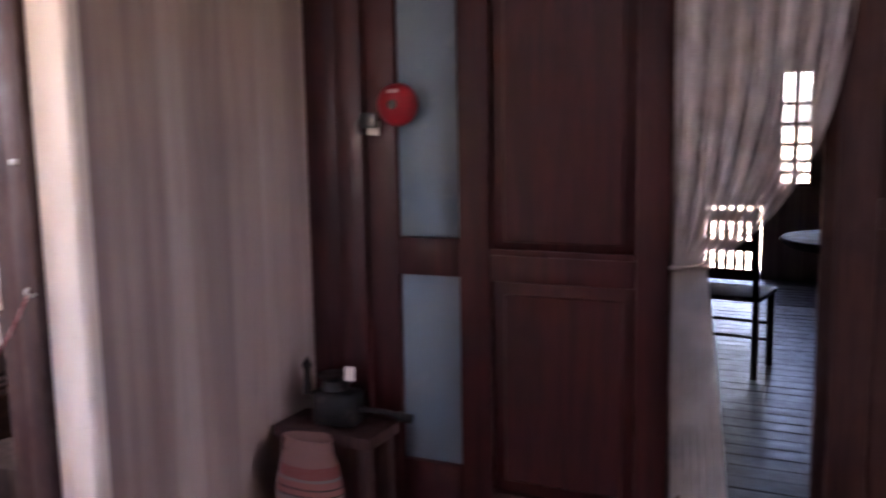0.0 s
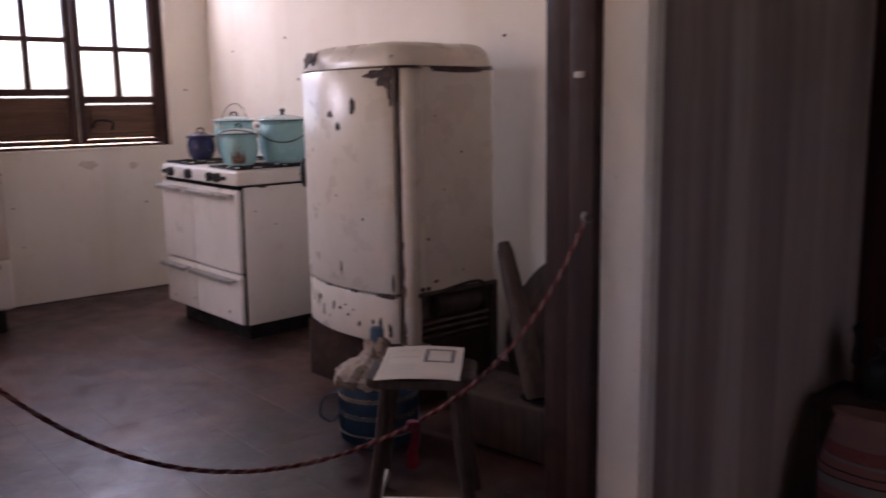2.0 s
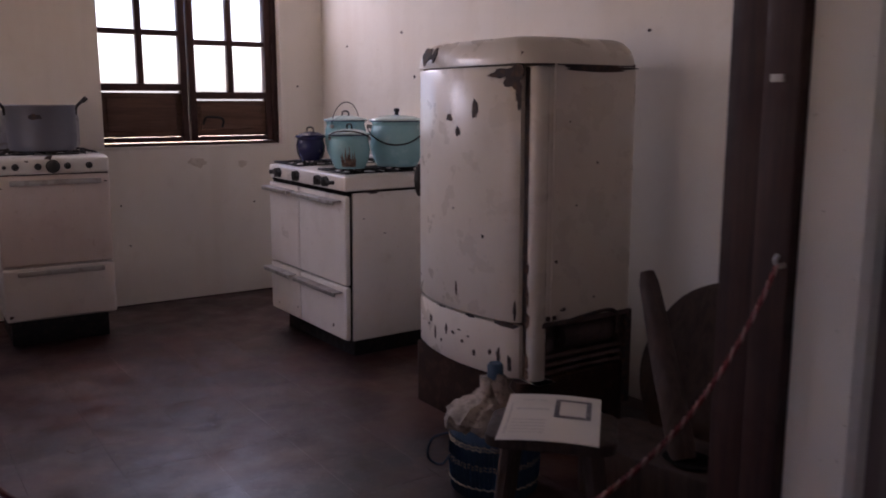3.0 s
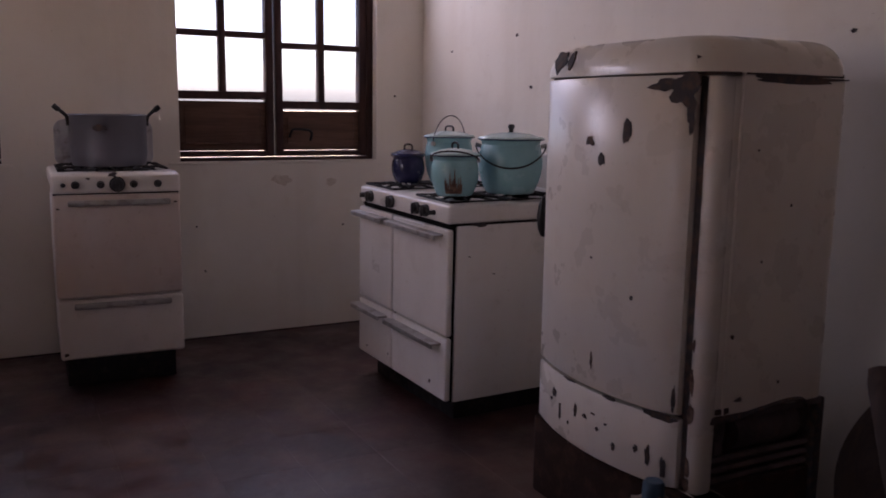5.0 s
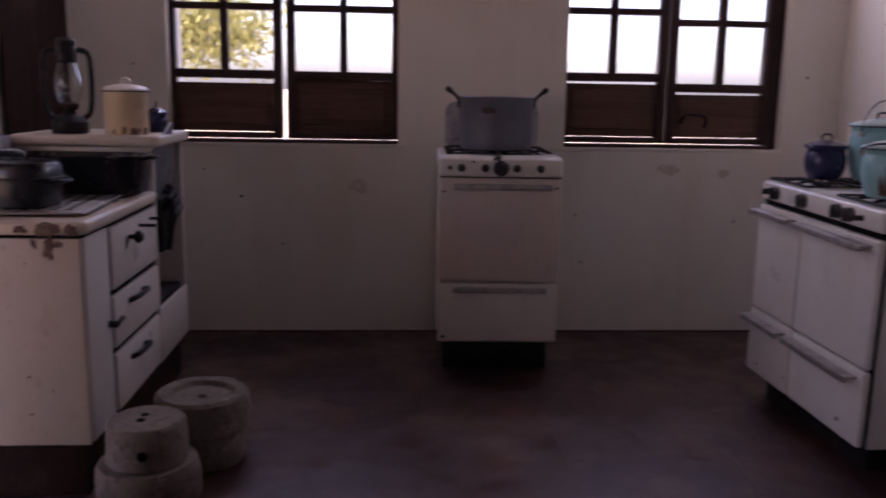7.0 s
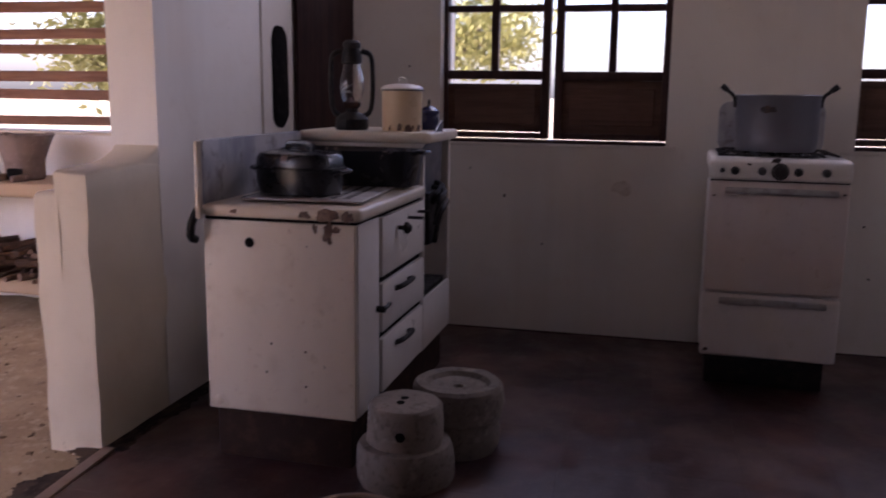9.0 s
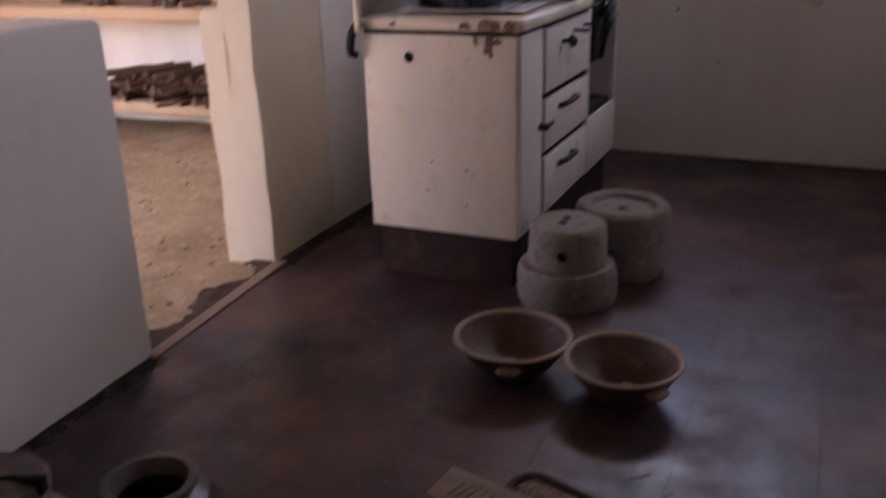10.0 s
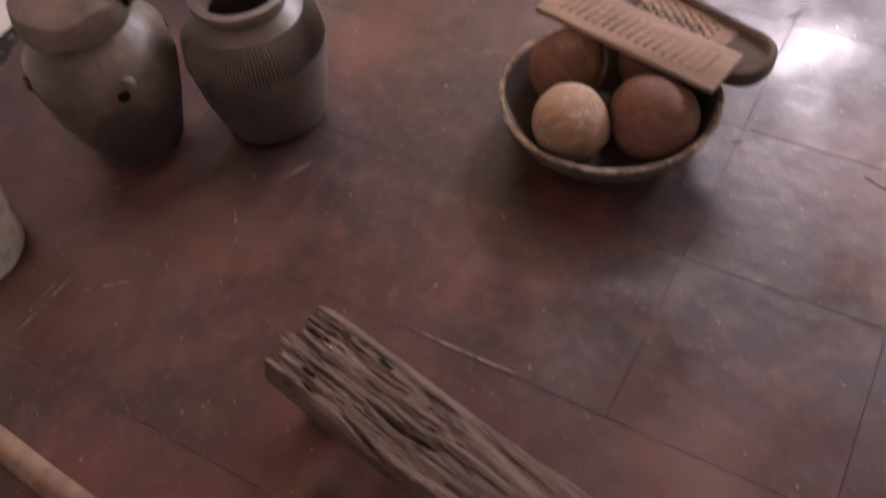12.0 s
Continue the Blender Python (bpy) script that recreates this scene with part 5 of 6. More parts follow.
# on the raised shelf
zs = 1.089
lan = thing("oil_lantern", pose(-5.57, -0.47, zs) @ Matrix.Diagonal((0.86, 0.86, 0.98, 1)), "rusty dark iron hurricane lantern with a glass chimney", "lantern")
part("tank", lathe([(0, 0), (0.075, 0), (0.082, 0.012), (0.08, 0.045), (0.06, 0.065), (0.03, 0.075), (0.028, 0.095), (0, 0.095)], 32), IRON, lan)
part("burner", lathe([(0.03, 0.09), (0.042, 0.1), (0.044, 0.115), (0.02, 0.125), (0.008, 0.14), (0, 0.14)], 24), RUST, lan)
ch = part("chimney", lathe([(0.036, 0.112), (0.05, 0.14), (0.058, 0.175), (0.056, 0.21), (0.044, 0.25), (0.036, 0.275), (0.034, 0.275), (0.042, 0.25), (0.054, 0.21), (0.056, 0.175), (0.048, 0.14), (0.034, 0.112)], 32), CHIMNEY, lan, "clear bulging glass chimney")
ch.visible_shadow = False
part("cap", lathe([(0.04, 0.275), (0.05, 0.28), (0.048, 0.31), (0.04, 0.34), (0.044, 0.345), (0.044, 0.36), (0.03, 0.372), (0, 0.375)], 28), IRON, lan)
for sgn in (1, -1):
    part("side_tube", moved(tube(curve([(sgn * 0.05, 0, 0.055), (sgn * 0.085, 0, 0.075), (sgn * 0.098, 0, 0.13), (sgn * 0.1, 0, 0.24), (sgn * 0.09, 0, 0.31), (sgn * 0.045, 0, 0.33)], 6), 0.012, 10), pose(0, 0, 0, 0, 0, 108)), IRON, lan)
part("guard_wire", moved(joined(tube(curve([(-0.06, 0, 0.15), (0, -0.062, 0.165), (0.058, -0.02, 0.2)], 6), 0.002, 5), tube(curve([(-0.06, 0, 0.2), (0, -0.062, 0.17), (0.058, -0.02, 0.15)], 6), 0.002, 5)), pose(0, 0, 0, 0, 0, 60)), STEEL, lan)
can = thing("storage_tin", pose(-5.58, -0.255, zs), "yellowed enamel canister with lid and rust spots at its foot", "canister")
r, h = 0.082, 0.165
part("body", lathe([(0, 0), (r * 0.98, 0), (r, 0.005), (r, h), (r * 0.95, h), (0, h - 0.004)], 40, 0.004), YELLOWEN, can)
part("lid", lathe([(r * 1.0, h - 0.004), (r * 1.06, h), (r * 1.06, h + 0.008), (r * 0.9, h + 0.018), (r * 0.4, h + 0.026), (0, h + 0.027)], 40), WHITE, can, "white enamel lid with a dark rim")
part("rim", tube([(r * 1.06 * math.cos(a), r * 1.06 * math.sin(a), h) for a in [2 * math.pi * i / 36 for i in range(36)]], 0.003, 6, closed=True), IRON, can)
lid_loop(can, h + 0.024, 0.022, 60, WHITE)
for i, a in enumerate((-20, 10, 35, 48, 70)):
    part("chip", moved(blot(0.007 + 0.004 * (i % 3), i, 0.001, 14, 1, 1.2), pose(r * math.cos(radians(a)), r * math.sin(radians(a)), 0.012 + 0.005 * (i % 2), 90, 0, a + 90)), SCORCH, can)
p, b = pot("cooking_pot", pose(-5.75, -0.185, zs), 0.042, 0.07, NAVY, NAVY, "tiny navy blue enamel pot with lid on the raised shelf")
lid_loop(p, 0.1, 0.012, 20)


# sooty slot in the strip of wall
setting("trim_soot_slot", moved(rough_up(outline(rrect(-0.085, -0.27, 0.085, 0.22, 0.07, 5), -0.006, 0.008, 0.004), 0.012, 11), pose(-6.13, YL + 0.014, 1.34, 90, 0, 180)), SOOTSHADE, "long black soot-stained slot in the wall")


# ---- stone and clay on the floor ----
def millstone(m, r1, h1, r2, h2, bowl, label):
    t = thing("stone_mill", m, label, "millstone", "stone hand mills")
    part("lower_stone", rough_up(lathe([(0, 0), (r1 * 0.94, 0), (r1, 0.02), (r1 * 1.01, h1 * 0.6), (r1 * 0.98, h1 - 0.015), (r1 * 0.93, h1), (0, h1)], 48, 0.03), 0.004, 14, r1 * 9), STONE, t)
    if bowl:
        top = [(0, h1 + h2 - 0.045), (0.012, h1 + h2 - 0.045), (0.02, h1 + h2 - 0.024), (r2 * 0.62, h1 + h2 - 0.02), (r2 * 0.7, h1 + h2 - 0.004), (r2 * 0.9, h1 + h2), (r2 * 0.97, h1 + h2 - 0.012), (r2, h1 + h2 * 0.5), (r2 * 0.96, h1 + 0.004), (0, h1 + 0.002)]
    else:
        top = [(0, h1 + h2), (r2 * 0.9, h1 + h2 - 0.002), (r2 * 0.97, h1 + h2 - 0.012), (r2, h1 + h2 * 0.5), (r2 * 1.02, h1 + 0.006), (0, h1 + 0.002)]
    up = part("upper_stone", rough_up(lathe(top, 48, 0.03), 0.004, 16, r2 * 7), STONE, t)
    if not bowl:
        # eye and peg holes are black caps standing for shade
        for dx in (-0.022, 0.018):
            part("eye_hole", moved(lathe([(0, 0.0025), (0.013, 0.0025), (0.015, -0.002)], 14), pose(dx, -0.01 - dx * 0.4, h1 + h2)), SOOTSHADE, up)
        a = radians(-12)
        part("peg_hole", moved(lathe([(0, 0.004), (0.015, 0.003), (0.017, -0.003)], 14), pose(r2 * math.cos(a), r2 * math.sin(a), h1 + h2 * 0.42, 0, 90, -12)), SOOTSHADE, up)
    return t


millstone(pose(-4.665, 0.03, 0, 0, 0, 20), 0.158, 0.13, 0.122, 0.135, False, "two-piece pale stone hand mill, a smaller stone on a wider one")
millstone(pose(-4.97, 0.135, 0, 0, 0, 70), 0.15, 0.12, 0.162, 0.125, True, "pale stone hand mill with a hollowed top and centre hole")


def clay_bowl(m, r, h, label):
    b = thing("clay_bowl", m, label, "bowl", "clay bowls on the floor")
    part("body", lathe([(0, 0), (r * 0.4, 0), (r * 0.45, 0.006), (r * 0.66, h * 0.3), (r * 0.86, h * 0.68), (r * 0.96, h * 0.94), (r * 0.925, h * 0.95), (r * 0.8, h * 0.66), (r * 0.55, h * 0.26), (r * 0.3, 0.016), (0, 0.014)], 56, 0.012), CLAY, b)
    part("rim", lathe([(r * 0.9, h * 0.93), (r * 0.965, h * 0.915), (r * 1.0, h * 0.95), (r * 0.99, h), (r * 0.95, h * 1.02), (r * 0.91, h * 0.99), (r * 0.9, h * 0.93)], 56, 0.012), RIMCLAY, b, "paler worn rim")
    part("grip", moved(rough_up(lathe([(0, -0.02), (0.018, -0.014), (0.024, 0), (0.018, 0.014), (0, 0.02)], 12), 0.003, 30), pose(r * 0.93, 0, h * 0.72) @ Matrix.Diagonal((0.9, 1.4, 0.7, 1))), RIMCLAY, b)
    part("residue", moved(rough_up(blot(r * 0.3, r * 50, 0.004, 22, 1.1, 0.8), 0.002, 30), pose(0.01, -0.01, 0.016)), RIMCLAY, b, "pale dried residue")
    return b


clay_bowl(pose(-4.142, 0.032, 0, 0, 0, 15), 0.161, 0.115, "wide brown clay bowl with a worn pale rim")
clay_bowl(pose(-4.115, 0.338, 0, 0, 0, 48), 0.151, 0.115, "wide brown clay bowl with side grip and residue inside")


def jar(m, prof, mat, label, wob=0.02):
    j = thing("stoneware_jar", m, label, "jar", "stoneware jars")
    part("body", rough_up(lathe(prof, 56, wob), 0.003, 9, prof[2][0] * 30), mat, j)
    return j


j = jar(pose(-2.942, -0.456, 0) @ Matrix.Scale(0.87, 4), [(0, 0), (0.085, 0), (0.092, 0.006), (0.125, 0.12), (0.14, 0.2), (0.135, 0.25), (0.108, 0.285), (0.088, 0.3), (0.084, 0.318), (0.09, 0.325), (0.078, 0.325), (0.075, 0.3), (0, 0.29)], GLAZE2, "ash-glazed stoneware jar stopped with a cracked wooden lid", 0.035)
lid = rough_up(lathe([(0, 0.322), (0.098, 0.318), (0.112, 0.325), (0.113, 0.345), (0.104, 0.366), (0.07, 0.376), (0, 0.378)], 48, 0.06), 0.012, 16)
lidob = part("lid", lid, OLDLID, j, "weathered wooden plug with a wide crack")
# black wedge paints the shade down in the crack
part("crack", moved(outline([(-0.01, -0.001), (0.02, -0.005), (0.045, -0.003), (0.075, -0.012), (0.112, -0.014), (0.113, 0.008), (0.08, 0.003), (0.05, 0.007), (0.03, 0.002)], -0.02, 0.0115, 0), pose(0.0, 0.005, 0.368, 0, 0, 112)), SOOTSHADE, lidob)
for a in (68, -25, 165):
    # black cap paints the shade in the lug's hole
    part("lug_hole", moved(rough_up(lathe([(0, 0.004), (0.009, 0.003), (0.012, -0.003)], 12), 0.002, 60), pose(0.139 * math.cos(radians(a - 7)), 0.139 * math.sin(radians(a - 7)), 0.215, 0, 90, a - 7)), SOOTSHADE, j)
    part("lug", moved(rough_up(lathe([(0, -0.02), (0.012, -0.012), (0.014, 0), (0.01, 0.014), (0, 0.018)], 12), 0.005, 40), pose(0.128 * math.cos(radians(a)), 0.134 * math.sin(radians(a)), 0.235)), GLAZE2, j)
j = jar(pose(-3.1, -0.262, 0) @ Matrix.Diagonal((0.91, 0.91, 0.87, 1)), [(0, 0), (0.092, 0), (0.1, 0.008), (0.122, 0.1), (0.133, 0.18), (0.128, 0.225), (0.104, 0.262), (0.078, 0.278), (0.079, 0.29), (0.091, 0.3), (0.089, 0.311), (0.074, 0.311), (0.068, 0.295), (0.062, 0.275), (0.09, 0.24), (0.115, 0.17), (0.09, 0.02), (0, 0.015)], GLAZE, "dark open stoneware jar with a combed shoulder", 0.012)
ridge_me = mesh_from("ridge", tube([(0.1325, 0, 0.19), (0.1285, 0, 0.2255), (0.1165, 0, 0.2465), (0.106, 0, 0.2605)], 0.0026, 4), GLAZE)
for i in range(62):
    o = new("ridge", ridge_me)
    o.parent, o.rotation_euler = j, (0, 0, radians(-25 + 2.9 * i))

# pale standing stone vessel at the parapet
t = thing("stone_mortar", pose(-2.6, -0.54, 0), "tall pale stone mortar standing by the parapet", "mortar")
part("body", rough_up(lathe([(0, 0), (0.085, 0), (0.098, 0.012), (0.108, 0.1), (0.105, 0.2), (0.092, 0.26), (0.075, 0.275), (0.05, 0.262), (0.03, 0.2), (0, 0.18)], 44, 0.03), 0.004, 12), STONE, t)

# shallow woven tray of gourds with two wooden graters lying across it
tray = thing("woven_bowl", pose(-3.305, 0.3, 0), "shallow old woven bowl with a frayed pale rim", "basket")
r = 0.185
part("body", rough_up(lathe([(0, 0), (r * 0.5, 0), (r * 0.7, 0.018), (r * 0.88, 0.05), (r * 0.97, 0.088), (r * 0.93, 0.09), (r * 0.84, 0.056), (r * 0.6, 0.022), (0, 0.012)], 60, 0.03), 0.003, 20), WICKER, tray)
part("rim", joined(*[tube([((r * 0.965 + 0.0025 * math.cos(6.28318 * (i * 11 / 80.0) + k * 2.1)) * math.cos(2 * math.pi * i / 80), (r * 0.965 + 0.0025 * math.cos(6.28318 * (i * 11 / 80.0) + k * 2.1)) * math.sin(2 * math.pi * i / 80), 0.09 + 0.0022 * math.sin(6.28318 * (i * 11 / 80.0) + k * 2.1)) for i in range(80)], 0.003, 5, closed=True) for k in range(3)]), CANERIM, tray, "worn pale cane rim")
part("weave", joined(*[tube([(r * rr * math.cos(2 * math.pi * i / 60), r * rr * math.sin(2 * math.pi * i / 60), z + 0.003 * (-1) ** (i + k)) for i in range(60)], 0.003, 4, closed=True) for k, (rr, z) in enumerate(((0.72, 0.02), (0.79, 0.032), (0.86, 0.046), (0.91, 0.06), (0.95, 0.074)))]), WICKER, tray)


def gourd(name, m, r, sq, mat, label, group):
    prof = [(r * math.sin(math.pi * k / 16) * (1 + 0.05 * math.sin(math.pi * k / 8)), -r * sq * math.cos(math.pi * k / 16)) for k in range(17)]
    prof[0], prof[-1] = (0, -r * sq), (0, r * sq)
    g = thing(name, m, label, "gourd", group)
    part("shell", rough_up(lathe(prof, 40, 0.04), 0.006, 9, r * 40), mat, g)
    return g


G = "gourds in the woven bowl"
gourd("coconut", pose(-3.215, 0.268, 0.085, 30, 25, 40), 0.066, 0.95, COCO, "pale fibrous coconut shell in the woven bowl", G)
gourd("gourd", pose(-3.282, 0.388, 0.088, -20, 15, 20), 0.072, 0.95, GOURD, "smooth brown dried gourd in the woven bowl", G)
g = gourd("gourd", pose(-3.335, 0.215, 0.09, -38, -30, 0), 0.068, 0.98, GOURD, "brown gourd with a small round hole in the woven bowl", G)
# hole is a black disc in place of its shaded inside
part("hole", moved(lathe([(0, 0.069), (0.007, 0.069), (0.009, 0.064)], 12), pose(0, 0, 0)), SOOTSHADE, g)
gourd("gourd", pose(-3.41, 0.335, 0.08, 10, 70, 10), 0.06, 1.1, GOURD, "brown dried gourd half hidden in the woven bowl", G)
gr1 = thing("wooden_grater", pose(-3.375, 0.31, 0.164, 3, 1, 78), "flat wooden grater board with rows of slots", "grater")
L, W = 0.168, 0.047
part("board", rough_up(box((-L, -W, -0.006), (L, W, 0.006), 0.003), 0.004, 16), GRATERWOOD, gr1)
slot_me = mesh_from("slot", box((-0.0026, -0.026, 0.0045), (0.0026, 0.026, 0.0072), 0.001, 1), PALEWOOD)
for i in range(17):
    o = new("slot", slot_me)
    o.parent, o.location, o.rotation_euler = gr1, (-0.125 + 0.0162 * i, 0.001 * (i % 3 - 1), 0), (0, 0, -0.22)
gr2 = thing("wooden_scraper", pose(-3.44, 0.385, 0.138, 8, -3, 68), "rounded dark wooden scraper with a scaly ridged face", "grater")
part("board", rough_up(outline(rrect(-0.13, -0.05, 0.15, 0.05, 0.048, 8), -0.015, 0.012, 0.01, 3), 0.003, 12), WICKER, gr2)
part("border", tube([(x, y, 0.013) for x, y in rrect(-0.126, -0.045, 0.146, 0.045, 0.044, 8)], 0.0085, 7, closed=True), WICKER, gr2)
part("face", box((-0.115, -0.036, 0.008), (0.07, 0.036, 0.0125), 0.003), GRATERWOOD, gr2, "pale scaly face")
scale_me = mesh_from("scale", lathe([(0, 0.005), (0.0055, 0.002), (0.0065, 0)], 8), GRATERWOOD)
for i in range(11):
    for k in range(5):
        o = new("scale", scale_me)
        o.parent, o.location = gr2, (-0.1 + 0.0135 * i, -0.026 + 0.0125 * k + (0.006 if i % 2 else 0), 0.011)

# weathered low bench
bn = thing("low_bench", pose(-2.618, 0.365, 0, 0, 0, 78.5), "small low bench of deeply weathered grey wood", "bench")
seat = bmesh.new()
nx, ny = 130, 44
grid = {}
for i in range(nx + 1):
    for k in range(ny + 1):
        x, y = -0.26 + 0.52 * i / nx, -0.062 + 0.124 * k / ny
        rag = 0.022 * noise.noise((0.0, y * 45, 3.0)) + 0.012 * noise.noise((0.0, y * 150, 1.0))
        x += rag * max(0.0, abs(x) / 0.26 - 0.8) * 5 * (1 if x < 0 else -1)
        wav = y + 0.006 * noise.noise((x * 6, y * 8, 2.0))
        z = 0.125 + 0.004 * noise.noise((x * 5, wav * 55, 0)) + 0.0025 * noise.noise((x * 9, wav * 190, 4))
        for f_, w_, dp, sd in ((3.2, 34, 0.011, 7.0), (5.5, 62, 0.008, 11.0), (9.0, 105, 0.005, 15.0)):   # cracks along the grain
            crack = max(0.0, 1 - abs(noise.noise((x * f_, wav * w_, sd))) / 0.1) * max(0.0, noise.noise((x * 8, wav * 26, sd + 3)) + 0.1) * 1.8
            z -= dp * min(1.0, crack)
        z -= 0.01 * max(0.0, (abs(y) - 0.05) / 0.012) ** 2
        grid[i, k] = (seat.verts.new((x, y + 0.005 * noise.noise((x * 8, k * 0.05, 0)), z)), seat.verts.new((x, y, 0.085)))
for i in range(nx):
    for k in range(ny):
        seat.faces.new([grid[q][0] for q in ((i, k), (i + 1, k), (i + 1, k + 1), (i, k + 1))])
        seat.faces.new([grid[q][1] for q in ((i, k), (i, k + 1), (i + 1, k + 1), (i + 1, k))])
for i in range(nx):
    for k in (0, ny):
        seat.faces.new((grid[i, k][0], grid[i, k][1], grid[i + 1, k][1], grid[i + 1, k][0]))
for k in range(ny):
    for i in (0, nx):
        seat.faces.new((grid[i, k][0], grid[i, k][1], grid[i, k + 1][1], grid[i, k + 1][0]))
bmesh.ops.recalc_face_normals(seat, faces=seat.faces[:])
part("seat", seat, GREYWOOD, bn, smooth=60)
for x in (-0.2, 0.2):
    part("leg", rough_up(box((x - 0.025, -0.05, 0), (x + 0.025, 0.05, 0.088), 0.006), 0.003, 20), GREYWOOD, bn)
# black slivers paint the shade in the deepest gouges
for x, y, a in ((-0.2, -0.028, 0.006), (-0.13, 0.042, 0.006)):
    part("gouge", moved(blot(a, x * 30, 0.0012, 14, 2.2, 0.5), pose(x, y, 0.1255)), SOOTSHADE, bn)

solo("wooden_pole", rough_up(tube([(-2.41, -0.75, 0.022), (-2.395, -0.4, 0.022), (-2.37, -0.1, 0.022), (-2.345, 0.25, 0.022)], 0.021, 12, 0.018), 0.002, 9), PALEWOOD, pose(0, 0, 0), "smooth pale wooden pole lying by the wall", "pole")

# ---- corner between refrigerator and doorway ----
dj = thing("demijohn", pose(-3.22, 2.12, 0), "demijohn wrapped in blue woven plastic cane with frayed collar", "bottle")
part("sleeve", lathe([(0, 0), (0.13, 0), (0.14, 0.012), (0.148, 0.1), (0.145, 0.2), (0.125, 0.26)], 48), BLUECANE, dj)
for k, z in enumerate((0.05, 0.115, 0.125, 0.18, 0.19)):
    part("band", tube([(0.1485 * math.cos(a), 0.1485 * math.sin(a), z + 0.003 * (-1) ** i) for i, a in enumerate([2 * math.pi * i / 72 for i in range(72)])], 0.003, 5, closed=True), PALECANE, dj, "pale woven band")
part("ribs", joined(*[tube([(0.142 * math.cos(a), 0.142 * math.sin(a), 0.012), (0.1505 * math.cos(a), 0.1505 * math.sin(a), 0.1), (0.147 * math.cos(a), 0.147 * math.sin(a), 0.2)], 0.003, 4) for a in [2 * math.pi * i / 64 for i in range(64)]]), BLUECANE, dj)
part("collar", rough_up(lathe([(0.13, 0.215), (0.152, 0.235), (0.145, 0.262), (0.11, 0.292), (0.072, 0.312), (0.05, 0.34), (0.043, 0.37), (0.035, 0.388), (0.026, 0.386)], 72, 0.2), 0.022, 34), PALECANE, dj, "frayed pale fibre collar")
part("cap", lathe([(0.027, 0.375), (0.026, 0.42), (0.021, 0.428), (0, 0.428)], 20), BLUECAP, dj, "blue screw cap")
part("carry_loop", tube(curve([(-0.12, -0.09, 0.17), (-0.175, -0.13, 0.14), (-0.19, -0.14, 0.07), (-0.15, -0.11, 0.05), (-0.13, -0.07, 0.11)], 6), 0.004, 6), BLUECANE, dj)

st = thing("stool", pose(-2.66, 1.88, 0, 0, 0, 45), "small dark wooden stool with splayed legs carrying an information card", "stool")
part("seat", rough_up(outline(rrect(-0.165, -0.12, 0.165, 0.12, 0.05, 5), 0.415, 0.447, 0.008), 0.003, 9), STOOLWOOD, st)
for x, y in ((-1, -1), (1, -1), (1, 1), (-1, 1)):
    part("leg", tube([(0.1 * x, 0.075 * y, 0.416), (0.125 * x, 0.1 * y, 0.2), (0.155 * x, 0.125 * y, 0)], 0.024, 8, 0.018), STOOLWOOD, st)
part("rung", box((-0.135, -0.118, 0.05), (0.135, -0.1, 0.075), 0.004), PAPER, st, "white painted rung")
part("rung", box((-0.145, -0.1, 0.05), (-0.127, 0.1, 0.075), 0.004), PAPER, st, "white painted rung")
cd = thing("information_card", pose(-2.655, 1.87, 0.449, 0, 0, 45), "laminated white information card with print and a bordered picture", "card")
bmc = bmesh.new()
nn = 16
rowv = []
for k in range(9):
    y = -0.165 + 0.33 * k / 8
    z = 0.006 + 0.02 * (max(0, 0.5 - k / 8)) ** 2 * 2 + 0.012 * (k / 8)
    rowv.append([[bmc.verts.new((-0.124 + 0.248 * i / nn, y, z + dz + 0.006 * math.sin(i / nn * 3.1))) for i in range(nn + 1)] for dz in (0, 0.0015)])
for a, b in zip(rowv, rowv[1:]):
    for i in range(nn):
        bmc.faces.new((a[1][i], a[1][i + 1], b[1][i + 1], b[1][i]))
        bmc.faces.new((a[0][i], b[0][i], b[0][i + 1], a[0][i + 1]))
bmesh.ops.recalc_face_normals(bmc, faces=bmc.faces[:])
part("sheet", bmc, LAMINATE, cd)


def on_card(x0, y0, x1, y1):
    def zc(x, y):
        k = (y + 0.165) / 0.33 * 8
        return 0.006 + 0.02 * (max(0, 0.5 - k / 8)) ** 2 * 2 + 0.012 * (k / 8) + 0.006 * math.sin((x + 0.124) / 0.248 * 3.1) + 0.0024
    bm = bmesh.new()
    g = [[bm.verts.new((x0 + (x1 - x0) * i / 4, y0 + (y1 - y0) * k / 4, zc(x0 + (x1 - x0) * i / 4, y0 + (y1 - y0) * k / 4))) for i in range(5)] for k in range(5)]
    for a, b in zip(g, g[1:]):
        for i in range(4):
            bm.faces.new((a[i], a[i + 1], b[i + 1], b[i]))
    return bm


part("print", joined(on_card(-0.085, 0.115, -0.02, 0.124), on_card(-0.095, 0.05, -0.008, 0.062), *[on_card(-0.1, -0.02 - 0.022 * i, -0.012, -0.013 - 0.022 * i) for i in range(5)], on_card(-0.112, -0.12, -0.106, 0.1)), PALEINK, cd, "faint printed lines")
part("picture_border", joined(on_card(0.005, 0.115, 0.1, 0.13), on_card(0.005, 0.005, 0.1, 0.02), on_card(0.005, 0.02, 0.018, 0.115), on_card(0.087, 0.02, 0.1, 0.115)), INK, cd, "dark picture border")

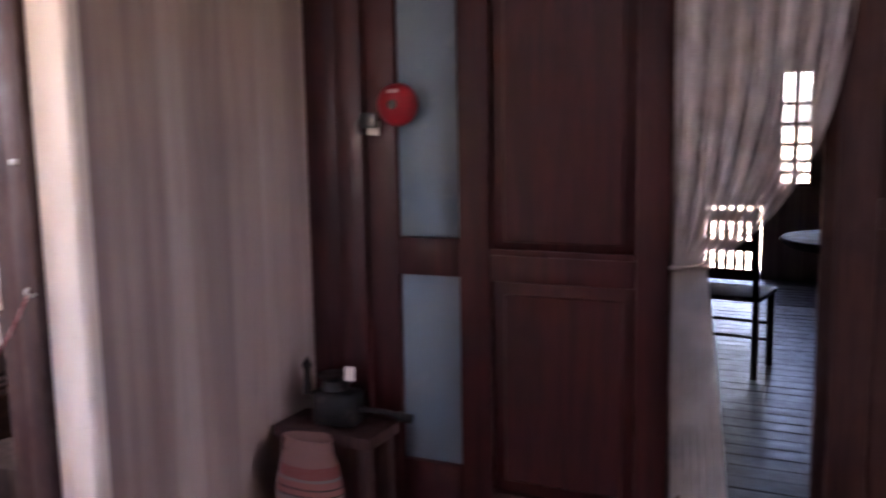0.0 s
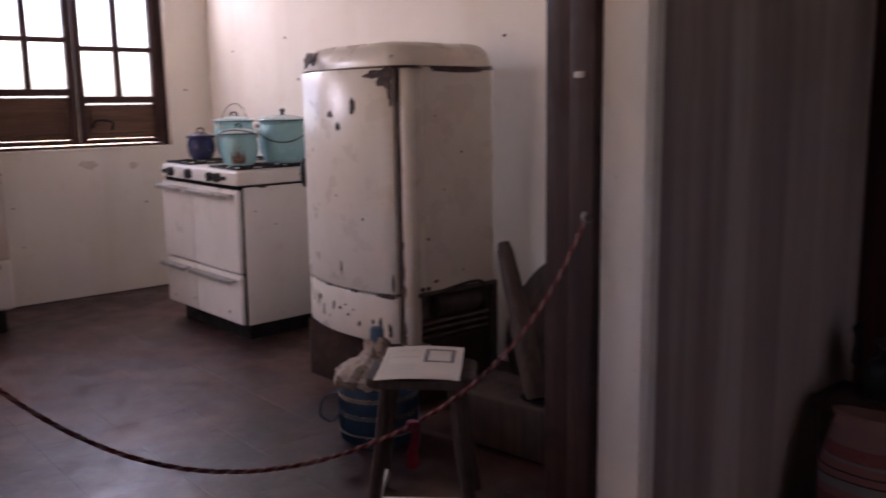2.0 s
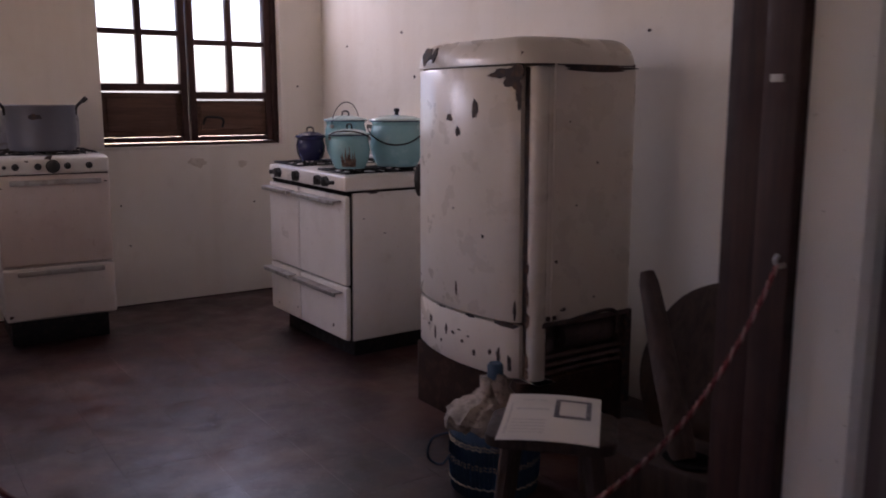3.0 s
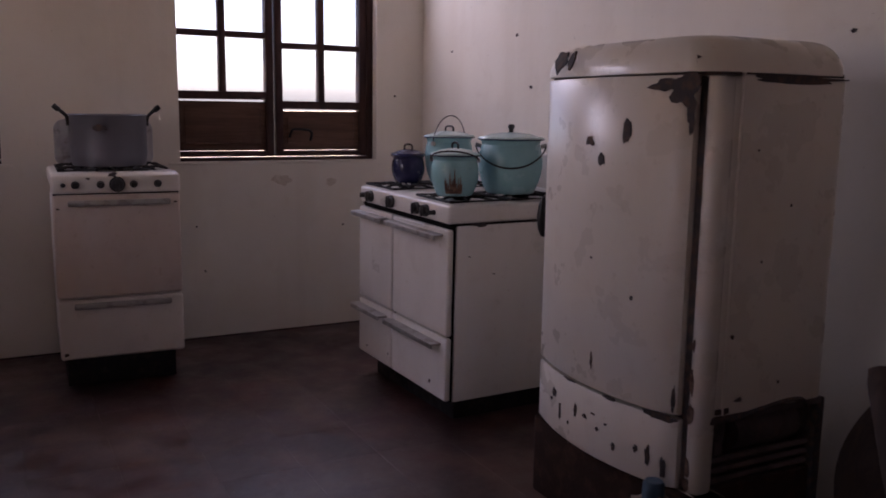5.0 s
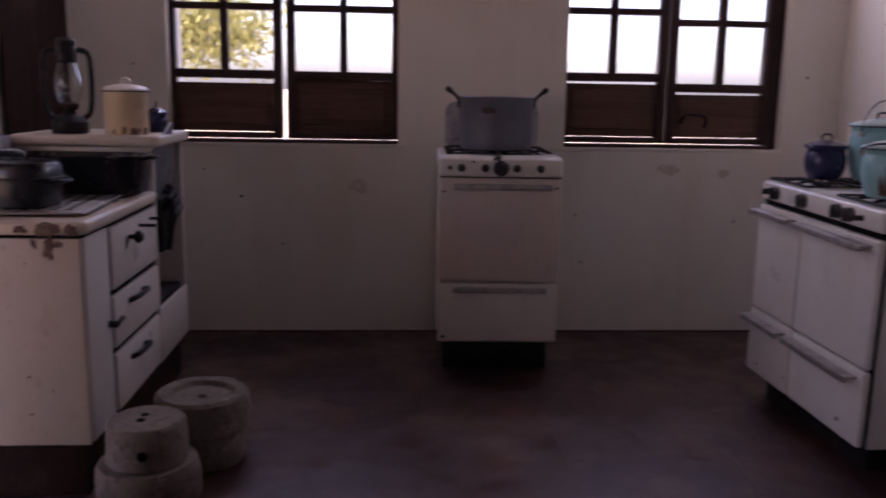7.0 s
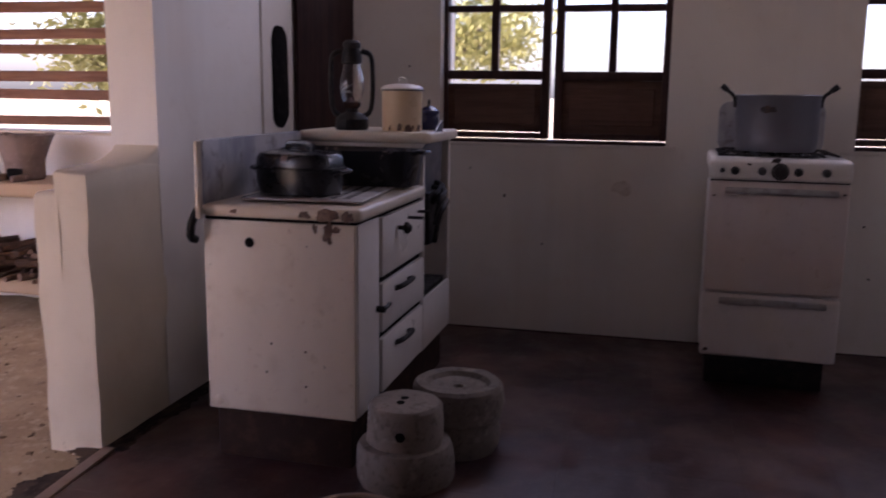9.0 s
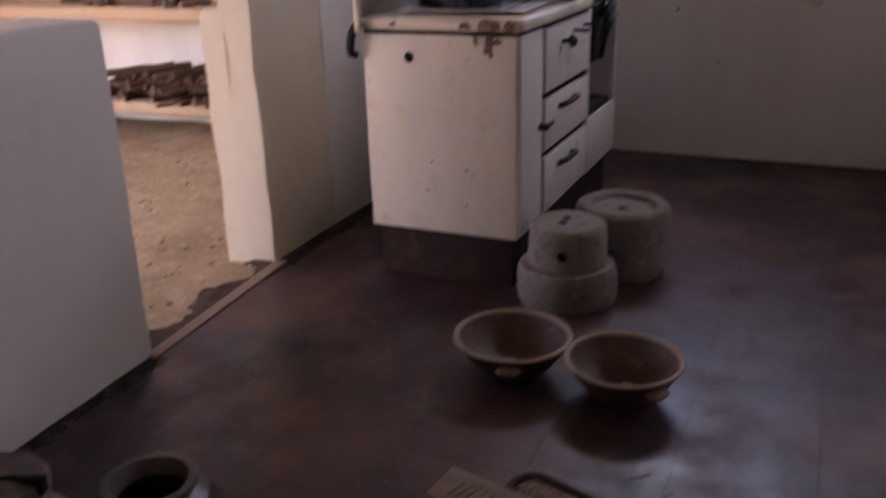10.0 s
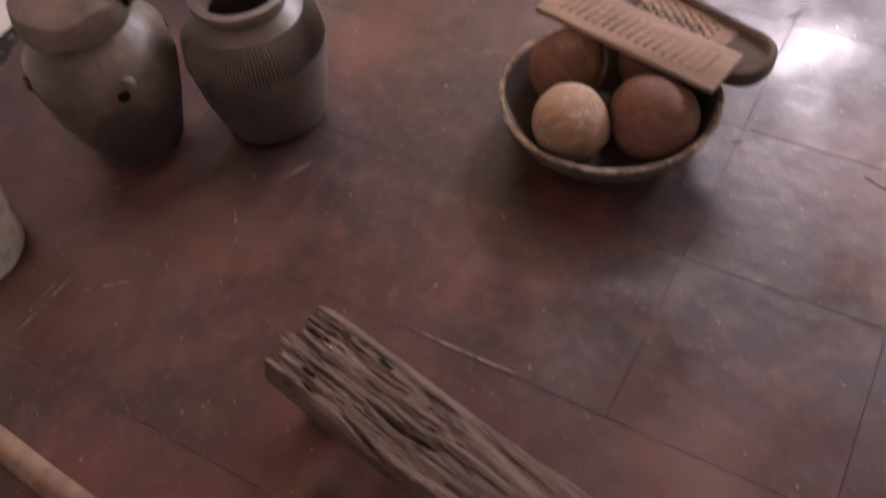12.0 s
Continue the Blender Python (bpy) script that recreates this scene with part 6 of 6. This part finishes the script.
bench = thing("wooden_trough", pose(-2.73, 2.49, 0, 0, 0, 9), "heavy dark wooden block with a mortar hollow on the floor", "mortar")
part("block", rough_up(joined(outline(rrect(-0.33, -0.14, 0.3, 0.14, 0.05, 5), 0.0, 0.2, 0.012)), 0.008, 6), STOOLWOOD, bench)
# flat black disc paints the hollow's shade on the block
part("hollow", moved(lathe([(0.085, 0.002), (0.075, 0.004), (0, 0.001)], 28, flat=0.8), pose(0.04, -0.05, 0.206)), SOOTSHADE, bench, "dark mortar hollow")
pes = thing("pestle", pose(-2.69, 2.43, 0.21, -8, -26, 0), "long dark wooden pestle leaning in the mortar hollow", "pestle")
part("shaft", rough_up(lathe([(0, 0), (0.036, 0.0), (0.042, 0.03), (0.041, 0.2), (0.038, 0.36), (0.035, 0.46), (0.031, 0.55), (0.022, 0.585), (0, 0.59)], 24, 0.02), 0.003, 8), PESTLEWOOD, pes)
disc = solo("wooden_disc", rough_up(lathe([(0, 0), (0.3, 0.002), (0.33, 0.012), (0.33, 0.028), (0.3, 0.034), (0.1, 0.036), (0, 0.034)], 48, 0.01), 0.003, 6), STOOLWOOD, pose(-3.0, 2.985, 0.305, 65, 0, 4), "large round dark wooden tray leaning on the wall", "tray")

# rope across the doorway
hk = thing("rope_hook", pose(-2.065, 1.945, 0.952), "small pale hook screwed into the door frame", "hook")
part("hook", tube(curve([(0, 0.0, 0.0), (0, -0.02, 0.0), (0, -0.03, 0.012), (0, -0.022, 0.022)], 5), 0.005, 7), STEEL, hk)
hk2 = copy_thing(hk, pose(-2.065, 0.45, 0.95, 0, 0, 180))
rope = thing("barrier_rope", pose(0, 0, 0), "thin twisted red and pale rope hung across the doorway", "rope")
ya, yb, zl = 0.475, 1.918, 0.553
cen = []
for i in range(521):
    u = i / 520
    y = ya + (yb - ya) * u
    c = math.cosh(2.1 * (2 * u - 1))
    cen.append(Vector((-2.065 + 0.006 * math.sin(u * 9), y, zl + (0.955 - zl) * (c - 1) / (math.cosh(2.1) - 1))))
for k, mat in enumerate((ROPERED, ROPERED, ROPEPALE)):
    pts = []
    for i, c in enumerate(cen):
        a = i * 0.55 + k * 2.0944
        pts.append(c + Vector((math.cos(a), 0, math.sin(a))) * 0.0026)
    part("strand", tube(pts, 0.0025, 5), mat, rope)
tie = thing("cloth_tie", pose(-2.065, 1.36, 0.567), "scrap of red cloth knotted on the rope", "cloth")
part("knot", rough_up(lathe([(0, -0.014), (0.012, -0.01), (0.016, 0), (0.012, 0.01), (0, 0.014)], 12), 0.003, 60), PINKCLOTH, tie)
tail = bmesh.new()
rr = []
for k in range(9):
    z = -0.01 - 0.011 * k
    wd = 0.008 + 0.012 * math.sin(k / 8 * 2.6)
    rr.append([tail.verts.new((0.006 * math.sin(j * 1.4 + k * 0.5), wd * (j / 3 - 1) + 0.004 * math.sin(k), z)) for j in range(7)])
for a, b in zip(rr, rr[1:]):
    for jx in range(6):
        tail.faces.new((a[jx], a[jx + 1], b[jx + 1], b[jx]))
bmesh.ops.solidify(tail, geom=tail.faces[:], thickness=0.002)
part("tail", tail, PINKCLOTH, tie, "thin hanging end")

# ---- hall: alarm bell, tag, old machine with a striped bag ----
bell = thing("alarm_bell", pose(-1.41, YD - 0.012, 1.463, 90, 0, 0), "round red alarm bell on the door frame", "bell")
part("gong", lathe([(0.068, 0.0), (0.07, 0.01), (0.068, 0.03), (0.055, 0.045), (0.02, 0.052), (0, 0.053)], 40), REDPAINT, bell)
part("boss", lathe([(0.016, 0.05), (0.015, 0.06), (0, 0.062)], 18), KNOB, bell)
part("label", moved(box((-0.02, -0.006, 0), (0.02, 0.006, 0.001), 0), pose(0, 0.043, 0.0485, -22)), PAPER, bell)
part("back_plate", lathe([(0, -0.03), (0.05, -0.03), (0.05, 0.004), (0, 0.004)], 24), IRON, bell)
tg = thing("wall_tag", pose(-1.51, YD - 0.014, 1.39), "small white paper tag with wire on the door frame", "tag")
part("paper", moved(box((-0.024, -0.003, -0.024), (0.024, 0.0, 0.024), 0.001), pose(0, 0, 0, 0, 4)), PAPER, tg)
part("wire_box", joined(box((-0.045, -0.014, 0.0), (0.02, 0.0, 0.05), 0.004), tube(curve([(-0.04, -0.01, 0.04), (-0.06, -0.015, 0.01), (-0.05, -0.012, -0.015), (-0.02, -0.008, -0.02)], 5), 0.003, 6)), KNOB, tg)

mc = thing("old_machine", pose(-1.6, 2.7, 0), "black cast-iron hand mill on a dark wooden stand", "mill")
part("stand_top", box((-0.19, -0.1, 0.37), (0.19, 0.1, 0.41), 0.006), FRAMEWOOD, mc)
for x in (-0.15, 0.15):
    for y in (-0.07, 0.07):
        part("leg", box((x - 0.02, y - 0.02, 0), (x + 0.02, y + 0.02, 0.372), 0.004), FRAMEWOOD, mc)
part("body", joined(box((-0.07, -0.05, 0.41), (0.09, 0.05, 0.53), 0.02, 3), lathe([(0.05, 0.53), (0.04, 0.56), (0.06, 0.58), (0, 0.58)], 20)), IRON, mc)
part("post", moved(lathe([(0, 0), (0.018, 0), (0.012, 0.08), (0.018, 0.1), (0, 0.13)], 14), pose(-0.11, 0, 0.5)), IRON, mc)
part("crank", joined(tube([(0.09, 0, 0.47), (0.2, -0.01, 0.475), (0.27, -0.01, 0.465)], 0.01, 8), tube([(0.24, -0.01, 0.468), (0.29, -0.01, 0.463)], 0.016, 10)), IRON, mc, "crank with a round grip")
tg2 = solo("paper_tag", box((-0.018, -0.002, -0.024), (0.018, 0.001, 0.024), 0.001), PAPER, pose(-1.505, 2.64, 0.605, 0, 3, 8), "small upright cream paper tag on the mill", "tag")
part("pin", tube([(0, 0.002, -0.022), (0, 0.01, -0.03), (0.0, 0.03, -0.03)], 0.003, 6), IRON, tg2)
bag = thing("striped_bag", pose(-1.6, 2.53, 0.0), "full woven cloth bag striped red, grey and pink", "bag")
part("body", rough_up(lathe([(0, 0), (0.09, 0.0), (0.105, 0.02), (0.115, 0.12), (0.118, 0.25), (0.108, 0.33), (0.09, 0.38)], 44, 0.08, 0.55), 0.008, 7), STRIPES, bag)
part("mouth", rough_up(lathe([(0.092, 0.378), (0.084, 0.4), (0.088, 0.42), (0.07, 0.418), (0.0, 0.4)], 44, 0.2, 0.5), 0.008, 9), STRIPES, bag, "gathered mouth of the bag")

# ---- lace curtain in the front-room doorway ----
cur = thing("lace_curtain", pose(0, 0, 0), "sheer white lace curtain tied back to one side", "curtain")


def drape(z):
    """Left edge, right edge and fold depth at height z."""
    if z > 0.98:
        t = (z - 0.98) / 1.25
        return -0.52 + 0.0 * t, -0.425 + 0.38 * (1 - math.exp(-t / 0.21)), 0.012 + 0.02 * t
    t = (0.98 - z) / 0.75
    return -0.52, -0.425 + 0.07 * min(1, t * 1.1), 0.02


cb = bmesh.new()
rows = []
for k in range(71):
    z = 0.27 + (2.23 - 0.27) * k / 70
    xl, xr, dep = drape(z)
    row = []
    for i in range(91):
        u = i / 90
        ph = u * 46 + 0.8 * math.sin(z * 2.2 + u * 5)
        row.append(cb.verts.new((xl + (xr - xl) * u, YD - 0.05 + dep * math.sin(ph) + 0.01 * math.sin(z * 7 + u * 3), z + 0.02 * math.sin(u * 9) * (k == 0))))
    rows.append(row)
for a, b in zip(rows, rows[1:]):
    for i in range(90):
        cb.faces.new((a[i], a[i + 1], b[i + 1], b[i]))
part("cloth", cb, LACE, cur, smooth=180)
part("tie_band", tube([(-0.474 + 0.049 * math.cos(a), YD - 0.05 + 0.028 * math.sin(a), 0.985 + 0.008 * math.cos(a)) for a in [2 * math.pi * i / 30 for i in range(30)]], 0.005, 8, closed=True), LACE, cur)
part("rod", tube([(-0.56, YD - 0.05, 2.24), (0.3, YD - 0.05, 2.24)], 0.012, 8), FRAMEWOOD, cur)

# ---- front room ----


def chair(m, label):
    c = thing("dining_chair", m, label, "chair", "chairs in the front room")
    part("seat", box((-0.21, -0.2, 0.43), (0.21, 0.2, 0.46), 0.012), FRAMEWOOD, c)
    for x in (-0.18, 0.18):
        part("leg", tube([(x, -0.17, 0), (x, -0.17, 0.43)], 0.02, 8), FRAMEWOOD, c)
        part("leg", tube([(x, 0.18, 0), (x, 0.18, 0.45), (x, 0.22, 0.95)], 0.02, 8), FRAMEWOOD, c)
    for z in (0.58, 0.74, 0.9):
        part("back_slat", box((-0.17, 0.185 + (z - 0.5) * 0.07, z - 0.03), (0.17, 0.205 + (z - 0.5) * 0.07, z + 0.03), 0.006), FRAMEWOOD, c)
    for z in (0.15, 0.25):
        part("stretcher", tube([(-0.18, -0.17, z), (0.18, -0.17, z)], 0.01, 6), FRAMEWOOD, c)
    return c


chair(pose(-0.66, 5.4, 0, 0, 0, 172), "dark wooden chair before the bright window")
chair(pose(0.6, 5.4, 0, 0, 0, -60), "dark wooden chair beside the table")
tb = thing("round_table", pose(0.04, 5.62, 0), "dark round wooden table in the front room", "table")
part("tabletop", lathe([(0, 0.70), (0.43, 0.7), (0.47, 0.735), (0.46, 0.75), (0, 0.75)], 40), FRAMEWOOD, tb)
part("pedestal", lathe([(0.2, 0), (0.18, 0.04), (0.05, 0.1), (0.04, 0.6), (0.1, 0.72), (0, 0.72)], 24), FRAMEWOOD, tb)
w4 = thing("window_4", pose(0, 0, 0), "bright front-room window with dark bars", "window")
w4["kind"] = "structure"
part("window_frame", joined(*[box((x, 8.64, 0.84), (x + 0.035, 8.7, 1.88), 0.004) for x in (-0.68, -0.545, -0.405)], *[box((-0.67, 8.645, z), (-0.38, 8.695, z + 0.03), 0.004) for z in (0.841, 0.95, 1.05, 1.2, 1.38, 1.56, 1.845)]), FRAMEWOOD, w4)
for i in range(6):
    part("baluster", moved(lathe([(0.012, 0.04), (0.022, 0.12), (0.014, 0.2), (0.024, 0.38), (0.014, 0.55), (0.02, 0.62), (0.012, 0.66)], 10), pose(-1.26 + 0.08 * i, 8.68, 0)), FRAMEWOOD, w4)

# ---- annex: shelves with firewood and a clay brazier ----
for nm, z0, z1, lab in (("masonry_shelf", 0.66, 0.74, "plastered masonry shelf along the annex wall"), ("lower_shelf", 0.12, 0.2, "low masonry shelf for firewood")):
    sh_ = solo(nm, rough_up(box((-6.58, -4.6, z0), (-6.08, -1.4, z1), 0.02, 3), 0.006, 5, z0), TAN, pose(0, 0, 0), lab, "shelf")
for k, y in enumerate((-4.4, -1.5)):
    solo("shelf_pier", box((-6.57, y - 0.1, -0.05), (-6.12, y + 0.1, 0.662), 0.01), ANNEX, pose(0, 0, 0), "plastered pier carrying the shelves", "pier")
brz = thing("clay_brazier", pose(-6.28, -2.67, 0.742) @ Matrix.Scale(0.86, 4), "grey clay brazier with a stoke hole on the shelf", "brazier")
part("body", rough_up(lathe([(0, 0), (0.11, 0), (0.12, 0.01), (0.125, 0.12), (0.15, 0.2), (0.18, 0.27), (0.185, 0.29), (0.16, 0.29), (0.14, 0.24), (0, 0.2)], 40, 0.02), 0.004, 10), GREYCLAY, brz)
for a in (20, 140, 260):
    part("pot_lug", moved(rough_up(box((-0.03, -0.025, 0), (0.03, 0.025, 0.03), 0.008), 0.003, 20), pose(0.16 * math.cos(radians(a)), 0.16 * math.sin(radians(a)), 0.272, 0, 0, a)), GREYCLAY, brz)
for dy in (-0.075, 0.06):
    part("hearth_lip", rough_up(box((0.09, 0.005 + dy, 0.0), (0.23, 0.04 + dy, 0.045), 0.012, 2), 0.005, 14, dy), GREYCLAY, brz)
part("stoke_hole", moved(outline(rrect(-0.05, 0, 0.05, 0.07, 0.015, 3), 0, 0.012, 0), pose(0.119, 0.02, 0.01, 90, 0, 100)), SOOTSHADE, brz)
rnd = random.Random(5)
for k in range(104):
    layer = k // 18
    lower = layer < 5
    y = -3.55 + 0.1 * min(layer, 4) + (1.45 - 0.17 * min(layer, 4)) * ((k % 18) + rnd.uniform(-0.4, 0.4)) / 17 if lower else rnd.uniform(-3.6, -2.95)
    r0 = rnd.choice((0.011, 0.014, 0.018, 0.024, 0.03))
    z = (0.196 + 0.034 * layer) if lower else 0.737
    a = rnd.uniform(-0.35, 0.35) + (0.0, 0.5, -0.5, 0.7, -0.3, 1.3)[min(layer, 5)]
    l = rnd.uniform(0.28, 0.48)
    c = Vector((-6.25 + rnd.uniform(-0.03, 0.05), y, z + r0))
    dvec = Vector((math.cos(a), math.sin(a), 0.0))
    pts = [c + dvec * l * (s - 0.5) + Vector((0, 0.022 * rnd.uniform(-1, 1), 0.006 * rnd.uniform(-1, 1))) for s in (0, 0.25, 0.5, 0.75, 1)]
    solo("firewood_stick", tube(pts, r0, 7, r0 * 0.75), STICKWOOD, pose(0, 0, 0), "dry crooked stick of firewood" + (" on the low shelf" if lower else " on the upper shelf"), "firewood", "firewood in the annex")


# ---- trees outside the windows ----
def tree(m, h, spread, n, leafmat, seed, label):
    rn = random.Random(seed)
    t = thing("tree", m, label, "tree", "trees outside")
    limbs = [tube(curve([(0, 0, 0), (0.06, 0.03, h * 0.25), (-0.05, 0.05, h * 0.55)], 5), 0.11, 8, 0.06)]
    tips = []
    for k in range(9):
        a, el = rn.uniform(0, 6.28), rn.uniform(0.2, 1.1)
        b0 = Vector((-0.03, 0.04, h * rn.uniform(0.35, 0.55)))
        tip = b0 + Vector((math.cos(a) * math.cos(el), math.sin(a) * math.cos(el), math.sin(el))) * spread * rn.uniform(0.6, 1.05)
        limbs.append(tube(curve([b0, (b0 + tip) / 2 + Vector((0, 0, 0.15)), tip], 4), 0.05, 6, 0.012))
        tips += [tip, (b0 + tip) / 2 + Vector((0, 0, 0.1))]
    part("trunk", joined(*limbs), BRANCH, t)
    verts, faces = [], []
    for k in range(n):
        c = rn.choice(tips) + Vector((rn.gauss(0, 1), rn.gauss(0, 1), rn.gauss(0, 0.8))) * spread * 0.2
        u = Vector((rn.gauss(0, 1), rn.gauss(0, 1), rn.gauss(0, 1))).normalized()
        v = u.orthogonal().normalized()
        s = rn.uniform(0.05, 0.1)
        i = len(verts)
        verts += [c - u * s, c + v * s * 0.4, c + u * s, c - v * s * 0.4]
        faces.append((i, i + 1, i + 2, i + 3))
    me = bpy.data.meshes.new("crown")
    me.from_pydata([tuple(q) for q in verts], [], faces)
    me.materials.append(leafmat)
    ob = new("crown", me)
    ob.parent = t
    ob["kind"] = "stuff"
    return t


tree(pose(-15.5, -2.7, -0.16), 3.6, 1.5, 5000, LEAF2, 3, "leafy green tree outside the kitchen window")
tree(pose(-13, -6.5, -0.16), 3.0, 1.4, 5000, LEAF2, 12, "leafy green tree beyond the annex window")

# ---- small marks on the walls ----
def wall_mark(name, owner, m, r, seed, mat, sx=1.0, sy=1.0):
    ob = part(name, moved(blot(r, seed, 0.002, 14, sx, sy, 0.5), m), mat, bpy.data.objects[owner])
    return ob


for i, (y, z, r) in enumerate(((2.97, 1.377, 0.011), (2.63, 0.609, 0.01), (1.808, 0.382, 0.01), (1.765, 0.637, 0.01), (-0.175, 0.861, 0.008), (0.012, 0.722, 0.011), (0.218, 0.474, 0.01), (-0.51, 1.385, 0.009))):
    wall_mark("nail_hole", "wall_west", pose(XW + 0.0005, y, z, 90, 0, 90), r * 0.6, i + 3, CHIP)
for i, (y, z, r, sx) in enumerate(((2.26, 0.887, 0.035, 1.5), (2.55, 0.862, 0.03, 1.2), (0.615, 0.78, 0.045, 1.0))):
    wall_mark("smudge", "wall_west", pose(XW + 0.0005, y, z, 90, 0, 90), r, i + 31, SMUDGE, sx, 0.8)
for i, (x, z, r) in enumerate(((-3.576, 1.556, 0.011), (-5.515, 1.673, 0.012), (-6.204, 1.628, 0.009), (-5.374, 1.415, 0.012))):
    wall_mark("nail_hole", "wall_north", pose(x, YF - 0.0005, z, 90, 0, 0), r * 0.75, i + 13, CHIP, 1.3, 0.8)

# dry leaves, clods and stones on the annex floor
rl = random.Random(21)
verts, faces = [], []
for _ in range(900):
    cx, cy = rl.uniform(-6.0, -3.6), -5.0 + 3.95 * rl.random() ** 0.6
    s_ = rl.choice((0.006, 0.009, 0.012, 0.02)) * rl.uniform(0.7, 1.3)
    z0 = -0.03 + 0.02 * noise.noise(Vector((cx, cy, 0)) * 2.1) + 0.008 * noise.noise(Vector((cx, cy, 0)) * 9)
    a0, flat_ = rl.uniform(0, 6.28), rl.uniform(0.25, 0.7)
    k0 = len(verts)
    for j in range(5):
        a = a0 + j * 1.2566
        rr = s_ * rl.uniform(0.6, 1.2)
        verts.append((cx + rr * math.cos(a), cy + rr * 0.8 * math.sin(a), z0 - 0.002))
    verts.append((cx + rl.uniform(-0.3, 0.3) * s_, cy + rl.uniform(-0.3, 0.3) * s_, z0 + s_ * flat_))
    faces += [(k0 + j, k0 + (j + 1) % 5, k0 + 5) for j in range(5)]
me = bpy.data.meshes.new("earth_litter")
me.from_pydata(verts, [], faces)
me.materials.append(LITTER)
tagged(new("earth_litter", me), "dry leaf bits, clods and small stones on bare earth", "litter", kind="stuff")

# pale scuffs and scratches on the polished floor
rs = random.Random(4)
SCUFFS = [(-2.806, 0.3, 90, 0.1, 0.0022), (-2.59, -0.35, 178, 0.055, 0.002), (-3.0, -0.14, 155, 0.036, 0.002), (-2.66, -0.28, 130, 0.03, 0.002)]
SCUFFS += [(rs.uniform(-4.4, -2.45), rs.uniform(-0.8, 1.2), rs.uniform(0, 180), rs.uniform(0.006, 0.03), rs.uniform(0.0012, 0.0026)) for _ in range(44)]
for i, (x, y, a, l, wd) in enumerate(SCUFFS):
    part("scuff", moved(blot(1.0, i + 60, 0.0004, 12, l, wd, 0.5), pose(x, y, 0.0006, 0, 0, a)), SCUFF, bpy.data.objects["floor"])

# ---- floor pieces, last ----
tile_me = mesh_from("tile", box((-0.1507, -0.1498, -0.01), (0.1507, 0.1498, 0.0), 0.0004, 1), RED)
floor_ob = bpy.data.objects["floor"]
for i in range(16):
    for k in range(15):
        x, y = -2.5 + 0.1509 - 0.3018 * i, 0.51 - 0.15 + 0.3 * (k - 5)
        if x < XW - 0.1 or y > YF + 0.1 or y < YL - 0.02:
            continue
        o = new("tile", tile_me)
        o.parent = floor_ob
        o.location = (x, y, 0.0002 * noise.noise((i * 1.7, k * 2.3, 0.5)))
        o.rotation_euler = (0.0012 * noise.noise((i * 3.1, k * 1.3, 2.5)), 0.0012 * noise.noise((i * 1.3, k * 3.3, 4.5)), 0)
plank_me = mesh_from("plank", box((-2.0, -0.058, -0.02), (2.0, 0.058, 0.0), 0.003, 1), PLANK)
pf = bpy.data.objects["floor_front_room"]
for k in range(47):
    o = new("plank", plank_me)
    o.parent = pf
    o.location = (0, 3.0 + 0.12 * k, 0.0025 * noise.noise((k * 1.9, 0, 0)))
    o.rotation_euler = (0.02 * noise.noise((k * 2.7, 1.5, 0)), 0, 0)
